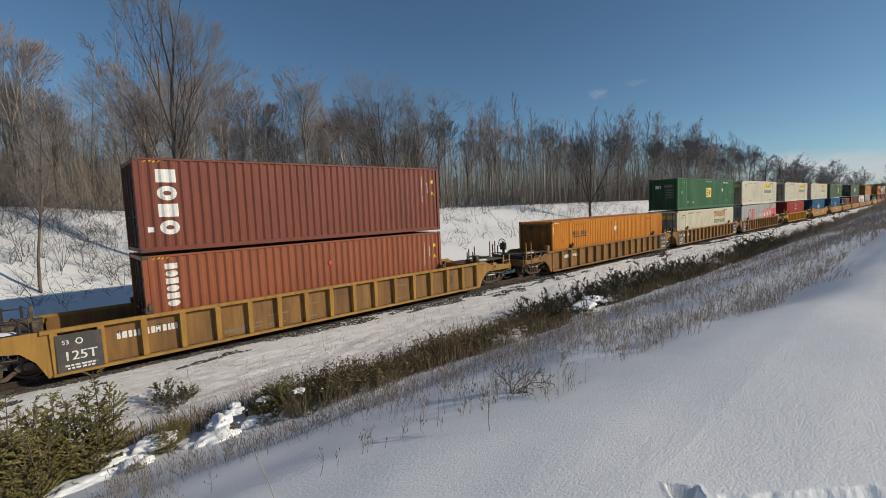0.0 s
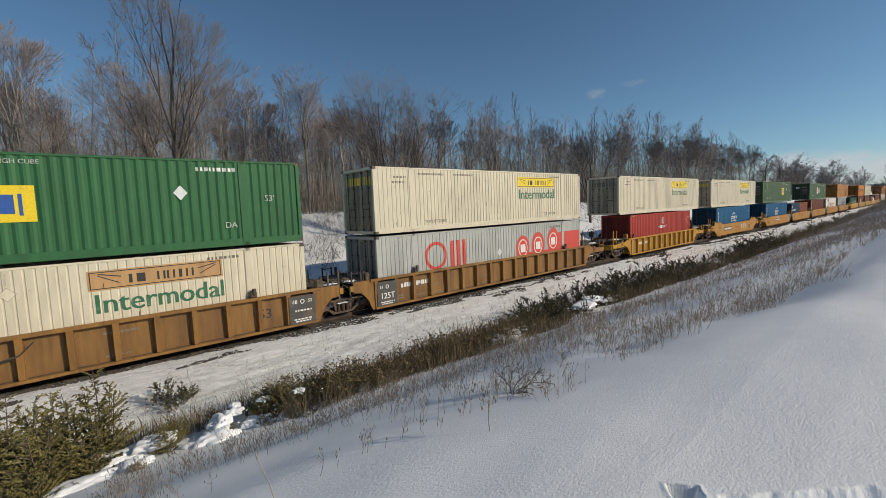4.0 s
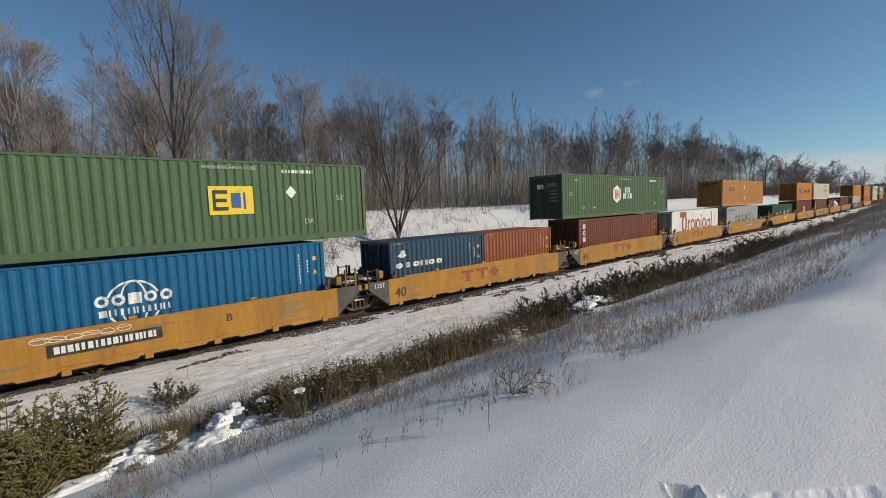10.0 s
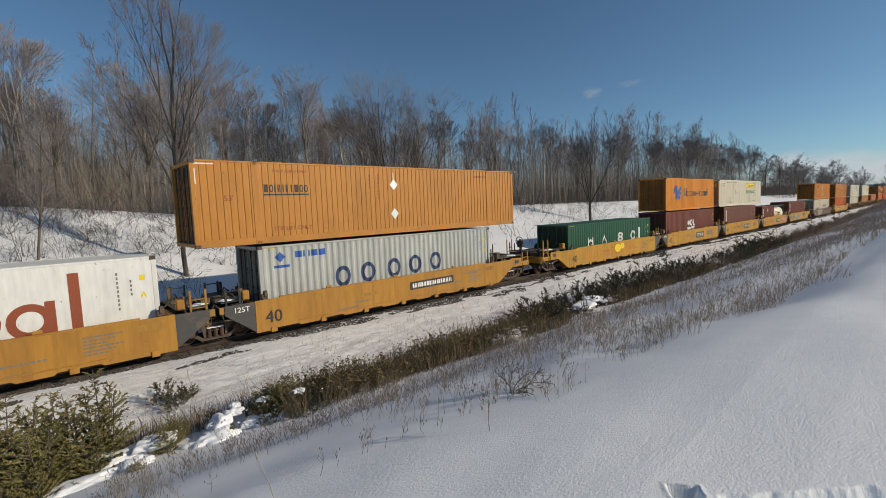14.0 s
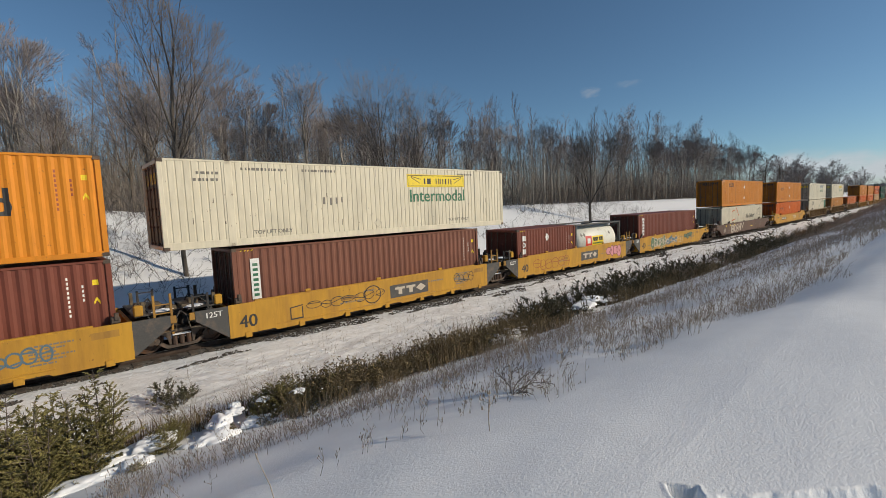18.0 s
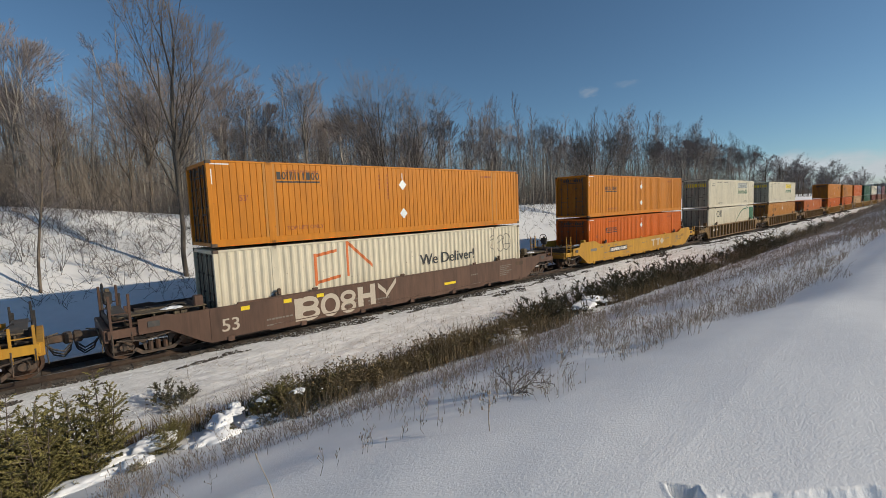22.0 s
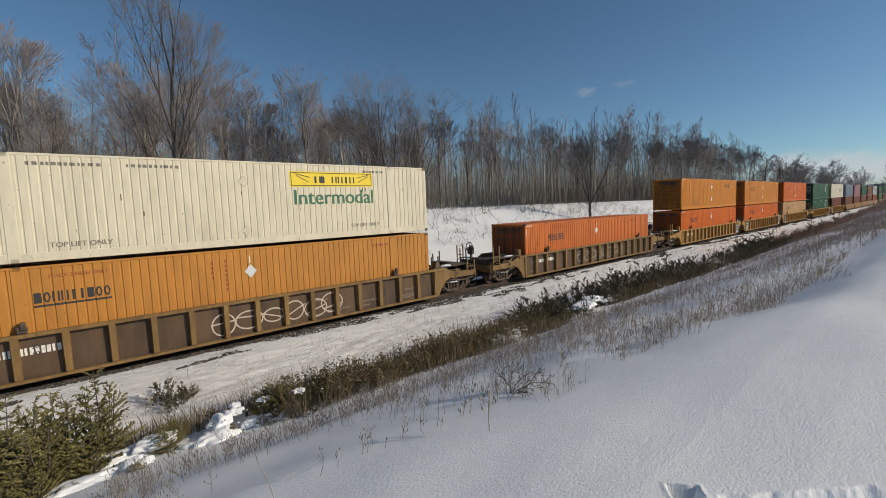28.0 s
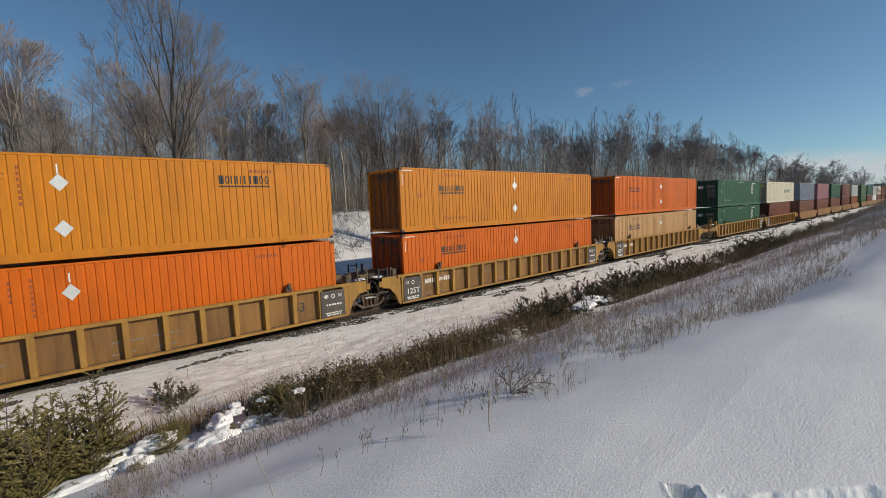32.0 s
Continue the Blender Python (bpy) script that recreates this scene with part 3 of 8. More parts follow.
def fork(rng, wood, fine, p, d, length, r, depth, spread, least, side):
    """A limb that bends slightly upward, carries side twigs and forks at its end."""
    pts = [p]
    n = 4 if r > 0.03 else 2
    for i in range(n):
        d = (d + Vector((rng.gauss(0, 0.05), rng.gauss(0, 0.05), 0.035 + rng.gauss(0, 0.02)))).normalized()
        p = p + d * (length / n)
        pts.append(p)
    end = max(least * 0.6, r * 0.75)
    limb(wood if r > 0.02 else fine, pts, r, end, 6 if r > 0.05 else 4 if r > 0.02 else 3 if r > 0.011 else 2)
    if depth <= 0:
        return
    for k in range(side):
        q = pts[rng.randint(1, n)]
        if depth > 2:
            fork(rng, wood, fine, q, turn_off(rng, d, rng.uniform(0.55, 0.9)), length * rng.uniform(0.35, 0.6), max(least, r * 0.35), min(2, depth - 2), spread * 1.25, least, 1)
        else:
            e = q + turn_off(rng, d, rng.uniform(0.5, 0.9)) * length * rng.uniform(0.35, 0.7)
            limb(fine, [q, e], least, least * 0.6, 2)
    kids = 3 if rng.random() < 0.32 else 2
    a, c = d.orthogonal().normalized(), None
    c = d.cross(a)
    t = rng.uniform(0, 6.283)
    for k in range(kids):
        g = t + 6.283 * k / kids + rng.gauss(0, 0.3)
        w = spread * rng.uniform(0.6, 1.2) * (0.55 if k == 0 else 1)
        dd = (d * math.cos(w) + (a * math.cos(g) + c * math.sin(g)) * math.sin(w)).normalized()
        fork(rng, wood, fine, p, dd, length * rng.uniform(0.70, 0.86), max(least, end * rng.uniform(0.68, 0.90) * (1 if k == 0 else 0.86)), depth - 1, spread, least, side)


def fork_tree(name, label, seed, at, bole, length, radius, depth, spread, limbs, lean=0.3, side=2, least=0.0085, bark="bark", twig="limb", group="", shoots=22, along=0.0, reach=0.58):
    """A tree with a short or long bole that breaks up into forking limbs."""
    rng = random.Random(seed)
    wood, fine = Geo(), Geo()
    pts = [Vector((0, 0, -0.3))]
    for i in range(6):
        pts.append(Vector((rng.gauss(0, 0.005) * bole, rng.gauss(0, 0.005) * bole, bole * (i + 1) / 6)))
    limb(wood, pts, radius, radius * 0.8, 8)
    t = rng.uniform(0, 6.283)
    for k in range(limbs):
        g = t + 6.283 * k / limbs + rng.gauss(0, 0.2)
        w = lean * rng.uniform(0.7, 1.2) * (0.25 if k == 0 else 1)
        d = Vector((math.cos(g) * math.sin(w), math.sin(g) * math.sin(w), math.cos(w)))
        q = pts[-1] if k < 3 else pts[-2].lerp(pts[-1], rng.random())
        far = 1.0
        if along and k:
            f = 6 * (1 - along * k / limbs)
            i = min(5, int(f))
            q, far = pts[i].lerp(pts[i + 1], f - i), 0.85 + 0.3 * k / limbs
        fork(rng, wood, fine, q, d, far * length * (1.1 if k == 0 else rng.uniform(0.85, 1.0)), radius * (0.75 if k == 0 else rng.uniform(0.45, 0.62)), depth, spread, least, side)
    for k in range(shoots):
        f = rng.uniform(0.2, 1.0)
        i = min(5, int(f * 6))
        g = rng.uniform(0, 6.283)
        d = Vector((math.cos(g), math.sin(g), rng.uniform(0.2, 1.0))).normalized()
        fork(rng, fine, fine, pts[i].lerp(pts[i + 1], f * 6 - i), d, reach * rng.uniform(0.6, 1.4), 0.014 * (reach / 0.58) ** 0.5, 2 if reach < 0.8 else 3, 0.5, least * 0.8, 1)
    tree = thing(name, label, "tree", group, at)
    part("trunk", wood, M[bark], tree, smooth=True)
    part("crown", fine, M[twig], tree, "bare branches and fine twigs")
    return tree


fork_tree("maple_tree", "bare low-forking maple with a wide fan-shaped crown on the snow bank", 5, stand(20.9, 11.0), 1.0, 2.95, 0.17, 7, 0.28, 6, 0.34, side=1, least=0.011, bark="dark_bark")
fork_tree("maple_tree", "tall bare maple with open dark limbs on the snow bank", 17, stand(5.85, 10.2), 8.2, 2.15, 0.125, 6, 0.28, 8, 0.38, side=1, least=0.009, bark="dark_bark", shoots=44, along=0.55, reach=1.0)
fork_tree("maple_tree", "bare maple with dark limbs at the foot of the wood", 23, stand(52, 12.5), 2.6, 2.2, 0.18, 6, 0.36, 4, 0.4, side=2, least=0.012, bark="dark_bark")
make_tree("young_tree", "slender bare sapling with thin twigs on the snow bank", "slim", 3, 7.6, 0.075, "bark", stand(-0.15, 10.0))
make_tree("roadside_tree", "bare tree at the edge of the cutting far along the line", "maple", 31, 9.5, 0.16, "bark", stand(150, -8.8))


def build_wood():
    """The bare wood along the far side of the cutting."""
    rng = random.Random(77)
    pats = []
    for i in range(4):
        pats.append(fork_tree("poplar_tree", "tall bare poplar with a pale trunk and twiggy crown", 100 + i, (0, 0, -40), 5.5, 1.75, 0.11, 6, 0.34, 5, 0.32, side=2, least=0.0095, bark="pale_bark", twig="twig", group="trees of the wood", shoots=26))
    for i in range(4):
        pats.append(make_tree("poplar_tree", "slim bare poplar with a high crown in the wood", "pole" if i > 1 else "slim", 200 + i, 14.8, 0.085, "pale_bark", (0, 0, -40), group="trees of the wood"))
    for i in range(3):
        pats.append(fork_tree("ash_tree", "bare dark-barked tree with spreading limbs in the wood", 300 + i, (0, 0, -40), 3.2, 1.75, 0.12, 6, 0.38, 4, 0.42, side=2, least=0.0095, twig="twig", group="trees of the wood"))
    spots = []
    for row, (y, step) in enumerate(((22.5, 3.0), (25.5, 3.0), (29.0, 3.4), (33.5, 3.8), (39.0, 4.4), (46.0, 5.4))):
        x = -14.0 - rng.uniform(0, 3)
        while x < 168 + 4 * row:
            grown = 1 + max(0.0, x - 60) / 240
            spots.append((x + rng.uniform(-1.4, 1.4), y + rng.uniform(-1.6, 1.6) + 0.02 * max(0, x - 60)))
            x += step * grown * rng.uniform(0.7, 1.3)
    used = [False] * len(pats)
    for x, y in spots:
        w = [3, 3, 3, 3, 3, 3, 2, 2, 2, 2, 2] if x < 42 else [1, 1, 1, 1, 2, 2, 6, 6, 0.5, 0.5, 0.5]
        i = rng.choices(range(11), w)[0]
        s = rng.uniform(0.72, 1.08) * (0.93 if x < 3 else 1) * (1 + 0.22 * smooth(70, 110, x))
        m = pose(*stand(x, y), 0, 0, rng.uniform(0, 360))
        t = pats[i] if not used[i] else copy_thing(pats[i], m)
        used[i] = True
        t.matrix_basis = m
        t.scale = (s, s, s)


build_wood()


def build_undergrowth():
    rng = random.Random(41)
    g = Geo()
    for i in range(40000):
        x = -16 + 280 * rng.random() ** 1.5
        y = 21.2 + 30 * rng.random() ** 1.3 + 0.02 * max(0, x - 60)
        h = rng.uniform(0.9, 4.0) * (0.75 + 0.5 * noise.noise((x * 0.15, y * 0.1, 2.0)) + 0.25)
        p = Vector((x, y, ground_z(x, y) - 0.1))
        d = Vector((rng.gauss(0, 0.22), rng.gauss(0, 0.22), 1)).normalized()
        w = rng.uniform(0.008, 0.022) * (1 + x / 150)
        q, r = p + d * h * 0.55, p + d * h + Vector((rng.gauss(0, 0.25), rng.gauss(0, 0.25), 0))
        limb(g, [p, q, r], w, w * 0.4, 2)
        for c in range(4):
            f = rng.uniform(0.3, 0.95)
            s = p.lerp(r, f)
            limb(g, [s, s + Vector((rng.gauss(0, 0.4), rng.gauss(0, 0.4), rng.uniform(0.3, 0.9))) * h * 0.3], w * 0.5, w * 0.25, 2)
    tagged(new("undergrowth", g.mesh("undergrowth", M["brush"])), "dense brown leafless undergrowth below the trees", "brush", kind="stuff")
    # saplings and shrubs on the open snow slope
    g = Geo()
    for i in range(1500):
        x = -5 + 26 * rng.random() if i % 2 else -4 + 75 * rng.random() ** 1.2
        y = 7.5 + 13.5 * rng.random() ** 0.7
        if noise.noise((x * 0.2, y * 0.3, 9.0)) < -0.28:
            continue
        p0 = Vector(stand(x, y))
        for k in range(rng.randint(1, 3)):
            h = rng.uniform(0.5, 1.7) * (1.7 if i % 6 == 0 else 1)
            d = Vector((rng.gauss(0, 0.5), rng.gauss(0, 0.5), 1)).normalized()
            grow(rng, g, g, p0, d, h, 0.014, 0, [(5, 0.22, -0.02, 3, 0.7, 0.55, 0.2, 3), (3, 0.22, 0.0, 2, 0.7, 0.5, 0.2, 2), (2, 0.2, 0, 0, 0, 0, 0, 2)], 0.006)
    tagged(new("slope_brush", g.mesh("slope_brush", M["limb"])), "thin leafless saplings and brambles poking from the snow slope", "brush", kind="stuff")
    # deep background of thin stems inside the wood
    g = Geo()
    for i in range(8500):
        x = -20 + 250 * rng.random() ** 1.25
        y = rng.uniform(42, 74)
        h = rng.uniform(5.5, 10.5)
        p = Vector((x, y, ground_z(x, y) - 0.1))
        t = p + Vector((rng.gauss(0, 0.5), rng.gauss(0, 0.5), h))
        w = rng.uniform(0.025, 0.07)
        limb(g, [p, t], w, w * 0.4, 2)
        for c in range(7):
            q = p.lerp(t, rng.uniform(0.1, 0.95))
            limb(g, [q, q + Vector((rng.gauss(0, 0.7), rng.gauss(0, 0.7), rng.uniform(0.2, 1.0))) * h * 0.17], w * 0.5, w * 0.3, 2)
    pale = Geo()
    for i in range(2600):
        x = -18 + 190 * rng.random() ** 1.15
        y = 21.8 + 30 * rng.random() ** 1.2 + 0.02 * max(0, x - 60)
        h = rng.uniform(5.5, 11.0)
        p = Vector((x, y, ground_z(x, y) - 0.1))
        t = p + Vector((rng.gauss(0, 0.45), rng.gauss(0, 0.45), h))
        w = rng.uniform(0.025, 0.055)
        limb(pale, [p, p.lerp(t, 0.5) + Vector((rng.gauss(0, 0.1), rng.gauss(0, 0.1), 0)), t], w, w * 0.3, 4)
        for c in range(9):
            q = p.lerp(t, rng.uniform(0.35, 0.98))
            e = q + Vector((rng.gauss(0, 0.6), rng.gauss(0, 0.6), rng.uniform(0.3, 1.0))) * h * 0.13
            limb(pale, [q, e], w * 0.3, w * 0.15, 2)
            limb(pale, [q.lerp(e, 0.5), e + Vector((rng.gauss(0, 0.3), rng.gauss(0, 0.3), 0.3))], w * 0.2, w * 0.12, 2)
    tagged(new("sapling_stems", pale.mesh("sapling_stems", M["pale_bark"])), "pale slender sapling stems crowded along the wood", "saplings", kind="stuff")
    tagged(new("wood_interior", g.mesh("wood_interior", M["brush"])), "thin grey-brown stems crowded deep inside the wood", "woods", kind="stuff")
    # belt of brush and poles farther along the line, on both sides
    g = Geo()
    for i in range(5600):
        x = 165 + 700 * rng.random() ** 1.5
        y = 14 + (30 + 0.16 * (x - 160)) * rng.random() if rng.random() < 0.86 else -30 - 70 * rng.random()
        if y < 0 and x < 480:
            continue
        h = rng.uniform(3, 7.5) * (0.8 + 0.6 * noise.noise((x * 0.03, y * 0.05, 4.0)))
        p = Vector((x, y, 3.3))
        w = rng.uniform(0.04, 0.10) * (x / 300)
        t = p + Vector((rng.gauss(0, 0.3), rng.gauss(0, 0.3), h))
        limb(g, [p, p.lerp(t, 0.5), t], w, w * 0.3, 2)
        for c in range(7):
            s = p.lerp(t, rng.uniform(0.25, 0.95))
            e = s + Vector((rng.gauss(0, 0.6), rng.gauss(0, 0.6), rng.uniform(0.4, 1.0))) * h * 0.2
            limb(g, [s, e], w * 0.4, w * 0.2, 2)
    tagged(new("far_woods", g.mesh("far_woods", M["brush"])), "bare brown woods far along the railway", "woods", kind="stuff")
    pats = [make_tree("far_tree", "bare round-crowned tree at the far end of the wood", "round", 400 + i, 12.5, 0.22, "bark", stand(178 + 34 * i, 22 + 3 * i), group="round trees far along the line", least=0.028) for i in range(3)]
    for i in range(44):
        x = 176 + 430 * rng.random() ** 1.4
        y = rng.uniform(17, 30 + 0.1 * (x - 170))
        k = copy_thing(pats[i % 3], pose(x, y, 3.2, 0, 0, rng.uniform(0, 360)))
        f = rng.uniform(0.7, 1.12)
        k.scale = (f * 1.1, f * 1.1, f)
    g = Geo()
    for i in range(16):
        x, y = rng.uniform(420, 640), rng.uniform(14, 40)
        h = rng.uniform(5, 8)
        for layer in range(7):
            z, r = 3.5 + h * (0.12 + layer * 0.13), 0.22 * h * (1 - layer / 7.5)
            k = len(g.v)
            g.v.append((x, y, z + h * 0.2))
            g.v += [(x + r * rng.uniform(0.7, 1.15) * math.cos(a * 0.785), y + r * rng.uniform(0.7, 1.15) * math.sin(a * 0.785), z + rng.uniform(-0.3, 0.2)) for a in range(8)]
            g.f += [(k, k + 1 + a, k + 1 + (a + 1) % 8) for a in range(8)]
    tagged(new("far_conifers", g.mesh("far_conifers", M["conifer"])), "dark conifers among the far woods", "conifers", kind="stuff")


build_undergrowth()


def spray(g, rng, p, d, l, w):
    """One flat, bent leaf spray."""
    a = d.orthogonal().normalized()
    b = d.cross(a)
    t = rng.uniform(0, 6.283)
    s = (a * math.cos(t) + b * math.sin(t)) * w
    q = p + d * l * 0.45
    e = p + d * l + Vector((0, 0, -0.15 * l))
    k = len(g.v)
    lift = d.cross(s) * 0.35
    g.v += [tuple(p), tuple(q + s + lift), tuple(e), tuple(q - s + lift)]
    g.f += [(k, k + 1, k + 2), (k, k + 2, k + 3)]


def build_bank_plants():
    rng = random.Random(19)

    # dry grass along the foot of the bank
    g = Geo()
    n = 0
    while n < 42000:
        x = -1.5 + 92 * rng.random() ** 2.0
        y = rng.gauss(-7.1, 0.62) if x < 15 else rng.gauss(-6.9, 0.5)
        if not -8.25 < y < -5.6:
            continue
        d = noise.noise((x * 0.35, y * 0.6, 12.0)) + 0.5 * noise.noise((x * 1.3, y * 1.6, 2.0))
        need = -0.05 - 0.35 * smooth(3.6, 6, x) * smooth(16, 11, x)
        if 3.3 < x < 5.6:
            need = 0.12 if y < -7.0 else 0.0
        if x < 3.3:
            need = 0.12
            if y < -6.5:
                continue
        if d < need:
            continue
        n += 1
        z = ground_z(x, y) - 0.03
        h = rng.uniform(0.22, 0.80) * (0.8 + 0.5 * smooth(-0.1, 0.4, d)) * (0.75 if x < 3.3 or x > 14 else 1.0)
        w = rng.uniform(0.003, 0.007) * (1 + x / 25)
        a = rng.uniform(0, 3.14)
        lx, ly = rng.gauss(0, 0.26) * h, rng.gauss(0, 0.26) * h
        cx, cy = math.cos(a) * w, math.sin(a) * w
        k = len(g.v)
        g.v += [(x - cx, y - cy, z), (x + cx, y + cy, z), (x + lx * 0.4 + cx * 0.7, y + ly * 0.4 + cy * 0.7, z + h * 0.6), (x + lx * 0.4 - cx * 0.7, y + ly * 0.4 - cy * 0.7, z + h * 0.6), (x + lx * 1.3, y + ly * 1.3, z + h)]
        g.f += [(k, k + 1, k + 2, k + 3), (k + 3, k + 2, k + 4)]
    tagged(new("dry_grass", g.mesh("dry_grass", M["straw"])), "dense straw-coloured dry grass in the ditch by the bank", "grass", kind="stuff")
    # weed stalks on the bank
    g = Geo()
    n = 0
    while n < 5600:
        x = 0.5 + 55 * rng.random() ** 1.9
        lo = -15.4 if x > 9 else -14.95
        y = lo + (lo * -1 - 8.8) * rng.random() ** 1.5
        d = noise.noise((x * 0.25, y * 0.5, 30.0)) + 0.5 * noise.noise((x * 0.9, y * 1.2, 4.0))
        need = 0.10 - 0.3 * smooth(3, 14, x) - 0.05 * smooth(-13.0, -14.4, y)
        if d < need or (y > -10.8 and x < 12 and rng.random() < 0.65):
            continue
        n += 1
        p = Vector((x, y, ground_z(x, y) - 0.03))
        h = rng.uniform(0.06, 0.30) * rng.uniform(0.7, 1.2)
        w = rng.uniform(0.0009, 0.0018) * (1 + x / 9)
        e = p + Vector((rng.gauss(0, 0.2), rng.gauss(0, 0.2), 1)) * h
        limb(g, [p, p.lerp(e, 0.5) + Vector((rng.gauss(0, 0.02), rng.gauss(0, 0.02), 0)), e], w, w * 0.6, 3)
        for c in range(rng.randint(1, 5)):
            s = p.lerp(e, rng.uniform(0.45, 1.0))
            t = s + Vector((rng.gauss(0, 0.5), rng.gauss(0, 0.5), rng.uniform(0.2, 1.0))) * h * 0.28
            limb(g, [s, t], w * 0.7, w * 0.6, 3)
            if rng.random() < 0.55:
                limb(g, [t, t + Vector((0, 0, 0.012 + 0.02 * rng.random()))], w * 2.2, w * 1.2, 3)
    tagged(new("dry_weeds", g.mesh("dry_weeds", M["weed"])), "thin dry weed stalks standing in the snow on the bank", "weeds", kind="stuff")
    g = Geo()
    for i in range(19000):
        if i < 14000:
            x = 8 + 125 * rng.random() ** 1.25
            y = rng.uniform(-15.4, -8.2) - 0.02 * max(0, x - 20)
            if noise.noise((x * 0.1, y * 0.5, 50.0)) + 0.4 * noise.noise((x * 0.5, y * 0.9, 5.0)) < 0.0 - 0.45 * smooth(9, 24, x):
                continue
            h = rng.uniform(0.06, 0.20) * (1 + x / 110)
            w = rng.uniform(0.0006, 0.0012) * (1 + x / 24)
        else:
            x = 27 + 190 * rng.random() ** 1.4
            y = rng.gauss(-6.8, 0.5)
            if rng.random() < 0.35:
                continue
            h = rng.uniform(0.3, 0.75) * (1 + x / 160)
            w = rng.uniform(0.003, 0.007) * (1 + x / 80)
        p = Vector((x, y, ground_z(x, y) - 0.03))
        e = p + Vector((rng.gauss(0, 0.25), rng.gauss(0, 0.25), 1)) * h
        limb(g, [p, e], w, w * 0.5, 2)
        for c in range(4):
            q = p.lerp(e, rng.uniform(0.3, 0.95))
            limb(g, [q, q + Vector((rng.gauss(0, 0.5), rng.gauss(0, 0.5), rng.uniform(0.3, 1))) * h * 0.36], w * 0.6, w * 0.4, 2)
    tagged(new("bank_brush", g.mesh("bank_brush", M["weed"])), "grey-brown leafless weeds and brush over the far part of the bank", "brush", kind="stuff")
    g = Geo()
    for i in range(4600):
        x = 0.2 + 13 * rng.random() ** 1.1
        y = -15.3 + 6.6 * rng.random() ** 0.85
        d = noise.noise((x * 0.5, y * 0.7, 61.0)) + 0.5 * noise.noise((x * 1.6, y * 1.6, 9.0))
        if d < -0.02 or (y < -14.4 and d < 0.14) or (y > -10.6 and rng.random() < 0.6):
            continue
        p = Vector((x, y, ground_z(x, y) - 0.03))
        h = rng.uniform(0.10, 0.36) * (1.4 if i % 11 == 0 else 1)
        w = rng.uniform(0.0012, 0.0022) * (1 + x / 14)
        e = p + Vector((rng.gauss(0, 0.28), rng.gauss(0, 0.28), 1)) * h
        limb(g, [p, p.lerp(e, 0.5) + Vector((rng.gauss(0, 0.015), rng.gauss(0, 0.015), 0)), e], w, w * 0.7, 3)
        for c in range(rng.randint(2, 6)):
            s = p.lerp(e, rng.uniform(0.5, 1.0))
            t = s + Vector((rng.gauss(0, 0.4), rng.gauss(0, 0.4), rng.uniform(0.3, 1.0))) * h * 0.26
            limb(g, [s, t], w * 0.7, w * 0.6, 3)
            limb(g, [t, t + Vector((0, 0, 0.012 + 0.012 * rng.random()))], w * 2.6, w * 1.4, 3)
    tagged(new("seed_stalks", g.mesh("seed_stalks", M["weed"])), "sparse dry stalks with small seed heads on the bank", "weeds", kind="stuff")
    g = Geo()
    n = 0
    while n < 7500:
        x = 13 + 190 * rng.random() ** 1.35
        y = -16.4 + 10.0 * rng.random() - 0.02 * max(0, x - 30)
        d = noise.noise((x * 0.12, y * 0.5, 71.0)) + 0.5 * noise.noise((x * 0.5, y * 0.9, 7.0))
        if d < 0.12 - 0.55 * smooth(18, 70, x) + 0.3 * smooth(-14.2, -16.2, y):
            continue
        n += 1
        h = rng.uniform(0.14, 0.42) * (1 + smooth(30, 110, x) * 1.6)
        w = rng.uniform(0.0014, 0.003) * (1 + x / 18)
        p = Vector((x, y, ground_z(x, y) - 0.04))
        e = p + Vector((rng.gauss(0, 0.3), rng.gauss(0, 0.3), 1)) * h
        limb(g, [p, e], w, w * 0.5, 2)
        for c in range(5):
            q = p.lerp(e, rng.uniform(0.25, 0.95))
            limb(g, [q, q + Vector((rng.gauss(0, 0.5), rng.gauss(0, 0.5), rng.uniform(0.3, 1))) * h * 0.4], w * 0.6, w * 0.4, 2)
    tagged(new("far_bank_brush", g.mesh("far_bank_brush", M["weed"])), "thick grey-brown brush along the brow of the far bank", "brush", kind="stuff")
    # brown leafy weeds standing among the ditch grass
    g = Geo()
    n = 0
    while n < 800:
        x = 3.2 + 12 * rng.random() ** 1.1
        y = rng.gauss(-7.2, 0.5)
        if not -8.3 < y < -6.0 or noise.noise((x * 0.45, y * 0.7, 33.0)) < 0.05:
            continue
        n += 1
        p = Vector((x, y, ground_z(x, y) - 0.05))
        h = rng.uniform(0.35, 0.95)
        e = p + Vector((rng.gauss(0, 0.2), rng.gauss(0, 0.2), 1)) * h
        w = 0.004 * (1 + x / 40)
        limb(g, [p, e], w, w * 0.5, 3)
        for c in range(13):
            q = p.lerp(e, rng.uniform(0.15, 1.0))
            dd = Vector((rng.gauss(0, 0.6), rng.gauss(0, 0.6), rng.uniform(-0.2, 0.8))).normalized()
            spray(g, rng, q, dd, rng.uniform(0.05, 0.14), rng.uniform(0.010, 0.024))
    tagged(new("ditch_weeds", g.mesh("ditch_weeds", M["dead_leaf"])), "brown withered leafy weeds crowded in the ditch", "weeds", kind="stuff")
    # single dark seed stalk and a bare shrub near the camera
    stalk = Geo()
    px, py = 2.76, -14.93
    p = Vector((px, py, ground_z(px, py) - 0.05))
    limb(stalk, [p, p + Vector((0.0, 0.01, 0.18)), p + Vector((0.01, 0.0, 0.36))], 0.0045, 0.0035, 5)
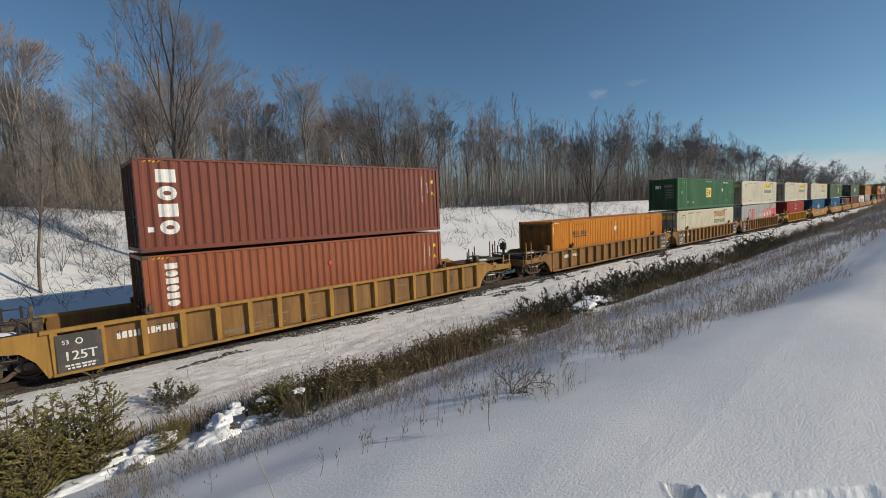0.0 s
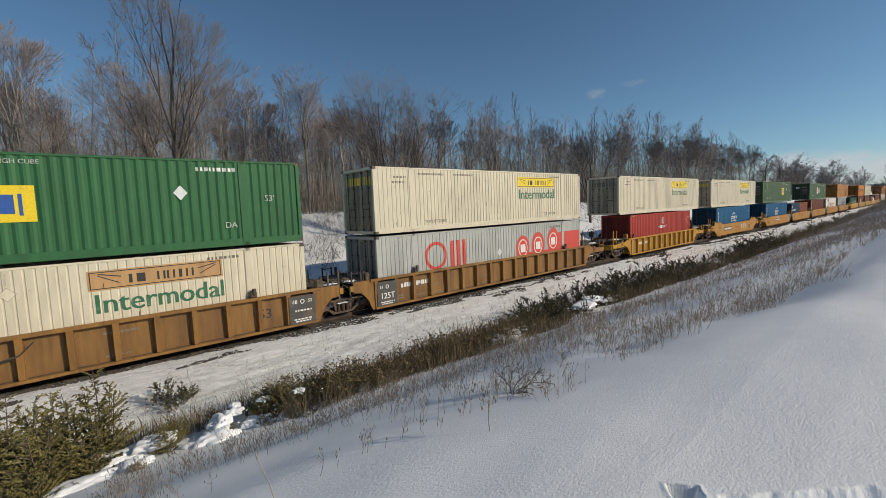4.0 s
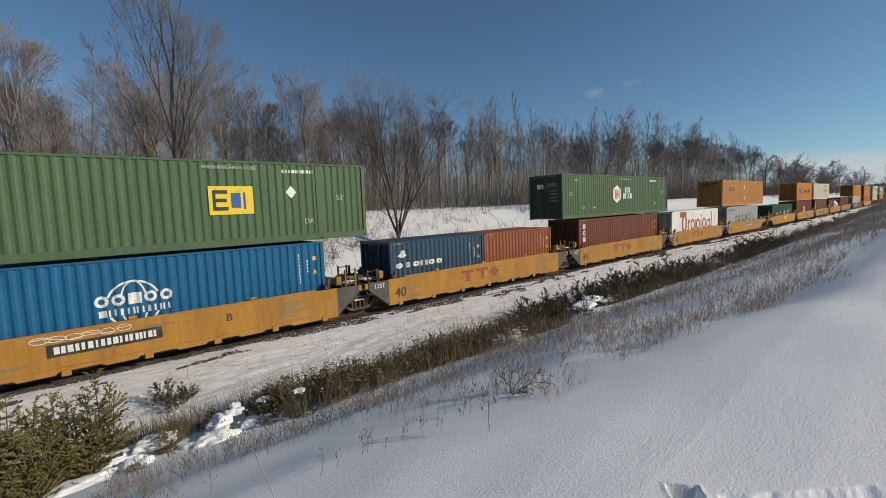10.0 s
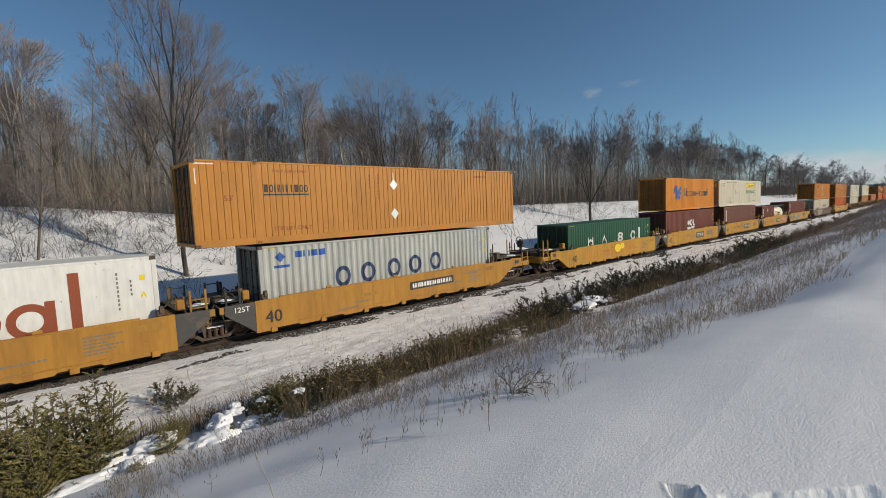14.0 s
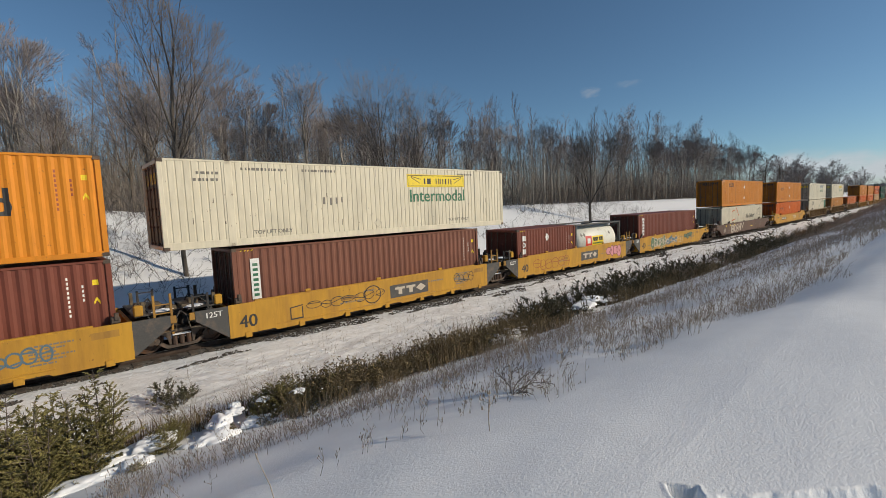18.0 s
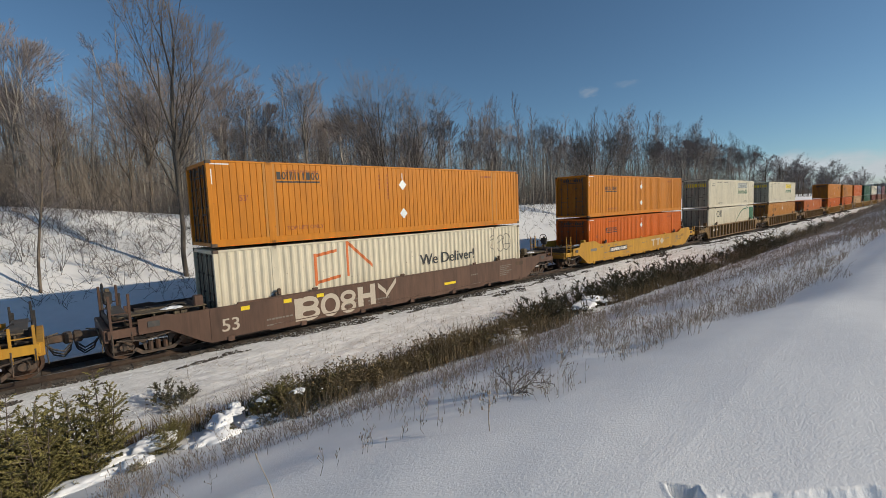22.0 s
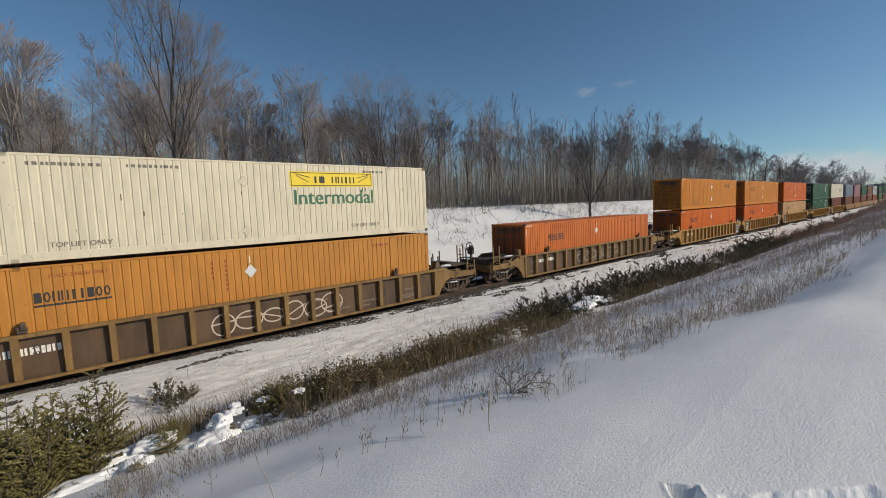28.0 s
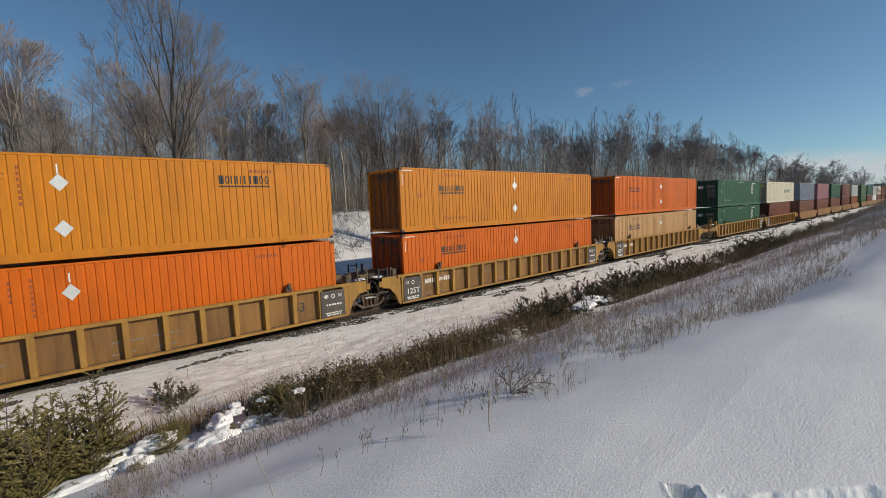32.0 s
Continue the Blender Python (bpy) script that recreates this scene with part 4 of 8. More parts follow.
    for c in range(9):
        s = p + Vector((0.005, 0, 0.22 + 0.016 * c))
        e = s + Vector((rng.gauss(0, 0.035), rng.gauss(0, 0.035), 0.03))
        limb(stalk, [s, e], 0.002, 0.002, 4)
        limb(stalk, [e, e + Vector((0, 0, 0.03))], 0.009, 0.004, 5)
    tagged(new("seed_stalk", stalk.mesh("seed_stalk", M["weed"])), "dark dried seed stalk standing alone in the snow", "weed")
    tall = Geo()
    p = Vector((1.07, -14.47, ground_z(1.07, -14.47) - 0.05))
    limb(tall, [p, p + Vector((-0.03, 0.03, 0.22)), p + Vector((-0.09, 0.06, 0.42))], 0.004, 0.0025, 5)
    limb(tall, [p + Vector((-0.09, 0.06, 0.42)), p + Vector((-0.10, 0.065, 0.47))], 0.006, 0.003, 5)
    tagged(new("dry_stalk", tall.mesh("dry_stalk", M["weed"])), "single leaning dry stalk in the snow", "weed")
    shrub = Geo()
    p0 = Vector((3.74, -14.36, ground_z(3.74, -14.36) - 0.05))
    for k in range(6):
        d = Vector((rng.gauss(0, 0.8), rng.gauss(0, 0.5), 0.75)).normalized()
        grow(rng, shrub, shrub, p0, d, rng.uniform(0.3, 0.52), 0.006, 0, [(5, 0.2, 0.0, 5, 0.8, 0.5, 0.2, 4), (3, 0.2, 0.0, 4, 0.8, 0.5, 0.2, 3), (2, 0.2, 0, 0, 0, 0, 0, 3)], 0.0015)
    tagged(new("bare_shrub", shrub.mesh("bare_shrub", M["bark"])), "small leafless shrub with twisted branches in the snow", "shrub")
    for k, (x, y) in enumerate(((4.9, -14.2), (6.1, -14.3), (7.3, -14.5), (5.4, -13.4), (8.6, -14.4), (10.5, -14.2))):
        s = Geo()
        p0 = Vector((x, y, ground_z(x, y) - 0.05))
        for j in range(3):
            d = Vector((rng.gauss(0, 0.6), rng.gauss(0, 0.5), 0.9)).normalized()
            grow(rng, s, s, p0, d, rng.uniform(0.22, 0.42), 0.003, 0, [(4, 0.15, 0.0, 5, 0.6, 0.5, 0.3, 3), (3, 0.2, 0.0, 2, 0.6, 0.5, 0.2, 3), (2, 0.2, 0, 0, 0, 0, 0, 3)], 0.0012)
        tagged(new("bare_shrub", s.mesh("bare_shrub", M["weed"])), "thin leafless shrub standing in the snow", "shrub", "shrubs on the bank")


build_bank_plants()


def make_shrub(name, label, seed, height, width, count, leaf, at, stems=14, upright=0.7, size=0.07):
    rng = random.Random(seed)
    wood, leaves = Geo(), Geo()
    tips = []
    for i in range(stems):
        a, out = rng.uniform(0, 6.283), rng.random() ** 0.6
        d = Vector((math.cos(a) * out * (1.1 - upright), math.sin(a) * out * (1.1 - upright), upright)).normalized()
        l = height * rng.uniform(0.55, 1.0) * (1.1 - 0.4 * out)
        base = Vector((math.cos(a) * out * width * 0.45, math.sin(a) * out * width * 0.45, -0.05))
        e = base + d * l
        limb(wood, [base, base.lerp(e, 0.5) + Vector((rng.gauss(0, 0.04), rng.gauss(0, 0.04), 0)), e], 0.014, 0.004, 4)
        for k in range(7):
            f = rng.uniform(0.15, 1.0)
            s = base.lerp(e, f)
            bd = (turn_off(rng, d, 0.9) + Vector((0, 0, 0.25))).normalized()
            bl = (0.16 + 0.22 * width) * (1.15 - 0.7 * f) * rng.uniform(0.6, 1.2)
            limb(wood, [s, s + bd * bl], 0.005, 0.002, 3)
            tips.append((s, bd, bl))
        tips.append((base.lerp(e, 0.6), d, l * 0.4))
    per = max(1, count // len(tips))
    for s, d, l in tips:
        for j in range(per):
            p = s + d * l * rng.random()
            spray(leaves, rng, p, (turn_off(rng, d, rng.uniform(0.3, 1.0)) + Vector((0, 0, 0.2))).normalized(), size * rng.uniform(0.6, 1.6), size * 0.17)
    sh = thing(name, label, "shrub", "evergreen shrubs along the ditch", at)
    part("branching", wood, M["bark"], sh)
    part("foliage", leaves, M[leaf], sh)
    return sh


def make_juniper(label, seed, height, width, count, at):
    """An upright juniper: several leaders clothed to the ground in drooping sprays."""
    rng = random.Random(seed)
    wood, leaves = Geo(), Geo()
    boughs = []
    for i in range(7):
        a = 6.283 * i / 7 + rng.uniform(-0.4, 0.4)
        out = 0.0 if i == 0 else rng.uniform(0.4, 1.0)
        base = Vector((math.cos(a) * out * width * 0.22, math.sin(a) * out * width * 0.22, -0.05))
        top = base + Vector((math.cos(a) * out * width * 0.22, math.sin(a) * out * width * 0.22, height * (1.0 if i == 0 else rng.uniform(0.55, 0.92))))
        limb(wood, [base, base.lerp(top, 0.5) + Vector((rng.gauss(0, 0.03), rng.gauss(0, 0.03), 0)), top], 0.02, 0.005, 5)
        for k in range(26):
            f = (k + rng.random()) / 26
            q = base.lerp(top, 0.04 + 0.94 * f)
            b = rng.uniform(0, 6.283)
            d = Vector((math.cos(b), math.sin(b), rng.uniform(0.35, 0.95))).normalized()
            l = width * 0.46 * (1.05 - f) ** 0.75 * rng.uniform(0.55, 1.25) + 0.07
            e = q + d * l
            limb(wood, [q, q.lerp(e, 0.6) + Vector((0, 0, -0.02)), e], 0.006, 0.002, 3)
            boughs.append((q, e, l))
    total = sum(b[2] for b in boughs)
    for q, e, l in boughs:
        d = (e - q).normalized()
        for j in range(int(count * l / total)):
            p = q.lerp(e, 0.12 + 0.95 * rng.random() ** 0.8)
            spray(leaves, rng, p, (turn_off(rng, d, rng.uniform(0.2, 0.9)) + Vector((0, 0, rng.uniform(-0.3, 0.3)))).normalized(), rng.uniform(0.035, 0.10), rng.uniform(0.007, 0.014))
    sh = thing("juniper_shrub", label, "shrub", "evergreen shrubs along the ditch", at)
    part("branching", wood, M["bark"], sh)
    part("foliage", leaves, M["leaf"], sh)
    return sh


def snow_lump(seed, at, sx, sy, sz, lean=0.0):
    rng = random.Random(seed)
    bm = bmesh.new()
    bmesh.ops.create_icosphere(bm, subdivisions=4, radius=1)
    for v in bm.verts:
        c = v.co
        f = 1 + 0.5 * noise.noise((c.x * 1.5 + seed, c.y * 1.5, c.z * 0.9)) + 0.26 * noise.noise((c.x * 3.1, c.y * 3.1 + seed, c.z * 2.4)) + 0.03 * noise.noise((c.x * 9, c.y * 9, c.z * 9 + seed))
        z = (abs(c.z) ** 0.75) * (1 if c.z > 0 else -0.3)
        v.co = Vector((c.x * sx * f * 1.1 + lean * z * sz, c.y * sy * f * 1.15, z * sz * f * 0.72))
    me = bpy.data.meshes.new("snow_clump")
    bm.to_mesh(me)
    bm.free()
    me.shade_smooth()
    me.materials.append(M["snow_lump"])
    ob = new("snow_clump", me)
    ob.location = at
    tagged(ob, "rounded clump of snow caught on the low shrubs", "snow", "snow clumps along the ditch")


def build_shrubs():
    rng = random.Random(53)
    a = make_juniper("upright green juniper with feathery sprays beside the ditch", 1, 2.1, 1.15, 8500, stand(0.55, -6.45))
    b = make_juniper("bushy olive-green juniper with feathery sprays beside the ditch", 2, 1.6, 1.5, 8500, stand(-0.35, -6.7))
    c = make_shrub("dark_shrub", "low dark evergreen shrub dusted with snow", 3, 1.25, 1.7, 5200, "leaf_dark", stand(15.2, -6.3), 22, 0.55, 0.065)
    d = make_shrub("dark_shrub", "twiggy dark evergreen shrub in the ditch", 4, 1.5, 1.4, 4200, "leaf_dark", stand(18.6, -6.3), 18, 0.65, 0.065)
    make_shrub("golden_shrub", "low yellowed shrub in the dry grass", 6, 0.5, 0.6, 900, "leaf_gold", stand(2.5, -5.95), 12, 0.5, 0.05)
    make_shrub("small_pine", "small dark green pine shrub standing alone on the snow", 7, 0.8, 0.85, 2600, "leaf_dark", stand(2.3, -4.15), 18, 0.6, 0.06)
    for src, x, y, s in ((a, -0.7, -6.3, 0.92), (b, 0.25, -6.9, 0.6), (a, -1.25, -6.7, 1.0), (b, 1.55, -7.0, 0.42), (b, 2.75, -7.25, 0.2), (b, 0.95, -7.75, 0.2), (b, 1.7, -6.6, 0.45),
                         (b, -0.5, -7.35, 0.55), (a, -0.1, -6.1, 0.85), (b, -0.9, -7.3, 0.5), (b, 3.5, -6.9, 0.48), (b, 4.1, -7.1, 0.62), (d, 4.5, -6.8, 0.62), (b, 5.2, -7.1, 0.55), (c, 3.8, -7.5, 0.5), (c, 4.6, -7.6, 0.55), (d, 5.0, -7.5, 0.5), (d, 5.8, -7.2, 0.6), (b, 6.6, -7.2, 0.45), (c, 6.2, -7.6, 0.42), (d, 7.1, -7.4, 0.45), (b, 8.1, -7.6, 0.35), (d, 9.4, -7.5, 0.42), (c, 7.6, -7.3, 0.42), (b, 10.6, -7.5, 0.5), (c, 11.2, -7.3, 0.5),
                         (c, 12.6, -7.1, 0.7), (d, 4.2, -7.9, 0.5), (d, 6.3, -7.0, 0.6), (d, 10.0, -7.0, 0.6), (c, 14.4, -7.2, 0.8), (d, 29.4, -6.3, 1.1), (d, 37, -6.9, 1.0), (c, 39, -7.0, 1.0), (d, 41, -7.1, 1.1), (d, 13.8, -6.6, 0.75), (d, 15.9, -6.1, 1.0), (c, 16.6, -6.8, 0.8), (c, 17.4, -6.2, 0.9), (d, 19.8, -6.2, 1.0), (c, 20.6, -6.5, 1.05), (d, 22.4, -6.3, 1.1), (c, 23.6, -6.3, 1.15), (d, 25.2, -6.4, 1.15), (c, 26.8, -6.6, 1.1), (d, 28.4, -6.6, 1.1), (c, 30.2, -6.8, 1.0), (d, 32.4, -6.9, 0.95), (c, 21.8, -6.9, 0.8),
                         (d, 43, -7.0, 1.25), (c, 45, -7.0, 1.35), (d, 47.2, -7.1, 1.3), (c, 49.5, -7.2, 1.2), (d, 56, -7.2, 1.0), (c, 64, -7.2, 1.0), (d, 72, -7.0, 1.2), (c, 82, -7.0, 1.2), (d, 95, -7.0, 1.3), (c, 110, -7.0, 1.4), (d, 130, -7.0, 1.5)):
        k = copy_thing(src, pose(*stand(x, y), 0, 0, rng.uniform(0, 360)))
        k.scale = (s * rng.uniform(0.95, 1.15), s * rng.uniform(0.95, 1.15), s)
    for i, (x, y, sx, sy, sz, dz) in enumerate(((0.85, -6.75, 0.50, 0.26, 0.13, 0.16), (1.38, -6.85, 0.34, 0.24, 0.24, 0.16), (0.1, -7.4, 0.55, 0.24, 0.13, 0.04), (1.0, -7.35, 0.26, 0.2, 0.12, 0.06), (0.75, -7.0, 0.3, 0.2, 0.12, 0.0),
                                                (2.3, -7.35, 0.42, 0.24, 0.26, 0.0), (2.6, -6.95, 0.22, 0.2, 0.22, 0.22), (2.95, -6.85, 0.17, 0.14, 0.13, 0.30), (3.3, -7.25, 0.3, 0.2, 0.15, 0.05), (3.05, -6.6, 0.12, 0.1, 0.1, 0.38), (3.6, -7.0, 0.15, 0.12, 0.09, 0.42), (4.3, -7.3, 0.14, 0.12, 0.09, 0.45),
                                                (3.75, -7.75, 0.3, 0.18, 0.1, 0.0), (11.75, -7.7, 0.34, 0.3, 0.42, 0.1), (11.1, -7.6, 0.4, 0.3, 0.26, 0.25), (12.4, -7.6, 0.3, 0.25, 0.2, 0.05), (13.4, -7.2, 0.4, 0.25, 0.2, 0.1),
                                                (17.4, -7.1, 0.6, 0.34, 0.26, 0.25), (18.4, -7.0, 0.5, 0.3, 0.22, 0.4), (19.3, -7.1, 0.6, 0.3, 0.2, 0.2), (20.6, -7.2, 0.5, 0.3, 0.2, 0.1), (24.4, -7.2, 0.6, 0.35, 0.18, 0.1), (34.8, -7.1, 0.5, 0.3, 0.16, 0.3))):
        snow_lump(i + 3, (x, y, ground_z(x, y) + dz), sx, sy, sz, rng.uniform(-0.3, 0.3))
    dust = Geo()
    for i in range(170):
        x, y = (rng.uniform(2.3, 5.4), rng.gauss(-7.2, 0.3)) if i < 60 else (rng.uniform(10.8, 13.5), rng.gauss(-7.4, 0.25)) if i < 100 else (rng.uniform(15.5, 22), rng.gauss(-6.9, 0.3))
        r = rng.uniform(0.014, 0.05) * (1 if x < 9 else 1.5)
        z = ground_z(x, y) + rng.uniform(0.05, 0.42)
        k = len(dust.v)
        for a in range(6):
            q = r * rng.uniform(0.6, 1.3)
            dust.v.append((x + q * math.cos(a * 1.047), y + q * math.sin(a * 1.047), z + rng.uniform(-0.3, 0.1) * r))
        dust.v += [(x, y, z + r * 0.5), (x, y, z - r * 0.35)]
        dust.f += [(k + a, k + (a + 1) % 6, k + 6) for a in range(6)] + [(k + (a + 1) % 6, k + a, k + 7) for a in range(6)]
    tagged(new("snow_dusting", dust.mesh("snow_dusting", M["snow_lump"], True)), "small tufts of snow caught in the low shrubs", "snow", kind="stuff")
    lit = Geo()
    for i in range(9000):
        x = -3 + 80 * rng.random() ** 1.8
        y = rng.uniform(-6.3, -1.7)
        if noise.noise((x * 0.7, y * 1.3, 21.0)) < 0.0:
            continue
        p = Vector((x, y, ground_z(x, y) + 0.004))
        a = rng.uniform(0, 6.28)
        l = rng.uniform(0.03, 0.12) * (1 + x / 60)
        w = rng.uniform(0.002, 0.005) * (1 + x / 20)
        up = rng.uniform(0.0, 0.8) if i % 5 else rng.uniform(2.0, 5.0)
        limb(lit, [p, p + Vector((math.cos(a) * l, math.sin(a) * l, up * l))], w * (1 if i % 5 else 0.6), w * 0.4, 3)
    tagged(new("track_litter", lit.mesh("track_litter", M["weed"])), "bits of dry grass and twigs on the snow beside the track", "litter", kind="stuff")
    for x, y, h in ((34.6, -6.3, 0.95), (35.6, -7.2, 0.8)):
        g = Geo().tube([(0, 0, -0.3), (0.02, 0.01, h)], [0.09, 0.08], 7)
        ob = tagged(new("fence_post", g.mesh("fence_post", M["post"])), "short weathered wooden post among the shrubs", "post", "posts by the ditch")
        ob.location = (x, y, ground_z(x, y))


build_shrubs()


# ---- distance and sky ----
def build_distance():
    g = Geo()
    pts = []
    for i in range(60):
        y = -900 + i * 45
        pts.append((2600, y, 34 + 16 * noise.noise((i * 0.09, 0, 3)) + 4 * noise.noise((i * 0.5, 0, 1)) - 0.03 * (y - 200) * (1 if y > 200 else 0.2)))
    for p, q in zip(pts, pts[1:]):
        g.poly([(p[0], p[1], -10), (q[0], q[1], -10), q, p])
        g.poly([p, q, (q[0] + 900, q[1], q[2] + 12), (p[0] + 900, p[1], p[2] + 12)])
    structure("distant_hill", g, M["hill"], "low wooded ridge far along the railway", "hill")


def veil(name, label, centre, across, up, n, mat_, moves=False):
    """A thin sheet of cloud, fading to nothing at its rim."""
    verts, faces, fade = [], [], []
    for j in range(n + 1):
        for i in range(2 * n + 1):
            u, v = i / n - 1, 2 * j / n - 1
            verts.append(tuple(across * u + up * v))
            fade.append(max(0.0, 1 - u * u) ** 0.6 * max(0.0, 1 - v * v) ** 0.6)
    w = 2 * n + 1
    faces = [(j * w + i, j * w + i + 1, (j + 1) * w + i + 1, (j + 1) * w + i) for j in range(n) for i in range(2 * n)]
    me = bpy.data.meshes.new(name)
    me.from_pydata(verts, [], faces)
    at = me.color_attributes.new("veil", "FLOAT_COLOR", "POINT")
    for d, f in zip(at.data, fade):
        d.color = (f, f, f, 1)
    me.materials.append(mat_)
    ob = new(name, me)
    ob.location = centre
    ob.visible_shadow = False
    return tagged(ob, label, "cloud", kind="structure")


build_distance()
veil("cloud_bank", "pale bank of cloud low over the horizon", (3600, 330, 130), Vector((-190, 800, 0)), Vector((0, 0, 200)), 16, cloud_material("cloud_bank", 0.005, 0.85, 0.78))
CLOUDS = [(veil("small_cloud", "tiny ragged white cloud in the blue sky", (3643, 2000, 926), Vector((55, -95, 0)), Vector((0, 0, 60)), 12, cloud_material("small_cloud", 0.02, 0.30, 0.60), True), (3643, 2000, 926), (3426, 2000, 914)),
          (veil("small_cloud", "faint wisp of white cloud in the blue sky", (4100, 1886, 1058), Vector((70, -130, 0)), Vector((0, 0, 45)), 12, cloud_material("cloud_wisp", 0.02, 0.15, 0.58), True), (4100, 1886, 1058), (3840, 1886, 1010))]


# ---- the train ----
LETTERS = {}


def lettering_mesh(text, size, material):
    """Writing in the built-in font, upright in x, z and centred, as one mesh."""
    key = (text, round(size, 3), material.name)
    if key not in LETTERS:
        cu = bpy.data.curves.new("lettering", "FONT")
        cu.body, cu.size, cu.align_x, cu.align_y, cu.resolution_u = text, size, "CENTER", "CENTER", 3
        ob = bpy.data.objects.new("lettering", cu)
        me = bpy.data.meshes.new_from_object(ob)
        bpy.data.objects.remove(ob)
        flat = bpy.data.meshes.new("lettering")
        vs, fs = [tuple(v.co) for v in me.vertices], [tuple(p.vertices) for p in me.polygons]
        n = len(vs)
        flat.from_pydata(vs + [(x + size * 0.035, y, z + 0.0008) for x, y, z in vs], [], fs + [tuple(i + n for i in f) for f in fs])
        me = flat
        me.transform(Matrix(((1, 0, 0, 0), (0, 0, -1, 0), (0, 1, 0, 0), (0, 0, 0, 1))))
        me.materials.clear()
        me.materials.append(material)
        LETTERS[key] = me
    return LETTERS[key]


def wave(kind, x):
    """How far the pressed wall stands back from its outer face at x."""
    if kind == "flat":
        return 0.0
    if kind == "groove":
        u = x % 0.224
        return 0.018 * min(1.0, max(0.0, min(u / 0.018, (0.062 - u) / 0.018)))
    u = x % 0.279
    return 0.036 * (u / 0.07 if u < 0.07 else 1 if u < 0.142 else (0.212 - u) / 0.07 if u < 0.212 else 0)


def wave_stops(kind, a, b):
    pitch, stops = (0.224, (0, 0.018, 0.044, 0.062)) if kind == "groove" else (0.279, (0, 0.07, 0.142, 0.212))
    xs = {a, b}
    if kind != "flat":
        for i in range(int(a // pitch) - 1, int(b // pitch) + 2):
            xs |= {round(i * pitch + s, 5) for s in stops if a < i * pitch + s < b}
    return sorted(xs)


def spans(s, x):
    """Upright stretches that the plain shape s covers at x."""
    k = s[0]
    if k == "r":
        return [(s[3], s[4])] if s[1] <= x <= s[2] else []
    if k == "o":
        _, cx, cz, rx, rz, th = s
        d = abs(x - cx)
        if d >= rx:
            return []
        h = rz * math.sqrt(1 - (d / rx) ** 2)
        if d >= rx - th:
            return [(cz - h, cz + h)]
        i = (rz - th) * math.sqrt(1 - (d / (rx - th)) ** 2)
        return [(cz - h, cz - i), (cz + i, cz + h)]
    if k == "d":
        _, cx, cz, rx, rz = s
        d = abs(x - cx)
        h = rz * math.sqrt(1 - (d / rx) ** 2) if d < rx else 0
        return [(cz - h, cz + h)] if d < rx else []
    if k == "k":
        _, cx, cz, rx, rz = s
        h = rz * (1 - abs(x - cx) / rx)
        return [(cz - h, cz + h)] if h > 0 else []
    if k == "x":
        _, cx, cz, rx, rz = s
        d = abs(x - cx)
        h = rz * (1 - 0.5 * d / rx)
        return [(cz - h, cz + h)] if d <= rx else []
    if k == "l":
        _, x0, z0, x1, z1, w = s
        if not x0 <= x <= x1:
            return []
        z = z0 + (z1 - z0) * (x - x0) / (x1 - x0)
        return [(z - w / 2, z + w / 2)]
    return []


def bounds(s):
    if s[0] in "rl":
        return (s[1], s[2]) if s[0] == "r" else (s[1], s[3])
    return s[1] - s[3], s[1] + s[3]


def decal(name, shapes, material, parent, y, kind="flat", label=""):
    """Plain painted shapes that follow the pressed wall."""
    g, seen = Geo(), {}
    for layer, s in enumerate(shapes):
        a, b = bounds(s)
        lift = 0.0007 * (layer % 4)
        step = 0.03 if s[0] in "odkx" else 0.5
        xs = sorted(set(wave_stops(kind, a, b)) | {a + (b - a) * i / max(1, round((b - a) / step)) for i in range(max(1, round((b - a) / step)) + 1)})
        if s[0] == "o":
            xs = sorted(set(xs) | {s[1] - s[3] + s[5], s[1] + s[3] - s[5]})
        for p, q in zip(xs, xs[1:]):
            if q - p < 1e-5:
                continue
            e = 1e-7
            for (l0, h0), (l1, h1) in zip(spans(s, p + e), spans(s, q - e)):
                yp, yq = y - lift + wave(kind, p), y - lift + wave(kind, q)
                quad = []
                for c in ((p, yp, l0), (q, yq, l1), (q, yq, h1), (p, yp, h0)):
                    key = (layer, round(c[0], 4), round(c[2], 4))
                    if key not in seen:
                        seen[key] = len(g.v)
                        g.v.append(c)
                    if seen[key] not in quad:
                        quad.append(seen[key])
                if len(quad) > 2:
                    g.f.append(tuple(quad))
    if g.f:
        ob = part(name, g, material, parent, label)
        if name in ("stencilled_bars", "number_bars", "rust_scrape", "reflective_strip", "hazard_stripes"):
            tagged(ob, kind="stuff")
        return ob


def split_decal(name, shapes, material, parent, y, label=""):
    """Painted shapes, each a part of its own."""
    for s in shapes:
        decal(name, [s], material, parent, y, "flat", label)


def bars(x0, x1, z0, z1, pattern):
    """A row of plain blocks in place of a brand name: o ring, i bar, b block, h pair of bars, - dash."""
    out, w = [], (x1 - x0) / len(pattern)
    for i, c in enumerate(pattern):
        a, b = x0 + i * w + 0.08 * w, x0 + (i + 1) * w - 0.08 * w
        th = 0.26 * (b - a)
        if c == "o":
            out.append(("o", (a + b) / 2, (z0 + z1) / 2, (b - a) / 2, (z1 - z0) / 2, th))
        elif c == "i":
            out.append(("r", a + 0.3 * (b - a), b - 0.3 * (b - a), z0, z1))
        elif c == "h":
            out += [("r", a, a + th, z0, z1), ("r", b - th, b, z0, z1)]
        elif c == "b":
            out.append(("r", a, b, z0, z1))
        elif c == "-":
            out.append(("r", a, b, (z0 + z1) / 2 - 0.06, (z0 + z1) / 2 + 0.06))
    return out


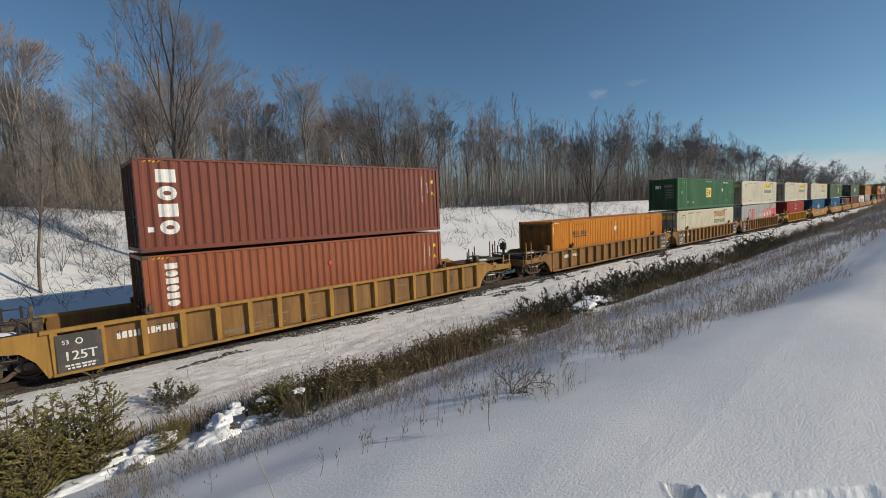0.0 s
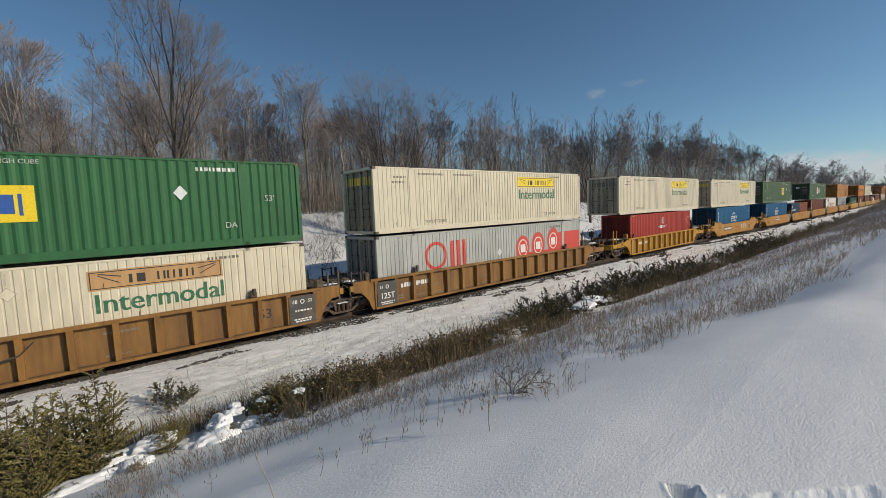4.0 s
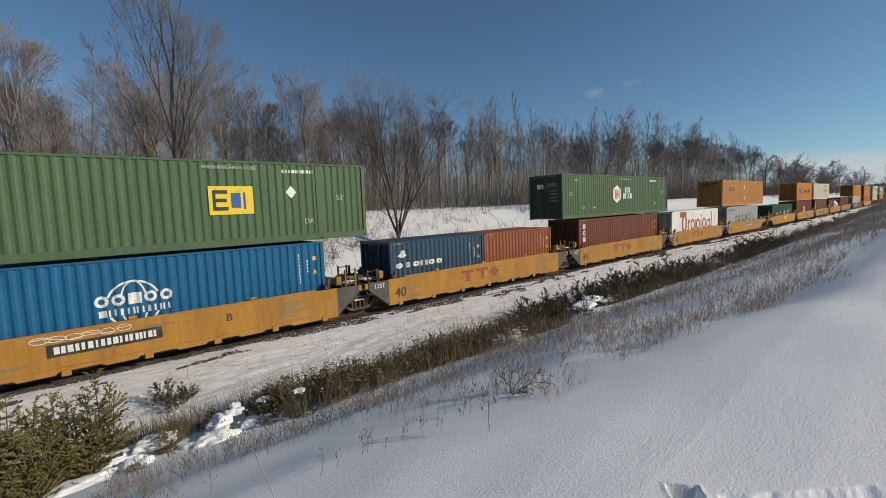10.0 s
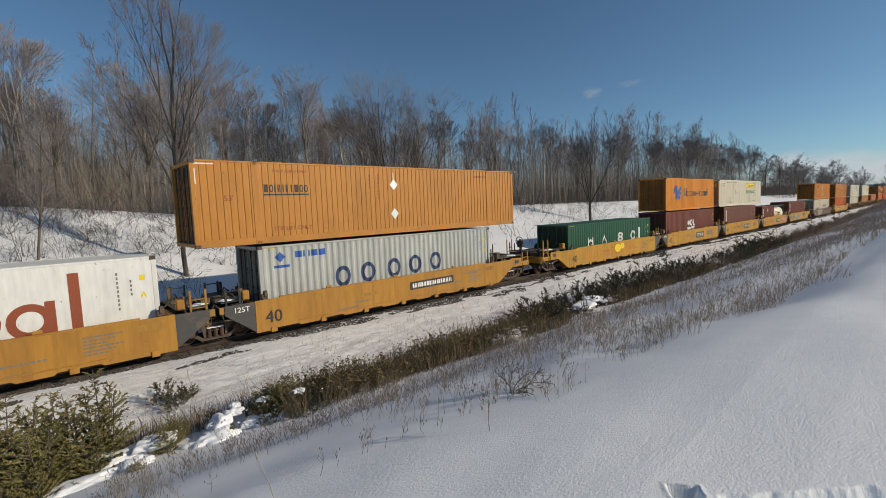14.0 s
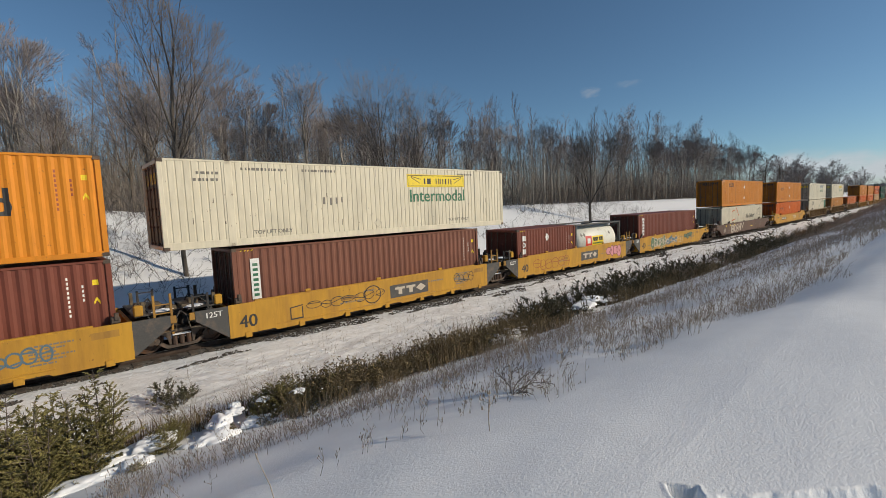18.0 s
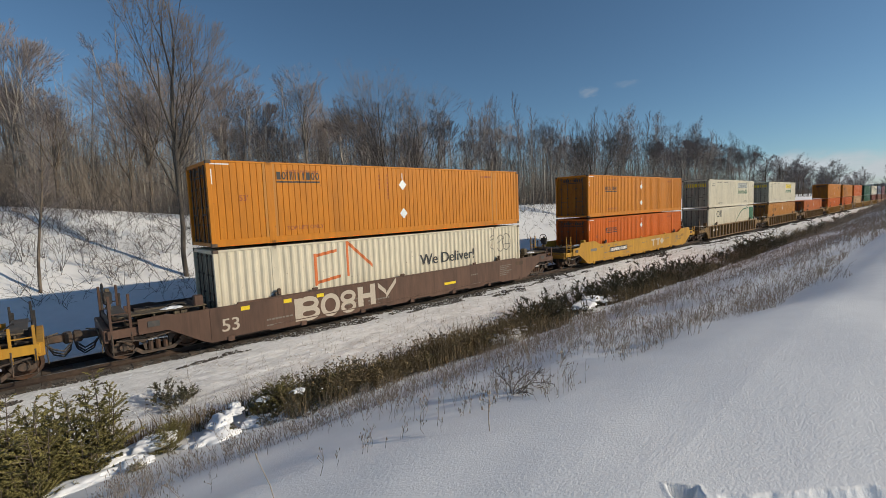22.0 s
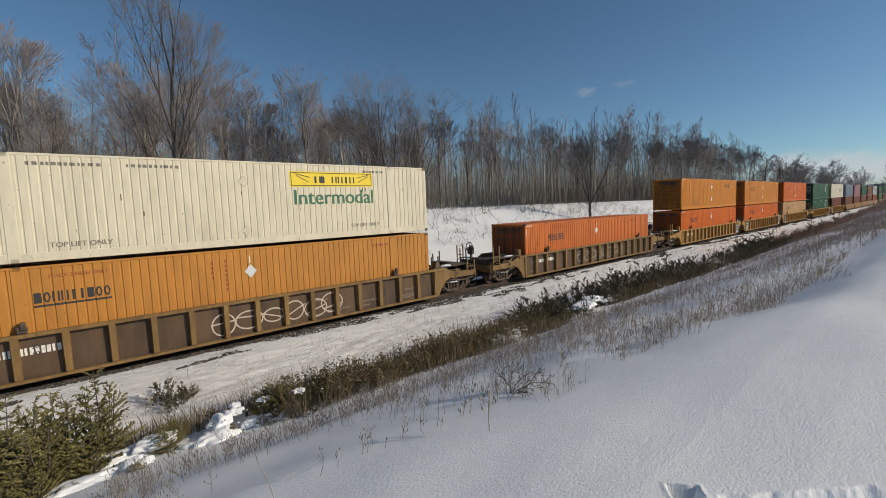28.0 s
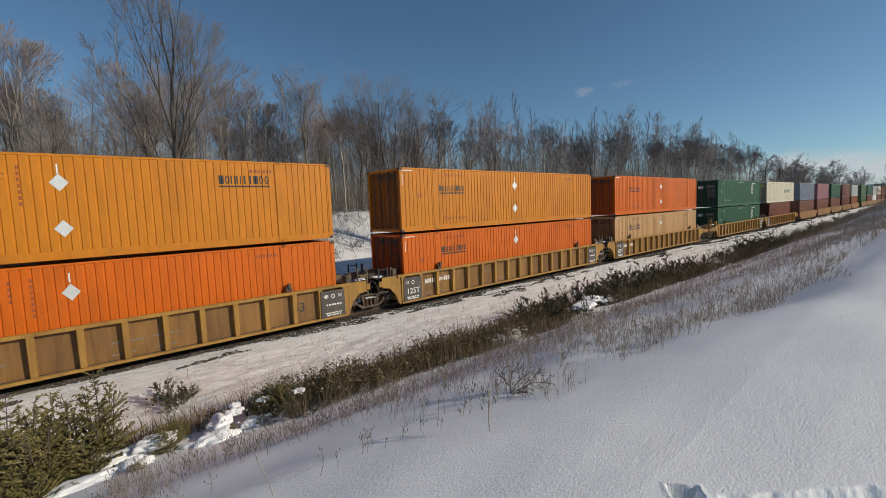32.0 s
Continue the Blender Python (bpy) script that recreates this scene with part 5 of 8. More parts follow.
def upright(x, w, z_top, z_low, n):
    """A column of plain blocks in place of a brand name that reads downward."""
    h = (z_top - z_low) / n
    return [("o", x + w / 2, z_top - (i + 0.5) * h, w / 2, h * 0.42, w * 0.28) if i % 2 else ("r", x, x + w, z_top - (i + 0.88) * h, z_top - (i + 0.12) * h) for i in range(n)]


def tag_scrawl(seed, x0, x1, z0, z1, n=7, w=0.05):
    """A spray-painted scrawl: overlapping loops and strokes without letters."""
    rng = random.Random(seed)
    out, step = [], (x1 - x0) / n
    for i in range(n):
        cx, cz = x0 + (i + 0.5) * step + rng.uniform(-0.1, 0.1) * step, (z0 + z1) / 2 + rng.uniform(-0.1, 0.1) * (z1 - z0)
        out.append(("o", cx, cz, step * rng.uniform(0.45, 0.65), (z1 - z0) * rng.uniform(0.3, 0.5), w))
        out.append(("l", cx - step * 0.5, cz + rng.uniform(-0.3, 0.3) * (z1 - z0), cx + step * 0.5, cz + rng.uniform(-0.3, 0.3) * (z1 - z0), w))
    return out


def blob_tag(car, seed, x0, x1, z0, z1, fill, line, y=-1.507):
    """Filled spray-painted shapes with a darker outline, without letters."""
    rng = random.Random(seed)
    n = max(2, round((x1 - x0) / 0.55))
    step = (x1 - x0) / n
    for i in range(n):
        cx, cz = x0 + (i + 0.5) * step, (z0 + z1) / 2 + rng.uniform(-0.08, 0.08)
        rx, rz = step * rng.uniform(0.5, 0.85), (z1 - z0) * rng.uniform(0.3, 0.55)
        off = 0.0007 * (i % 2)
        decal("graffiti", [("d", cx, cz, rx, rz)], M[fill], car, y - off, label="filled spray-painted shape")
        decal("graffiti", [("o", cx, cz, rx, rz, 0.045)], M[line], car, y - 0.002 - off)
        decal("graffiti", [("d", cx + rng.uniform(-0.25, 0.25) * step, cz + rng.uniform(-0.15, 0.15), rx * 0.14, rz * 0.2)], M[line], car, y - 0.0035)


MESHES = {}


def shared(key, material, build):
    k = (key, material.name)
    if k not in MESHES:
        MESHES[k] = build().mesh(key[0], material)
    return MESHES[k]


MOVERS = []
GAP = 0.004


def container(u, z, length, height, colour, kind, label, name="shipping_container", group="containers on the train", doors=True):
    """A freight container with its foot at z; returns the thing. Its shaded end faces the way the train goes, in
    darkened paint.
    """
    w = 1.295 if length > 13 else 1.219
    h, m, L = height, M[colour], length / 2
    c = thing(name, label, "container", group, (u, 0, z))
    k = (round(length, 2), round(h, 2), kind)
    inner = 0.01

    def wall():
        g = Geo()
        xs = wave_stops(kind, -L + 0.1, L - 0.1)
        for a, b in zip(xs, xs[1:]):
            ya, yb = -w + inner + wave(kind, a), -w + inner + wave(kind, b)
            g.poly([(a, ya, 0.14), (b, yb, 0.14), (b, yb, h - 0.06), (a, ya, h - 0.06)])
        return g
    me = shared(("side_panel",) + k, m, wall)
    part("side_panel", me, None, c)
    far = part("side_panel", me, None, c)
    far.rotation_euler = (0, 0, math.pi)
    part("roof", shared(("roof",) + k, m, lambda: Geo().box(-L + 0.05, L - 0.05, -w + 0.03, w - 0.03, h - 0.05, h - 0.012)), None, c)
    part("underframe", shared(("underframe",) + k, M["steel"], lambda: Geo().box(-L + 0.05, L - 0.05, -w + 0.03, w - 0.03, 0.02, 0.14)), None, c)
    rail = shared(("top_rail",) + k, m, lambda: Geo().cbox(-L + 0.1, L - 0.1, -0.035, 0.035, -0.035, 0.035))
    low = shared(("bottom_rail",) + k, m, lambda: Geo().cbox(-L + 0.1, L - 0.1, -0.04, 0.04, 0.0, 0.15 if length < 13 else 0.24))
    post = shared(("corner_post",) + k, m, lambda: Geo().cbox(-0.07, 0.07, -0.06, 0.06, 0.11, h - 0.11))
    cast = shared(("corner_casting",), M["steel"], lambda: Geo().cbox(-0.089, 0.089, -0.081, 0.081, 0, 0.118, 0.01))
    cross = shared(("end_rail",) + k, m, lambda: Geo().cbox(-0.05, 0.05, -w + 0.1, w - 0.1, 0, 0.12))
    for sy in (-1, 1):
        part("top_rail", rail, None, c, at=(0, sy * (w - 0.035), h - 0.037))
        part("bottom_rail", low, None, c, at=(0, sy * (w - 0.043), 0.005))
        for sx in (-1, 1):
            part("corner_post", post, None, c, at=(sx * (L - 0.07), sy * (w - 0.06), 0))
            for zz in (0.0, h - 0.118):
                part("corner_casting", cast, None, c, at=(sx * (L - 0.087), sy * (w - 0.079), zz))
        if length > 13:
            lift = shared(("lift_post",) + k, m, lambda: Geo().cbox(-0.13, 0.13, -0.03, 0.03, 0.0, h - 0.01))
            for sx in (-1, 1):
                part("lift_post", lift, None, c, at=(sx * 6.02, sy * (w - 0.024), 0))
                for zz in (0.0, h - 0.118):
                    part("corner_casting", cast, None, c, at=(sx * 6.02, sy * (w - 0.075), zz))
    for sx in (-1, 1):
        for zz in (0.02, h - 0.14):
            part("end_rail", cross, None, c, at=(sx * (L - 0.055), 0, zz))
    # the end wall away from the doors
    def end():
        g = Geo()
        ys = [-w + 0.1 + i * 0.07 for i in range(int((2 * w - 0.2) / 0.07) + 1)]
        for i, (a, b) in enumerate(zip(ys, ys[1:])):
            pa, pb = ((0, 0), (0, 0.035), (0.035, 0.035), (0.035, 0))[i % 4]
            g.poly([(-0.02 + pa - 0.035, a, 0.13), (-0.02 + pb - 0.035, b, 0.13), (-0.02 + pb - 0.035, b, h - 0.13), (-0.02 + pa - 0.035, a, h - 0.13)])
        return g
    part("end_wall", shared(("end_wall",) + k, m, end), None, c, at=(L, 0, 0))
    if doors:
        def door_leaf():
            """A door with pressed upright ribs, a dark gasket rim and hinges."""
            g = Geo().cbox(-0.02, 0.0, 0.0, w - 0.14, 0.14, h - 0.14, 0.008)
            for i in range(5):
                a = 0.08 + i * (w - 0.26) / 5
                g.cbox(-0.045, -0.02, a, a + 0.10, 0.26, h - 0.26, 0.012)
            for zz in (0.30, 1.0, 1.75, h - 0.36):
                g.cbox(-0.06, -0.01, 0.0, 0.10, zz - 0.05, zz + 0.05, 0.01).cbox(-0.06, -0.01, w - 0.24, w - 0.14, zz - 0.05, zz + 0.05, 0.01)
            return g

        def rod():
            """A lock bar with its cam keepers and brackets."""
            g = Geo().tube([(0, 0, 0.12), (0, 0, h - 0.12)], 0.02, 6)
            for zz in (0.2, 0.75, 1.35, 2.0, h - 0.22):
                g.cbox(-0.025, 0.04, -0.06, 0.06, zz - 0.035, zz + 0.035, 0.01)
            return g
        # doors take the shade-darkened paint; the rear wall keeps the plain colour
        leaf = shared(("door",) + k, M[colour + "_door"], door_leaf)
        bar = shared(("lock_bar",) + k, M["steel"], rod)
        handle = shared(("door_handle",), M["steel"], lambda: Geo().cbox(-0.02, 0.02, -0.22, 0.22, -0.02, 0.02))
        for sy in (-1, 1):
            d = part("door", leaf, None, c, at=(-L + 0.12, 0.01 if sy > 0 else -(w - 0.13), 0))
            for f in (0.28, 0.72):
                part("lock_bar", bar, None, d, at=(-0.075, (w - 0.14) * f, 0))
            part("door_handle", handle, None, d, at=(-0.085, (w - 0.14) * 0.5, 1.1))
    else:
        def louvred():
            """A front wall of level pressed ribs, in darkened, grimy paint."""
            g, n = Geo(), 16
            for i in range(n):
                a, b = 0.14 + i * (h - 0.28) / n, 0.14 + (i + 1) * (h - 0.28) / n
                mid = a + 0.45 * (b - a)
                g.poly([(-0.06, -w + 0.1, a), (-0.06, w - 0.1, a), (-0.02, w - 0.1, mid), (-0.02, -w + 0.1, mid)])
                g.poly([(-0.02, -w + 0.1, mid), (-0.02, w - 0.1, mid), (-0.06, w - 0.1, b), (-0.06, -w + 0.1, b)])
            return g
        e2 = part("end_wall", shared(("louvred_wall",) + k, M[colour + "_door"], louvred), None, c, "ribbed front wall in shade-darkened, grimy paint", at=(-L, 0, 0))
        e2.rotation_euler = (0, 0, math.pi)
    c["face"], c["end_x"] = -w + inner - GAP, -L + (0.072 if doors else 0.014)
    MOVERS.append((c, u, z))
    return c


def word(c, text, size, x, z, colour, kind="corr", label=""):
    return part("lettering", lettering_mesh(text, size, M[colour]), None, c, label, at=(x, c["face"] - 0.001, z))


def mark(c, shapes, colour, kind, label="", name="marking"):
    if name in ("brand_bars", "emblem", "graffiti", "emblem_shapes", "badge_bars", "sign_lettering"):
        for i, s in enumerate(shapes):
            decal({"brand_bars": "brand_bar", "emblem_shapes": "emblem_shape", "badge_bars": "badge_bar", "sign_lettering": "sign_bar"}.get(name, name), [s], M[colour], c, c["face"] - 0.0006 * (i % 5), kind, label)
        return None
    return decal(name, shapes, M[colour], c, c["face"], kind, label)


def end_mark(c, y0, y1, z0, z1, colour, length, name="end_marking", off=0.0):
    """A plain block on the leading end."""
    x = c["end_x"] - off
    g = Geo().poly([(x, y0, z0), (x, y0, z1), (x, y1, z1), (x, y1, z0)])
    return part(name, g, M[colour], c)


L53, L40, L20 = 16.154, 12.192, 6.058
HC, STD = 2.896, 2.591
Z0 = 0.24
Z1 = 3.235


def dashes(seed, x0, x1, z, h=0.09, gap=0.07):
    """Small writing that cannot be read: a row of plain bars."""
    rng = random.Random(seed)
    out, x = [], x0
    while x < x1:
        w = rng.uniform(0.05, 0.13)
        out.append(("r", x, min(x + w, x1), z, z + h))
        x += w + gap * rng.uniform(0.4, 1.1)
    return out


def cream_box(u, z, upper=True, sign="mark_yellow", seed=1, colour="cream"):
    c = container(u, z, L53, HC, colour, "groove", "cream 53-foot intermodal container with a yellow sign and green lettering", group="53-foot containers")
    if sign:
        mark(c, [("r", 1.55, 5.15, 2.02, 2.60)], sign, "flat", "yellow sign panel", "sign")
        c["face"] -= 0.003
        mark(c, [("r", 1.60, 5.10, 2.06, 2.085), ("r", 1.60, 5.10, 2.535, 2.56), ("r", 1.60, 1.625, 2.06, 2.56), ("r", 5.075, 5.10, 2.06, 2.56)], "mark_black", "flat", name="sign_border")
        mark(c, bars(2.45, 4.30, 2.16, 2.42, "ib hhih"), "mark_black", "flat", name="sign_lettering")
        mark(c, [("l", 1.8, 2.45, 2.3, 2.2, 0.03), ("l", 1.8, 2.50, 2.35, 2.38, 0.03), ("l", 4.45, 2.2, 4.95, 2.45, 0.03), ("l", 4.40, 2.38, 4.95, 2.50, 0.03)], "mark_black", "flat", name="sign_wings")
        c["face"] += 0.003
    word(c, "Intermodal", 0.80, 3.40, 1.60, "mark_green", label="green word on the side")
    word(c, "TOP LIFT ONLY", 0.20, -4.6, 0.42, "mark_grey")
    word(c, "TOP LIFT ONLY", 0.20, 4.7, 0.45, "mark_grey")
    mark(c, dashes(seed, -5.6, -4.0, 2.58) + dashes(seed + 1, -3.4, -2.0, 2.58) + dashes(seed + 2, 4.7, 5.7, 2.60), "mark_grey", "groove", name="stencilled_bars")
    mark(c, dashes(seed + 3, -7.0, -6.3, 2.42) + dashes(seed + 4, -7.1, -6.35, 2.2), "mark_grey", "groove", name="stencilled_bars")
    mark(c, [("k", -0.1, 0.5, 0.2, 0.2), ("k", -0.1, 2.2, 0.2, 0.2)] if seed % 2 else [("k", -0.1, 0.5, 0.2, 0.2)], "mark_beige", "groove", name="placard_holder")
    c["face"] -= 0.004
    mark(c, [("k", -0.1, 0.5, 0.17, 0.17), ("k", -0.1, 2.2, 0.17, 0.17)] if seed % 2 else [("k", -0.1, 0.5, 0.17, 0.17)], colour, "flat", name="placard_face")
    mark(c, [("r", -0.12, -0.09, 2.45, 2.75)], "mark_beige", "flat", name="placard_rod")
    c["face"] += 0.004
    mark(c, [("r", -7.8 + 1.13 * i, -7.4 + 1.13 * i, 0.10, 0.15) for i in range(14)], "mark_beige", "flat", name="reflective_strip")
    end_mark(c, -1.05, 1.05, 2.15, 2.5, "mark_yellow" if seed % 3 else "mark_grey", L53, "end_sign", -0.004)
    rng = random.Random(seed)
    mark(c, [("r", x, x + rng.uniform(0.012, 0.03), zz, zz + rng.uniform(0.05, 0.22)) for x, zz in ((rng.uniform(-7.5, 7.5), rng.uniform(0.3, 2.2)) for i in range(10))], "steel", "groove", name="rust_scrape")
    return c


def orange_box(u, z, colour, seed=1, upper=True, logo=True, right_logo=False, low_logo=False, label=""):
    c = container(u, z, L53, HC, colour, "groove", label or "bright orange 53-foot container with black lettering bars and silver diamonds", group="53-foot containers", doors=not right_logo)
    zl = (1.80 if not upper else 1.74) if not low_logo else 2.20
    if right_logo:
        a, b = 3.98, 5.68
        zl = 2.03
    else:
        a, b = -5.76, -4.06
    if logo:
        mark(c, bars(a, b, zl + 0.08, zl + 0.36, "bohhiiboo"[:9]) + [("r", a, b, zl - 0.03, zl + 0.025)], "mark_black", "groove", "black lettering bars", "brand_bars")
    for zz in ((2.12, 0.86) if upper else (2.08,)):
        mark(c, [("k", -0.08, zz, 0.21, 0.24)], "reflector", "flat", "silver diamond placard holder", "placard_holder")
    mark(c, [("r", -0.11, -0.07, 2.36, 2.62)], "mark_white", "groove", name="white_tick")
    word(c, "TOP LIFT ONLY", 0.21, -4.75, 0.5, "mark_brown")
    word(c, "STACK 2 HIGH ONLY", 0.14, -4.75, 2.58, "mark_brown")
    if not right_logo:
        word(c, "53'", 0.27, -6.95, 1.62, "mark_brown")
    mark(c, dashes(seed, 5.0, 5.8, 2.5, 0.1), "mark_brown", "groove", name="stencilled_bars")
    mark(c, [("r", -0.92, -0.86, 1.5 + 0.16 * i, 1.6 + 0.16 * i) for i in range(7)] + [("r", -1.35, -1.29, 1.95 + 0.16 * i, 2.05 + 0.16 * i) for i in range(4)], "mark_brown", "groove", name="stencilled_bars")
    if upper:
        mark(c, [("r", -7.8 + 1.13 * i, -7.45 + 1.13 * i, 0.10, 0.16) for i in range(14)], "mark_white", "flat", name="reflective_strip")
    mark(c, [("r", -7.95, -7.91, 2.1, 2.6), ("r", -7.95, -7.35, 2.75, 2.79)], "mark_white", "flat", name="white_edge_tape")
    end_mark(c, -0.85, 0.75, 2.36, 2.40, "mark_black", L53, "end_bar")
    g = Geo()
    for i in range(9):
        g.poly([(c["end_x"], -0.84 + i * 0.175, zz) if k < 1 else (c["end_x"], -0.72 + i * 0.175, zz) for k, zz in ((0, 2.46), (0, 2.64), (1, 2.64), (1, 2.46))])
    part("end_lettering_bars", g, M["mark_black"], c)
    return c


def green_box(u, z, colour="green", badge="square", bx=-0.05, seed=3):
    c = container(u, z, L53, HC, colour, "corr", "green corrugated 53-foot container with white markings", group="53-foot containers")
    word(c, "53'", 0.34, -7.05, 1.6, "mark_pale")
    word(c, "53'", 0.3, 6.9, 1.6, "mark_pale")
    word(c, "DA", 0.28, -5.6, 0.66, "mark_pale")
    word(c, "DA", 0.28, 5.55, 0.72, "mark_pale")
    word(c, "WTP", 0.17, -6.45, 2.5, "mark_pale")
    word(c, "WARNING HIGH CUBE", 0.17, bx, 2.66, "mark_pale")
    mark(c, dashes(seed, 4.6, 5.8, 2.52, 0.12) + dashes(seed + 1, -4.3, -4.0, 0.6, 0.1), "mark_white", "corr", name="stencilled_bars")
    if badge == "square":
        mark(c, [("r", bx - 0.72, bx + 0.72, 1.08, 2.04)], "mark_yellow", "flat", "yellow badge", "badge")
        c["face"] -= 0.003
        mark(c, [("r", bx - 0.6, bx - 0.5, 1.22, 1.9), ("r", bx - 0.5, bx - 0.12, 1.22, 1.34), ("r", bx - 0.5, bx - 0.16, 1.5, 1.62), ("r", bx - 0.5, bx - 0.12, 1.78, 1.9)], "mark_black", "flat", name="badge_bars")
        mark(c, [("r", bx - 0.02, bx + 0.3, 1.3, 1.8), ("r", bx + 0.38, bx + 0.46, 1.25, 1.82)], "mark_blue", "flat", name="badge_bars")
        c["face"] += 0.003
        mark(c, [("k", bx + 2.1 + 2.05 * (bx < 1), 1.82, 0.2, 0.24)], "reflector", "flat", "white diamond placard holder", "placard_holder")
    elif badge == "hexagon":
        mark(c, [("x", -0.96, 1.55, 0.58, 0.66)], "mark_white", "flat", "white hexagon badge", "badge")
        c["face"] -= 0.003
        mark(c, [("r", -1.3, -1.16, 1.22, 1.88), ("r", -1.08, -0.98, 1.22, 1.88), ("r", -0.92, -0.82, 1.22, 1.88), ("r", -0.72, -0.58, 1.22, 1.88), ("r", -1.3, -0.58, 1.5, 1.58)], "mark_red", "flat", name="badge_bars")
        c["face"] += 0.003
        mark(c, bars(0.25, 1.1, 1.65, 2.05, "bob") + bars(-0.05, 1.45, 1.2, 1.6, "bioob"), "mark_white", "corr", "white lettering bars", "brand_bars")
    elif badge == "three":
        mark(c, [("o", 4.6, 2.1, 0.35, 0.3, 0.1), ("o", 4.6, 1.6, 0.35, 0.3, 0.1)], "mark_white", "corr", name="badge")
    end_mark(c, -0.9, -0.1, 2.1, 2.35, "mark_grey", L53)
    end_mark(c, 0.2, 0.7, 2.0, 2.3, "mark_white", L53, "end_badge")
    for i in range(4):
        end_mark(c, -0.95, -0.2, 1.15 + 0.22 * i, 1.25 + 0.22 * i, "mark_grey", L53, "end_stencil")
    return c


def iso_box(u, z, colour, label, length=L40, height=HC, seed=1, tint="mark_white", kind="corr"):
    c = container(u, z, length, height, colour, kind, label, group="40-foot containers" if length > 7 else "20-foot containers")
    L = length / 2
    mark(c, [("r", L - 1.05, L - 1.005, height - 0.5 - 0.13 * i, height - 0.42 - 0.13 * i) for i in range(9)] + [("r", L - 0.72, L - 0.675, height - 0.75 - 0.13 * i, height - 0.67 - 0.13 * i) for i in range(4)], tint, kind, name="number_bars")
    mark(c, [("r", L - 0.47, L - 0.33, height - 0.7, height - 0.55)], "mark_yellow", kind, name="height_label")
    mark(c, [("l", L - 0.47, height - 1.22, L - 0.4, height - 1.10, 0.1), ("l", L - 0.4, height - 1.10, L - 0.33, height - 1.22, 0.1)], "mark_yellow", kind, name="warning_label")
    mark(c, [("l", -L + 0.3 + 0.12 * i, height - 0.12, -L + 0.37 + 0.12 * i, height - 0.07, 0.04) for i in range(4)], "mark_yellow", kind, name="hazard_stripes")
    return c


def tank_container(u, z):
    c = thing("tank_container", "white cylindrical tank in a grey 20-foot frame", "tank container", "20-foot containers", (u, 0, z))
    L, w, h = L20 / 2, 1.219, STD
    shell = Geo()
    prof = [(-L + 0.28, 0.0), (-L + 0.30, 0.55), (-L + 0.42, 0.9), (-L + 0.62, 1.185), (L - 0.62, 1.185), (L - 0.42, 0.9), (L - 0.30, 0.55), (L - 0.28, 0.0)]
    n = 28
    for x, r in prof:
        shell.v += [(x, r * math.cos(6.28319 * j / n), 1.32 + r * math.sin(6.28319 * j / n)) for j in range(n)]
    for i in range(len(prof) - 1):
        shell.f += [(i * n + j, i * n + (j + 1) % n, (i + 1) * n + (j + 1) % n, (i + 1) * n + j) for j in range(n)]
    part("tank", shell, M["tank_white"], c, "white tank shell", True)
    post = Geo().cbox(-0.07, 0.07, -0.07, 0.07, 0, h).mesh("corner_post", M["dark_grey"])
    for sx in (-1, 1):
        for sy in (-1, 1):
            part("corner_post", post, None, c, at=(sx * (L - 0.07), sy * (w - 0.07), 0))
            part("brace", Geo().tube([(sx * (L - 0.1), sy * (w - 0.1), h - 0.1), (sx * (L - 0.75), sy * 0.75, h - 0.35)], 0.04, 6), M["dark_grey"], c)
        for zz in (0.06, h - 0.06):
            part("end_beam", Geo().cbox(sx * (L - 0.07) - 0.06, sx * (L - 0.07) + 0.06, -w + 0.14, w - 0.14, zz - 0.06, zz + 0.06), M["dark_grey"], c)
        for sy in (-1, 1):
            part("end_brace", Geo().tube([(sx * (L - 0.07), sy * (w - 0.1), h - 0.15), (sx * (L - 0.07), sy * 0.35, h - 0.55), (sx * (L - 0.07), sy * 0.3, 0.9)], 0.05, 6), M["dark_grey"], c)
    for sy in (-1, 1):
        part("side_beam", Geo().cbox(-L + 0.14, L - 0.14, sy * (w - 0.06) - 0.05, sy * (w - 0.06) + 0.05, h - 0.12, h - 0.02), M["dark_grey"], c)
        part("base_beam", Geo().cbox(-L + 0.14, L - 0.14, sy * (w - 0.06) - 0.06, sy * (w - 0.06) + 0.06, 0.0, 0.14), M["dark_grey"], c)
    part("walkway", Geo().cbox(-L + 0.5, L - 0.5, -0.95, -0.55, h - 0.16, h - 0.11), M["steel"], c)
    part("hatch", Geo().lathe([(0, 0.3), (0.08, 0.3)], 0, 0).mesh("hatch", M["dark_grey"]), None, c, at=(0.2, 0, h - 0.1)).rotation_euler = (math.pi / 2, 0, 0)
    for x0, x1, z0, z1, col in ((-1.7, -0.9, 1.05, 1.72, "mark_red"), (-1.5, -1.1, 1.2, 1.55, "mark_white"), (-0.85, 0.65, 1.0, 1.68, "mark_yellow")):
        g = Geo()
        for zz in range(6):
            a, b = z0 + (z1 - z0) * zz / 6, z0 + (z1 - z0) * (zz + 1) / 6
            off = 1.190 if col != "mark_white" else 1.194
            ya, yb = -math.sqrt(off ** 2 - (a - 1.32) ** 2), -math.sqrt(off ** 2 - (b - 1.32) ** 2)
            g.poly([(x0, ya, a), (x1, ya, a), (x1, yb, b), (x0, yb, b)])
        part("sign", g, M[col], c)
    for i in range(5):
        part("sign_bar", Geo().box(-0.72 + i * 0.26, -0.72 + i * 0.26 + (0.2 if i != 2 else 0.1), -1.196, -1.15, 1.32, 1.58), M["mark_black"], c)
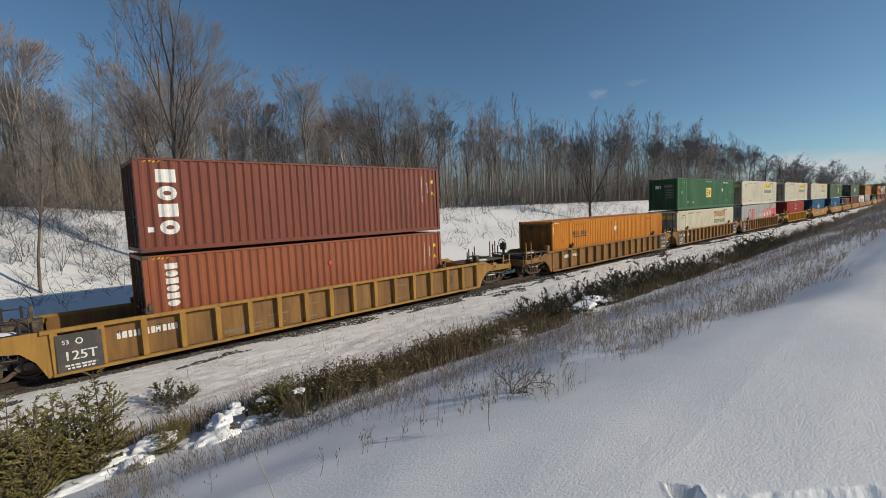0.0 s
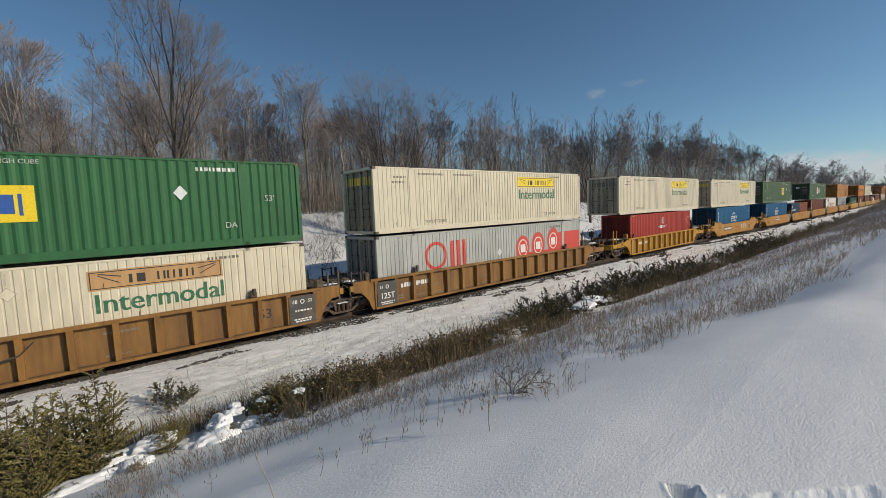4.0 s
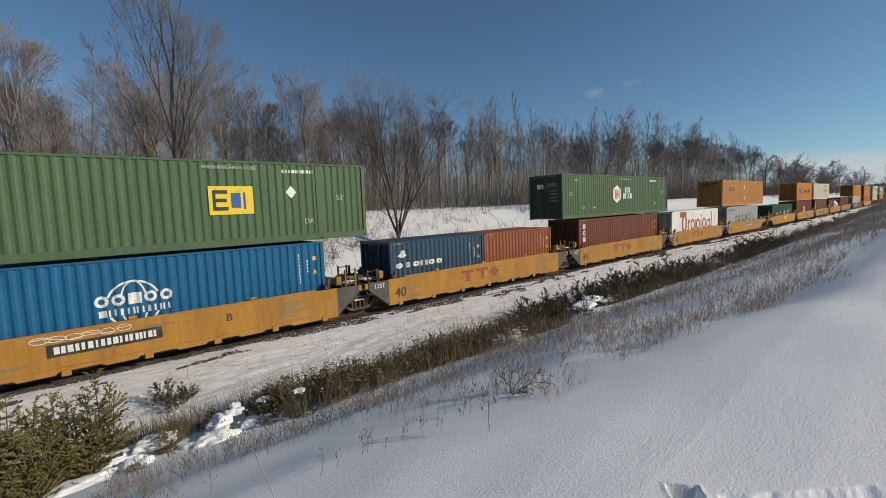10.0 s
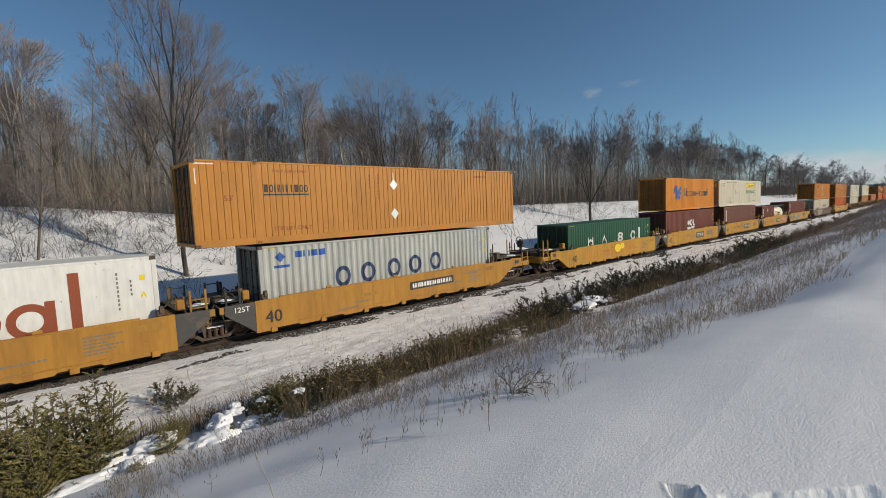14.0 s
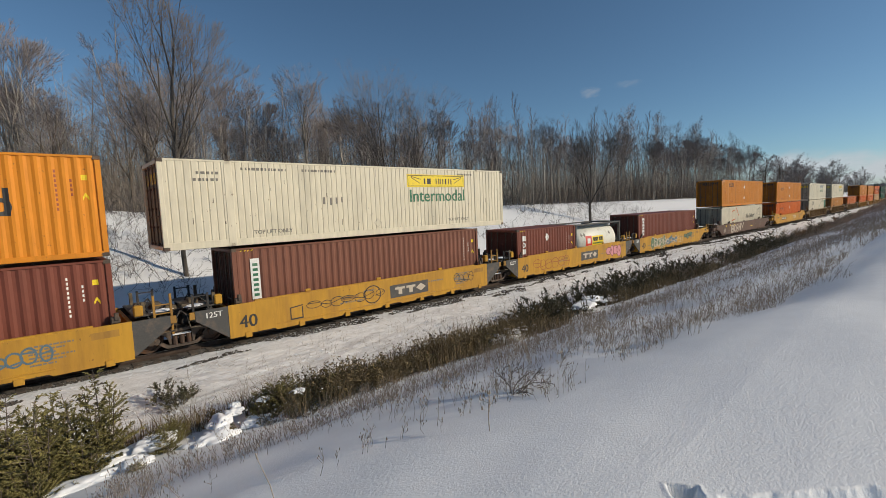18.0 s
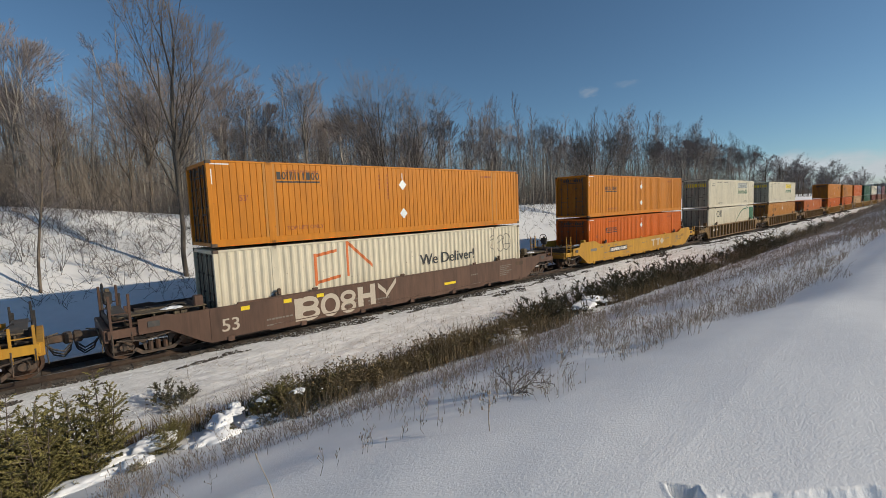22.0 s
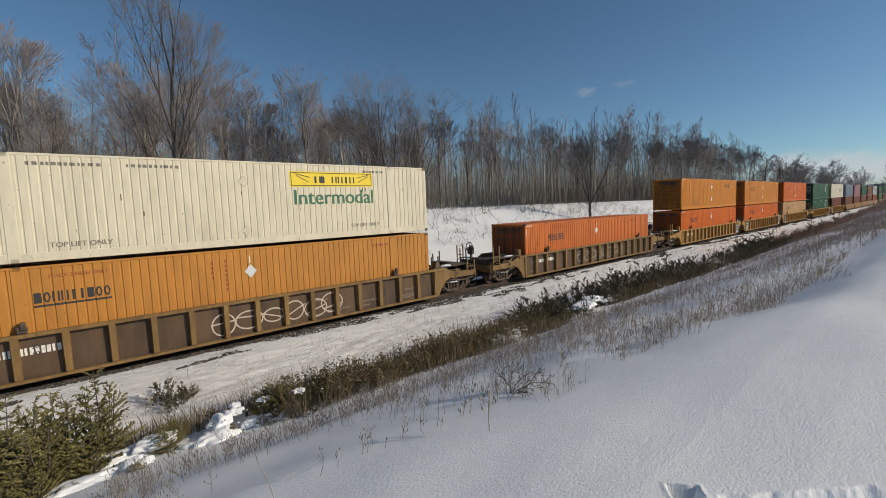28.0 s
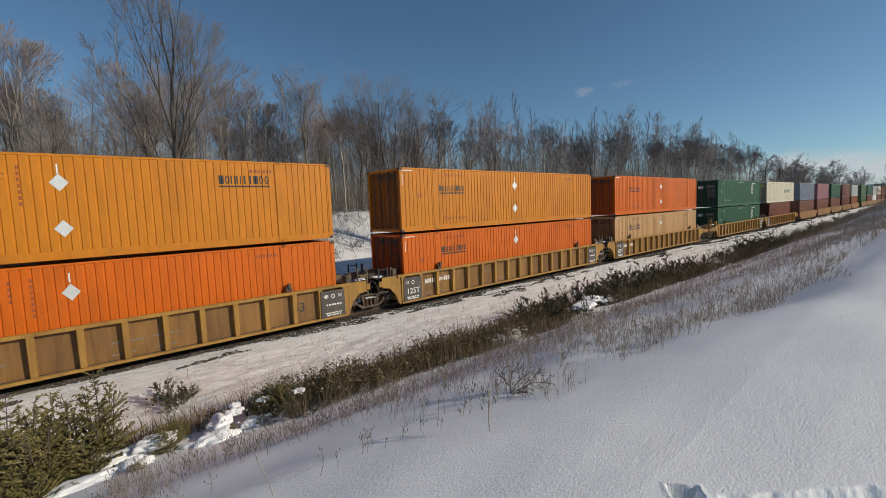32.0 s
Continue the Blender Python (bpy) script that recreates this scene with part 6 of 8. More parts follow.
    for i in range(8):
        part("sign_bar", Geo().box(-0.72 + i * 0.16, -0.62 + i * 0.16, -1.194, -1.15, 1.12, 1.22), M["mark_green"], c)
    for x in (-2.1, -1.75, 1.6):
        part("placard", Geo().poly([(x - 0.15, -math.sqrt(1.19 ** 2 - 0.48 ** 2), 1.8), (x, -math.sqrt(1.19 ** 2 - 0.33 ** 2), 1.65), (x + 0.15, -math.sqrt(1.19 ** 2 - 0.48 ** 2), 1.8), (x, -math.sqrt(1.19 ** 2 - 0.63 ** 2), 1.95)]), M["mark_grey"], c)
    MOVERS.append((c, u, z))
    return c


# ---- wagons ----
def truck(parent, x, key="a"):
    """A two-axle bogie: wheels, axles, cast side frames, springs and bolster."""
    t = part("bogie", shared(("bogie_bolster",), M["steel"], lambda: Geo().cbox(-0.22, 0.22, -1.0, 1.0, 0.42, 0.72, 0.03)), None, parent, at=(x, 0, 0))

    def wheel():
        return Geo().lathe([(0.0, 0.445), (0.035, 0.445), (0.035, 0.425), (0.135, 0.42), (0.135, 0.36), (0.09, 0.33), (0.085, 0.17), (0.15, 0.15), (0.15, 0.08)], 0, 0, 0, 24)

    def frame_():
        g = Geo()
        g.prism([(-1.18, 0.50), (-1.18, 0.34), (-0.98, 0.31), (-0.86, 0.36), (-0.66, 0.30), (-0.60, 0.42), (-0.72, 0.55), (-0.55, 0.58), (-0.40, 0.45), (-0.36, 0.24), (-0.30, 0.24), (-0.30, 0.68), (-0.55, 0.72), (-0.95, 0.68)], -0.06, 0.06)
        g.prism([(1.18, 0.50), (0.95, 0.68), (0.55, 0.72), (0.30, 0.68), (0.30, 0.24), (0.36, 0.24), (0.40, 0.45), (0.55, 0.58), (0.72, 0.55), (0.60, 0.42), (0.66, 0.30), (0.86, 0.36), (0.98, 0.31), (1.18, 0.34)], -0.06, 0.06)
        g.prism([(-0.66, 0.30), (-0.44, 0.12), (0.44, 0.12), (0.66, 0.30), (0.58, 0.36), (0.38, 0.22), (-0.38, 0.22), (-0.58, 0.36)], -0.06, 0.06)
        g.cbox(-0.31, 0.31, -0.06, 0.06, 0.62, 0.72)
        return g
    for sy in (-1, 1):
        part("side_frame", shared(("side_frame",), M["steel"], frame_), None, t, at=(0, sy * 1.02, 0))
        part("spring_snow", shared(("spring_cap",), M["snow_lump"], lambda: Geo().cbox(-0.27, 0.27, -0.09, 0.05, 0.52, 0.56, 0.015)), None, t, "snow packed on the springs", at=(0, sy * 1.02 - 0.02, 0))
        part("spring_pack", shared(("spring_pack",), M["wheel"], lambda: Geo().tube([(-0.2, 0, 0.22), (-0.2, 0, 0.5)], 0.075, 8).tube([(0, 0, 0.22), (0, 0, 0.5)], 0.075, 8).tube([(0.2, 0, 0.22), (0.2, 0, 0.5)], 0.075, 8)), None, t, at=(0, sy * 1.06, 0))
        for sx in (-0.89, 0.89):
            part("axle_cap", shared(("axle_cap",), M["steel"], lambda: Geo().lathe([(-0.07, 0.11), (0.0, 0.14), (0.07, 0.11)], 0, 0.445, 0, 12)), None, t, at=(sx, sy * 1.10, 0))
    for sx in (-0.89, 0.89):
        for sy in (-1, 1):
            w = part("wheel", shared(("wheel",), M["wheel"], wheel), None, t, at=(sx, sy * 0.69, 0.445))
            if sy < 0:
                w.rotation_euler = (0, 0, math.pi)
    return t


def ladder(car, xa, xb, y, z0, z1, steps, m, label=""):
    """Two upright bars with rungs between, as one part."""
    g = Geo()
    for x in (xa, xb):
        g.cbox(x - 0.035, x + 0.035, y - 0.025, y + 0.025, z0, z1, 0.008)
    for z in steps:
        g.cbox(min(xa, xb) + 0.03, max(xa, xb) - 0.03, y - 0.018, y + 0.018, z - 0.018, z + 0.018, 0.006)
    return part("ladder", g, m, car, label)


def snow_patch(rng, x0, x1, y0, y1, z):
    """A thin, uneven crust of snow with a ragged rim."""
    g, n = Geo(), 9
    k, cx, cy = 0, (x0 + x1) / 2, (y0 + y1) / 2
    for ring, (f, dz) in enumerate(((1.0, 0.0), (0.7, 0.035), (0.3, 0.05))):
        for j in range(n):
            a = 6.28319 * j / n
            q = f * rng.uniform(0.75, 1.15)
            g.v.append((cx + q * math.cos(a) * (x1 - x0) / 2, cy + q * math.sin(a) * (y1 - y0) / 2, z + dz * rng.uniform(0.7, 1.3)))
    for r in range(2):
        g.f += [(r * n + j, r * n + (j + 1) % n, (r + 1) * n + (j + 1) % n, (r + 1) * n + j) for j in range(n)]
    g.f.append(tuple(range(2 * n, 3 * n)))
    return g


def coupler_end(car, x, sx, m, brake=False):
    """Open end platform with sill, ladders, walkways, brake gear and coupler. Lengths run inward from the end."""
    def at(d):
        return x - sx * d

    def slab(d0, d1, y0, y1, z0, z1, c=0.012, g=None):
        a, b = at(d0), at(d1)
        return (g or Geo()).cbox(min(a, b), max(a, b), y0, y1, z0, z1, c)
    rng = random.Random(int(x * 10))
    tall = 2.08 if brake else 1.58
    part("end_sill", slab(-0.09, 0.09, -1.35, 1.35, 0.70, 1.08, 0.02), m, car)
    part("end_frame", slab(0.10, 0.16, -1.2, 1.2, 0.50, 1.30, 0.02, slab(0.16, 0.9, -0.8, -0.7, 0.55, 1.2)), M["black"], car, "dark end bulkhead")
    part("draft_box", slab(0, 1.4, -0.32, 0.32, 0.62, 1.02, 0.02), M["steel"], car)
    part("coupler", slab(-0.72, -0.5, -0.17, 0.17, 0.66, 0.98, 0.04, slab(-0.62, 0, -0.11, 0.11, 0.72, 0.94, 0.03)), M["steel"], car)
    hose = Geo()
    for y, drop in ((-0.35, 0.40), (-0.48, 0.52), (-0.22, 0.30)):
        hose.tube([(at(-0.1), y, 0.80), (at(-0.26), y - 0.02, drop + 0.12), (at(-0.48), y + 0.03, drop), (at(-0.64), y + 0.1, drop + 0.16), (at(-0.70), y + 0.12, 0.72)], 0.026, 6)
    part("air_hose", hose, M["black"], car, "sagging brake hoses")
    part("cut_lever", Geo().tube([(at(-0.12), -1.32, 0.72), (at(-0.16), -1.1, 0.98), (at(-0.16), -0.3, 1.0), (at(-0.40), -0.12, 1.02)], 0.018, 6).tube([(at(-0.12), -1.32, 0.72), (at(-0.14), -1.34, 0.45)], 0.018, 6), M["gear"], car)
    for sy in (-1, 1):
        ladder(car, at(0.10), at(0.58), sy * 1.40, 0.62, tall, (0.98, 1.30, 1.52) if brake else (0.98, 1.26), m if brake or sy < 0 else M["black"])
        part("step", Geo().tube([(at(0.10), sy * 1.42, 0.95), (at(0.10), sy * 1.45, 0.30), (at(0.58), sy * 1.45, 0.30), (at(0.58), sy * 1.42, 0.95)], 0.024, 6), M["steel"], car)
        part("side_sill", slab(0, 1.7, sy * 1.38 - 0.05, sy * 1.38 + 0.05, 0.80, 1.06), m, car)
    part("tow_loop", slab(1.25, 1.5, -1.47, -1.42, 0.86, 1.24, 0.015), m, car, "cast roping bracket")
    # black plate on the bracket face in place of a slot's dark hollow
    part("loop_slot", slab(1.32, 1.43, -1.476, -1.46, 0.94, 1.10, 0.01), M["black"], car)
    part("platform", slab(0.1, 2.4, -1.1, 1.1, 1.06, 1.11), M["steel"], car, "grimy walkway deck")
    walk_ = slab(0.3, 2.7, -1.30, -0.72, 1.36, 1.40)
    for d in (0.45, 1.2, 1.95, 2.6):
        slab(d, d + 0.05, -1.24, -0.78, 1.10, 1.37, 0.008, walk_)
    part("walkway", walk_, M["gear"], car, "raised side walkway on brackets")
    part("cross_walkway", slab(0.22, 0.62, -0.70, 1.25, 1.34, 1.38), M["dark_grey"], car)
    for i in range(3):
        d, y = rng.uniform(0.5, 2.0), (-1.05, -0.5, 0.4)[i]
        part("deck_snow", snow_patch(rng, at(d) - 0.4, at(d) + 0.4, y - 0.22, y + 0.22, 1.405 if i == 0 else 1.115), M["snow_lump"], car, "snow left on the deck")
    pipes = Geo()
    for i in range(7):
        d, y = rng.uniform(0.4, 1.9), rng.uniform(-1.0, 0.6)
        pipes.tube([(at(d), y, 1.1), (at(d + 0.05), y, 1.22 + 0.25 * rng.random()), (at(d + rng.uniform(0.25, 0.7)), y + rng.uniform(-0.2, 0.2), 1.2 + 0.25 * rng.random()), (at(d + 0.75), y + 0.1, 1.12)], rng.uniform(0.016, 0.035), 6)
    tagged(part("rigging", pipes, M["black"], car), "small brake pipes and levers on the end deck", kind="stuff")
    tank = Geo().tube([(at(0.75), -0.62, 1.27), (at(0.79), -0.62, 1.27), (at(1.61), -0.62, 1.27), (at(1.65), -0.62, 1.27)], [0.08, 0.16, 0.16, 0.08], 12)
    part("air_reservoir", tank, M["gear"], car, "dusty air reservoir")
    part("equipment_box", slab(1.75, 2.15, -1.2, -0.75, 1.1, 1.34, 0.03, slab(1.95, 2.25, -0.5, -0.1, 1.1, 1.42, 0.03)), M["gear"], car, "brake valve boxes")
    part("stacking_stop", slab(2.35, 2.62, -1.30, -1.02, 1.38, 1.72, 0.03), m if brake else M["gear"], car, "upright stop block beside the container")
    part("brake_rod", Geo().tube([(at(0.2), -1.4, 0.72), (at(0.9), -1.42, 0.62), (at(1.9), -1.40, 0.78)], 0.025, 6), M["steel"], car)
    part("far_post", slab(0.12, 0.18, 1.18, 1.24, 1.0, 1.9, 0.01, slab(0.60, 0.66, 1.18, 1.24, 1.0, 1.8, 0.01)), M["black"], car, "dark posts on the far side")
    if brake:
        bx = at(0.25)
        part("brake_stand", Geo().cbox(bx - 0.06, bx + 0.06, 0.35, 0.47, 1.0, 2.1), M["gear"], car)
        ring = [(bx + sx * 0.12, 0.41 + 0.27 * math.cos(a * 0.5236), 2.0 + 0.27 * math.sin(a * 0.5236)) for a in range(13)]
        g = Geo().tube(ring, 0.025, 6)
        for a in range(4):
            g.tube([(bx + sx * 0.12, 0.41, 2.0), ring[a * 3]], 0.018, 5)
        part("brake_wheel", g, M["black"], car, "spoked hand-brake wheel")
        part("brake_housing", Geo().cbox(bx - 0.14, bx + 0.1, 0.22, 0.60, 1.60, 2.0, 0.04), M["black"], car)


def joint_end(car, x, hw, sx, m, dark, carries):
    """The narrow end of an articulated unit that rests on a shared bogie."""
    part("nose", Geo().cbox(min(sx * (hw + 0.1), x - sx * 0.1), max(sx * (hw + 0.1), x - sx * 0.1), -0.55, 0.55, 0.72, 1.12, 0.04), M["black"], car, "dark articulation beam")
    part("end_bulkhead", Geo().cbox(sx * hw - 0.05, sx * hw + 0.05, -1.3, 1.3, 0.2, 1.2), m, car)
    part("walkway", Geo().cbox(min(sx * (hw + 0.1), x - sx * 0.2), max(sx * (hw + 0.1), x - sx * 0.2), -1.25, 1.25, 1.30, 1.35), M["dark_grey"], car)
    for sy in (-1, 1):
        part("guide_post", Geo().cbox(sx * (hw + 0.35) - 0.05, sx * (hw + 0.35) + 0.05, sy * 1.18 - 0.05, sy * 1.18 + 0.05, 1.3, 1.75), M["gear"], car)
        if sy < 0 and carries:
            ladder(car, x - sx * 0.28, x - sx * 0.74, sy * 1.33, 0.62, 1.92, (0.72, 1.02, 1.32, 1.60), M["gear"] if dark else M["panel_yellow"], "dirty yellow ladder")
        else:
            ladder(car, x - sx * 0.35, x - sx * 0.80, sy * 1.26, 0.95, 1.78, (1.34, 1.70), M["black"])
        part("cross_step", Geo().tube([(x - sx * 0.15, sy * 1.38, 1.1), (x - sx * 0.2, sy * 1.42, 0.75), (x - sx * 0.7, sy * 1.42, 0.72), (x - sx * 0.75, sy * 1.38, 1.1)], 0.025, 6), M["gear"], car)
    rng, pipes = random.Random(int(x * 7)), Geo()
    for i in range(4):
        a = x - sx * rng.uniform(0.1, 0.8)
        pipes.tube([(a, -1.0 + 0.5 * i, 1.2), (a - sx * 0.2, -1.0 + 0.5 * i, 1.5 + 0.15 * rng.random()), (a - sx * 0.5, -0.9 + 0.4 * i, 1.3)], 0.03, 6)
        pipes.tube([(a, -1.25, 1.25 - 0.12 * i), (a - sx * 0.25, -1.32, 0.85 - 0.06 * i), (a - sx * 0.5, -1.24, 1.2)], 0.022, 6)
    tagged(part("rigging", pipes, M["black"], car), "small brake pipes and hoses over the articulation", kind="stuff")
    for i in range(3):
        a = x - sx * (0.2 + 0.35 * i)
        part("equipment_box", Geo().cbox(a - 0.16, a + 0.16, -0.9 + 0.45 * i, -0.55 + 0.45 * i, 1.3, 1.42 + 0.12 * rng.random(), 0.03), M["gear"], car, "dusty brake gear on the articulation")
    part("deck_snow", snow_patch(rng, x - sx * 0.45 - 0.32, x - sx * 0.45 + 0.32, -1.2, -0.7, 1.355), M["snow_lump"], car, "snow left on the walkway")
    part("stacking_stop", Geo().cbox(sx * (hw + 0.22) - 0.12, sx * (hw + 0.22) + 0.12, -1.30, -1.06, 1.33, 1.66, 0.03), m if not dark else M["gear"], car, "upright stop block beside the container")
    part("loop_bracket", Geo().cbox(sx * (hw + 1.08) - 0.09, sx * (hw + 1.08) + 0.09, -1.47, -1.40, 0.98, 1.22, 0.015), M["panel_yellow"], car, "yellow roping bracket")
    part("air_hose", Geo().tube([(x - sx * 0.9, -1.22, 1.28), (x - sx * 0.7, -1.34, 0.95), (x - sx * 0.35, -1.36, 0.88), (x - sx * 0.1, -1.28, 1.2), (x, -1.15, 1.3)], 0.028, 6), M["black"], car)
    if carries:
        truck(car, x)
        part("pin_housing", Geo().cbox(x - 0.35, x + 0.35, -0.4, 0.4, 0.6, 1.2, 0.05), M["black"], car)


def well_car(u, well, left, right, style, colour, label, seed=0, marks=()):
    """A well wagon. well: half the well's length; left, right: (kind, distance) of its ends, 'coupler' or 'joint' or 'joint_bogie'."""
    m = M[colour]
    car = thing("well_car", label, "rail wagon", "wagons of the train", (u, 0, 0))
    hw = well
    k = (round(hw, 2), style)
    if style == "ribbed":
        top, low, face = 1.38, 0.07, -1.50
        for sy in (-1, 1):
            # sheets between the posts: darker than the posts, the ochre partly for recess shade
            part("side_sheet", shared(("side_sheet",) + k, {"car_yellow": M["panel_yellow"], "car_olive": M["panel"], "car_brown": M["panel_ochre"], "car_ochre": M["panel_ochre"]}[colour], lambda: Geo().box(-hw, hw, -0.012, 0.012, low, top - 0.08)), None, car, "recessed panel in darkened, grimy paint", at=(0, sy * 1.325, 0))
            part("top_chord", shared(("top_chord",) + k, m, lambda: Geo().cbox(-hw - 0.2, hw + 0.2, -0.075, 0.075, top - 0.11, top)), None, car, at=(0, sy * 1.43, 0))
            part("bottom_chord", shared(("bottom_chord",) + k, m, lambda: Geo().cbox(-hw, hw, -0.08, 0.06, low, low + 0.09)), None, car, at=(0, sy * 1.44, 0))
            n = int(round(2 * hw / 1.03))

            def rib():
                g = Geo()
                g.v = [(-0.10, 0.15, low + 0.08), (0.10, 0.15, low + 0.08), (0.07, -0.015, low + 0.10), (-0.07, -0.015, low + 0.10), (-0.10, 0.15, top - 0.1), (0.10, 0.15, top - 0.1), (0.08, -0.035, top - 0.1), (-0.08, -0.035, top - 0.1)]
                g.f = [(3, 2, 6, 7), (2, 1, 5, 6), (0, 3, 7, 4), (0, 1, 2, 3), (7, 6, 5, 4)]
                return g
            for i in range(n + 1):
                p = part("side_post", shared(("side_post",), m, rib), None, car, at=(-hw + 0.08 + i * (2 * hw - 0.16) / n, sy * 1.47, 0))
                if sy > 0:
                    p.rotation_euler = (0, 0, math.pi)
        rail_z = top
    else:
        top, low, face = (1.26, 0.12, -1.50)
        rise = 0.34 if style == "smooth_raised" else 0.0
        for sy in (-1, 1):
            def sheet():
                pts = [(-hw, low)]
                for i in range(6):
                    a = -hw + 0.5 + i * (2 * hw - 1.6) / 6
                    d = (2 * hw - 1.6) / 6
                    pts += [(a, low), (a + 0.08, low + 0.07), (a + d * 0.55, low + 0.07), (a + d * 0.55 + 0.08, low)]
                pts += [(hw, low), (hw, top + rise), (hw - 0.8, top + rise), (hw - 1.6, top), (-hw + 1.6, top), (-hw + 0.8, top + rise), (-hw, top + rise)]
                return Geo().prism(pts, -0.03, 0.03)
            part("side_sheet", shared(("smooth_sheet",) + k, m, sheet), None, car, at=(0, sy * 1.47, 0))
            part("top_chord", shared(("smooth_chord",) + k, m, lambda: Geo().cbox(-hw + 0.9, hw - 0.9, -0.06, 0.06, top - 0.02, top + 0.05)), None, car, at=(0, sy * 1.43, 0))
            part("stiffener", shared(("stiffener",) + k, m, lambda: Geo().cbox(-hw * 0.75, hw * 0.72, -0.015, 0.015, 0.30, 0.335, 0.006)), None, car, at=(0, sy * 1.505, 0))
            for i in range(7):
                part("foot_plate", shared(("foot_plate",), m, lambda: Geo().cbox(-0.11, 0.11, -0.02, 0.03, 0.06, 0.24)), None, car, at=(-hw + 0.6 + i * (2 * hw - 1.2) / 6, sy * 1.52, 0))
            for i, f in enumerate((-0.55, -0.05, 0.5)):
                part("guide_lug", shared(("guide_lug",), m, lambda: Geo().cbox(-0.11, 0.11, -0.04, 0.04, 0.0, 0.10, 0.02)), None, car, at=(f * hw, sy * 1.42, top + 0.05))
        rail_z = top
    part("well_floor", shared(("well_floor",) + k, M["steel"], lambda: Geo().box(-hw, hw, -1.36, 1.36, 0.11, 0.18)), None, car)
    for f in (-1, 1):
        for sy in (-1, 1):
            part("lock_stand", shared(("lock_stand",), M["steel"], lambda: Geo().cbox(-0.12, 0.12, -0.06, 0.06, 0, 0.2, 0.03).cbox(-0.03, 0.09, -0.10, 0.02, 0.1, 0.32, 0.02)), None, car, at=(f * min(6.05, hw - 0.3), sy * 1.40, rail_z))
    for sx, (kind, dist), first in ((-1, left, True), (1, right, False)):
        x = sx * dist
        if kind == "coupler":
            if style == "ribbed":
                for sy in (-1, 1):
                    arch = [(hw - 0.02, 0.07), (hw + 0.12, 0.07), (hw + 0.30, 0.42), (hw + 0.62, 0.74), (hw + 1.0, 0.88), (dist - 0.6, 0.90), (dist - 0.6, 1.10), (hw + 1.05, 1.14), (hw + 0.55, 1.36), (hw - 0.02, 1.36)]
                    part("end_panel", Geo().prism([(sx * a, b) for a, b in arch], sy * 1.42 - 0.03, sy * 1.42 + 0.03), m, car)
                    part("end_chord", Geo().cbox(min(sx * hw, sx * (hw + 0.55)), max(sx * hw, sx * (hw + 0.55)), sy * 1.44 - 0.08, sy * 1.44 + 0.08, 1.26, 1.38), m, car)
            else:
                up = 1.60 if style == "smooth_raised" else 1.26
                for sy in (-1, 1):
                    pts = [(hw - 0.02, 0.12), (hw + 0.2, 0.2), (hw + 1.2, 0.82), (dist - 0.75, 0.82), (dist - 0.75, 1.28), (hw + 1.2, 1.32), (hw + 1.0, up), (hw - 0.02, up)]
                    part("end_panel", Geo().prism([(sx * a, b) for a, b in pts], sy * 1.46 - 0.03, sy * 1.46 + 0.03), m, car)
                    part("end_hatch", Geo().cbox(sx * (dist - 1.15) - 0.16, sx * (dist - 1.15) + 0.16, sy * 1.5 - 0.01, sy * 1.5 + 0.01, 1.0, 1.18), M["dark_grey"], car)
            part("end_bulkhead", Geo().cbox(sx * hw - 0.05, sx * hw + 0.05, -1.38, 1.38, 0.15, 1.25), m, car)
            part("sloped_deck", Geo().prism([(sx * (hw + 0.05), 1.12), (sx * (dist - 1.0), 1.12), (sx * (dist - 1.0), 1.2), (sx * (hw + 0.05), 1.2)], -1.3, 1.3), M["steel"], car)
            coupler_end(car, x, sx, m, brake=first)
            truck(car, sx * (dist - 1.28))
        else:
            carries = kind == "joint_bogie"
            joint_end(car, x, hw, sx, m, style == "ribbed", carries)
            for sy in (-1, 1):
                if style == "ribbed":
                    arch = [(hw - 0.02, 0.07), (hw + 0.1, 0.07), (hw + 0.32, 0.55), (hw + 0.62, 0.86), (hw + 1.0, 0.92), (hw + 1.0, 1.36), (hw - 0.02, 1.36)]
                    part("end_panel", Geo().prism([(sx * a, b) for a, b in arch], sy * 1.42 - 0.03, sy * 1.42 + 0.03), m, car)
                    part("stencil_plate", Geo().box(min(sx * (hw - 1.12), sx * (hw - 0.1)), max(sx * (hw - 1.12), sx * (hw - 0.1)), sy * 1.515 - 0.008, sy * 1.515 + 0.008, 0.16, 1.2), M["dark_grey"], car, "dark stencilled plate")
                else:
                    pts = [(hw - 0.02, 0.2), (hw + 0.05, 0.2), (hw + 1.0, 0.92), (hw + 1.0, 1.24), (hw - 0.02, 1.24)]
                    part("end_panel", Geo().prism([(sx * a, b) for a, b in pts], sy * 1.46 - 0.03, sy * 1.46 + 0.03), M["dark_grey"], car, "dark grey triangular end plate")
    car["face"] = -1.512 if style != "ribbed" else -1.528
    MOVERS.append((car, u, 0.0))
    return car


def car_word(car, text, size, x, z, colour, flat=False):
    return part("lettering", lettering_mesh(text, size, M[colour]), None, car, at=(x, -1.505 - 0.022 - (0.0 if flat else 0.004), z))


def car_mark(car, shapes, colour, name="marking", label="", y=-1.5355):
    for i, s in enumerate(shapes):
        decal(name, [s], M[colour], car, y - 0.0007 * (i % 4), "flat", label)


SHEET_Y = -1.340
RIB53, RIB40, SM40 = 8.38, 6.42, 6.42


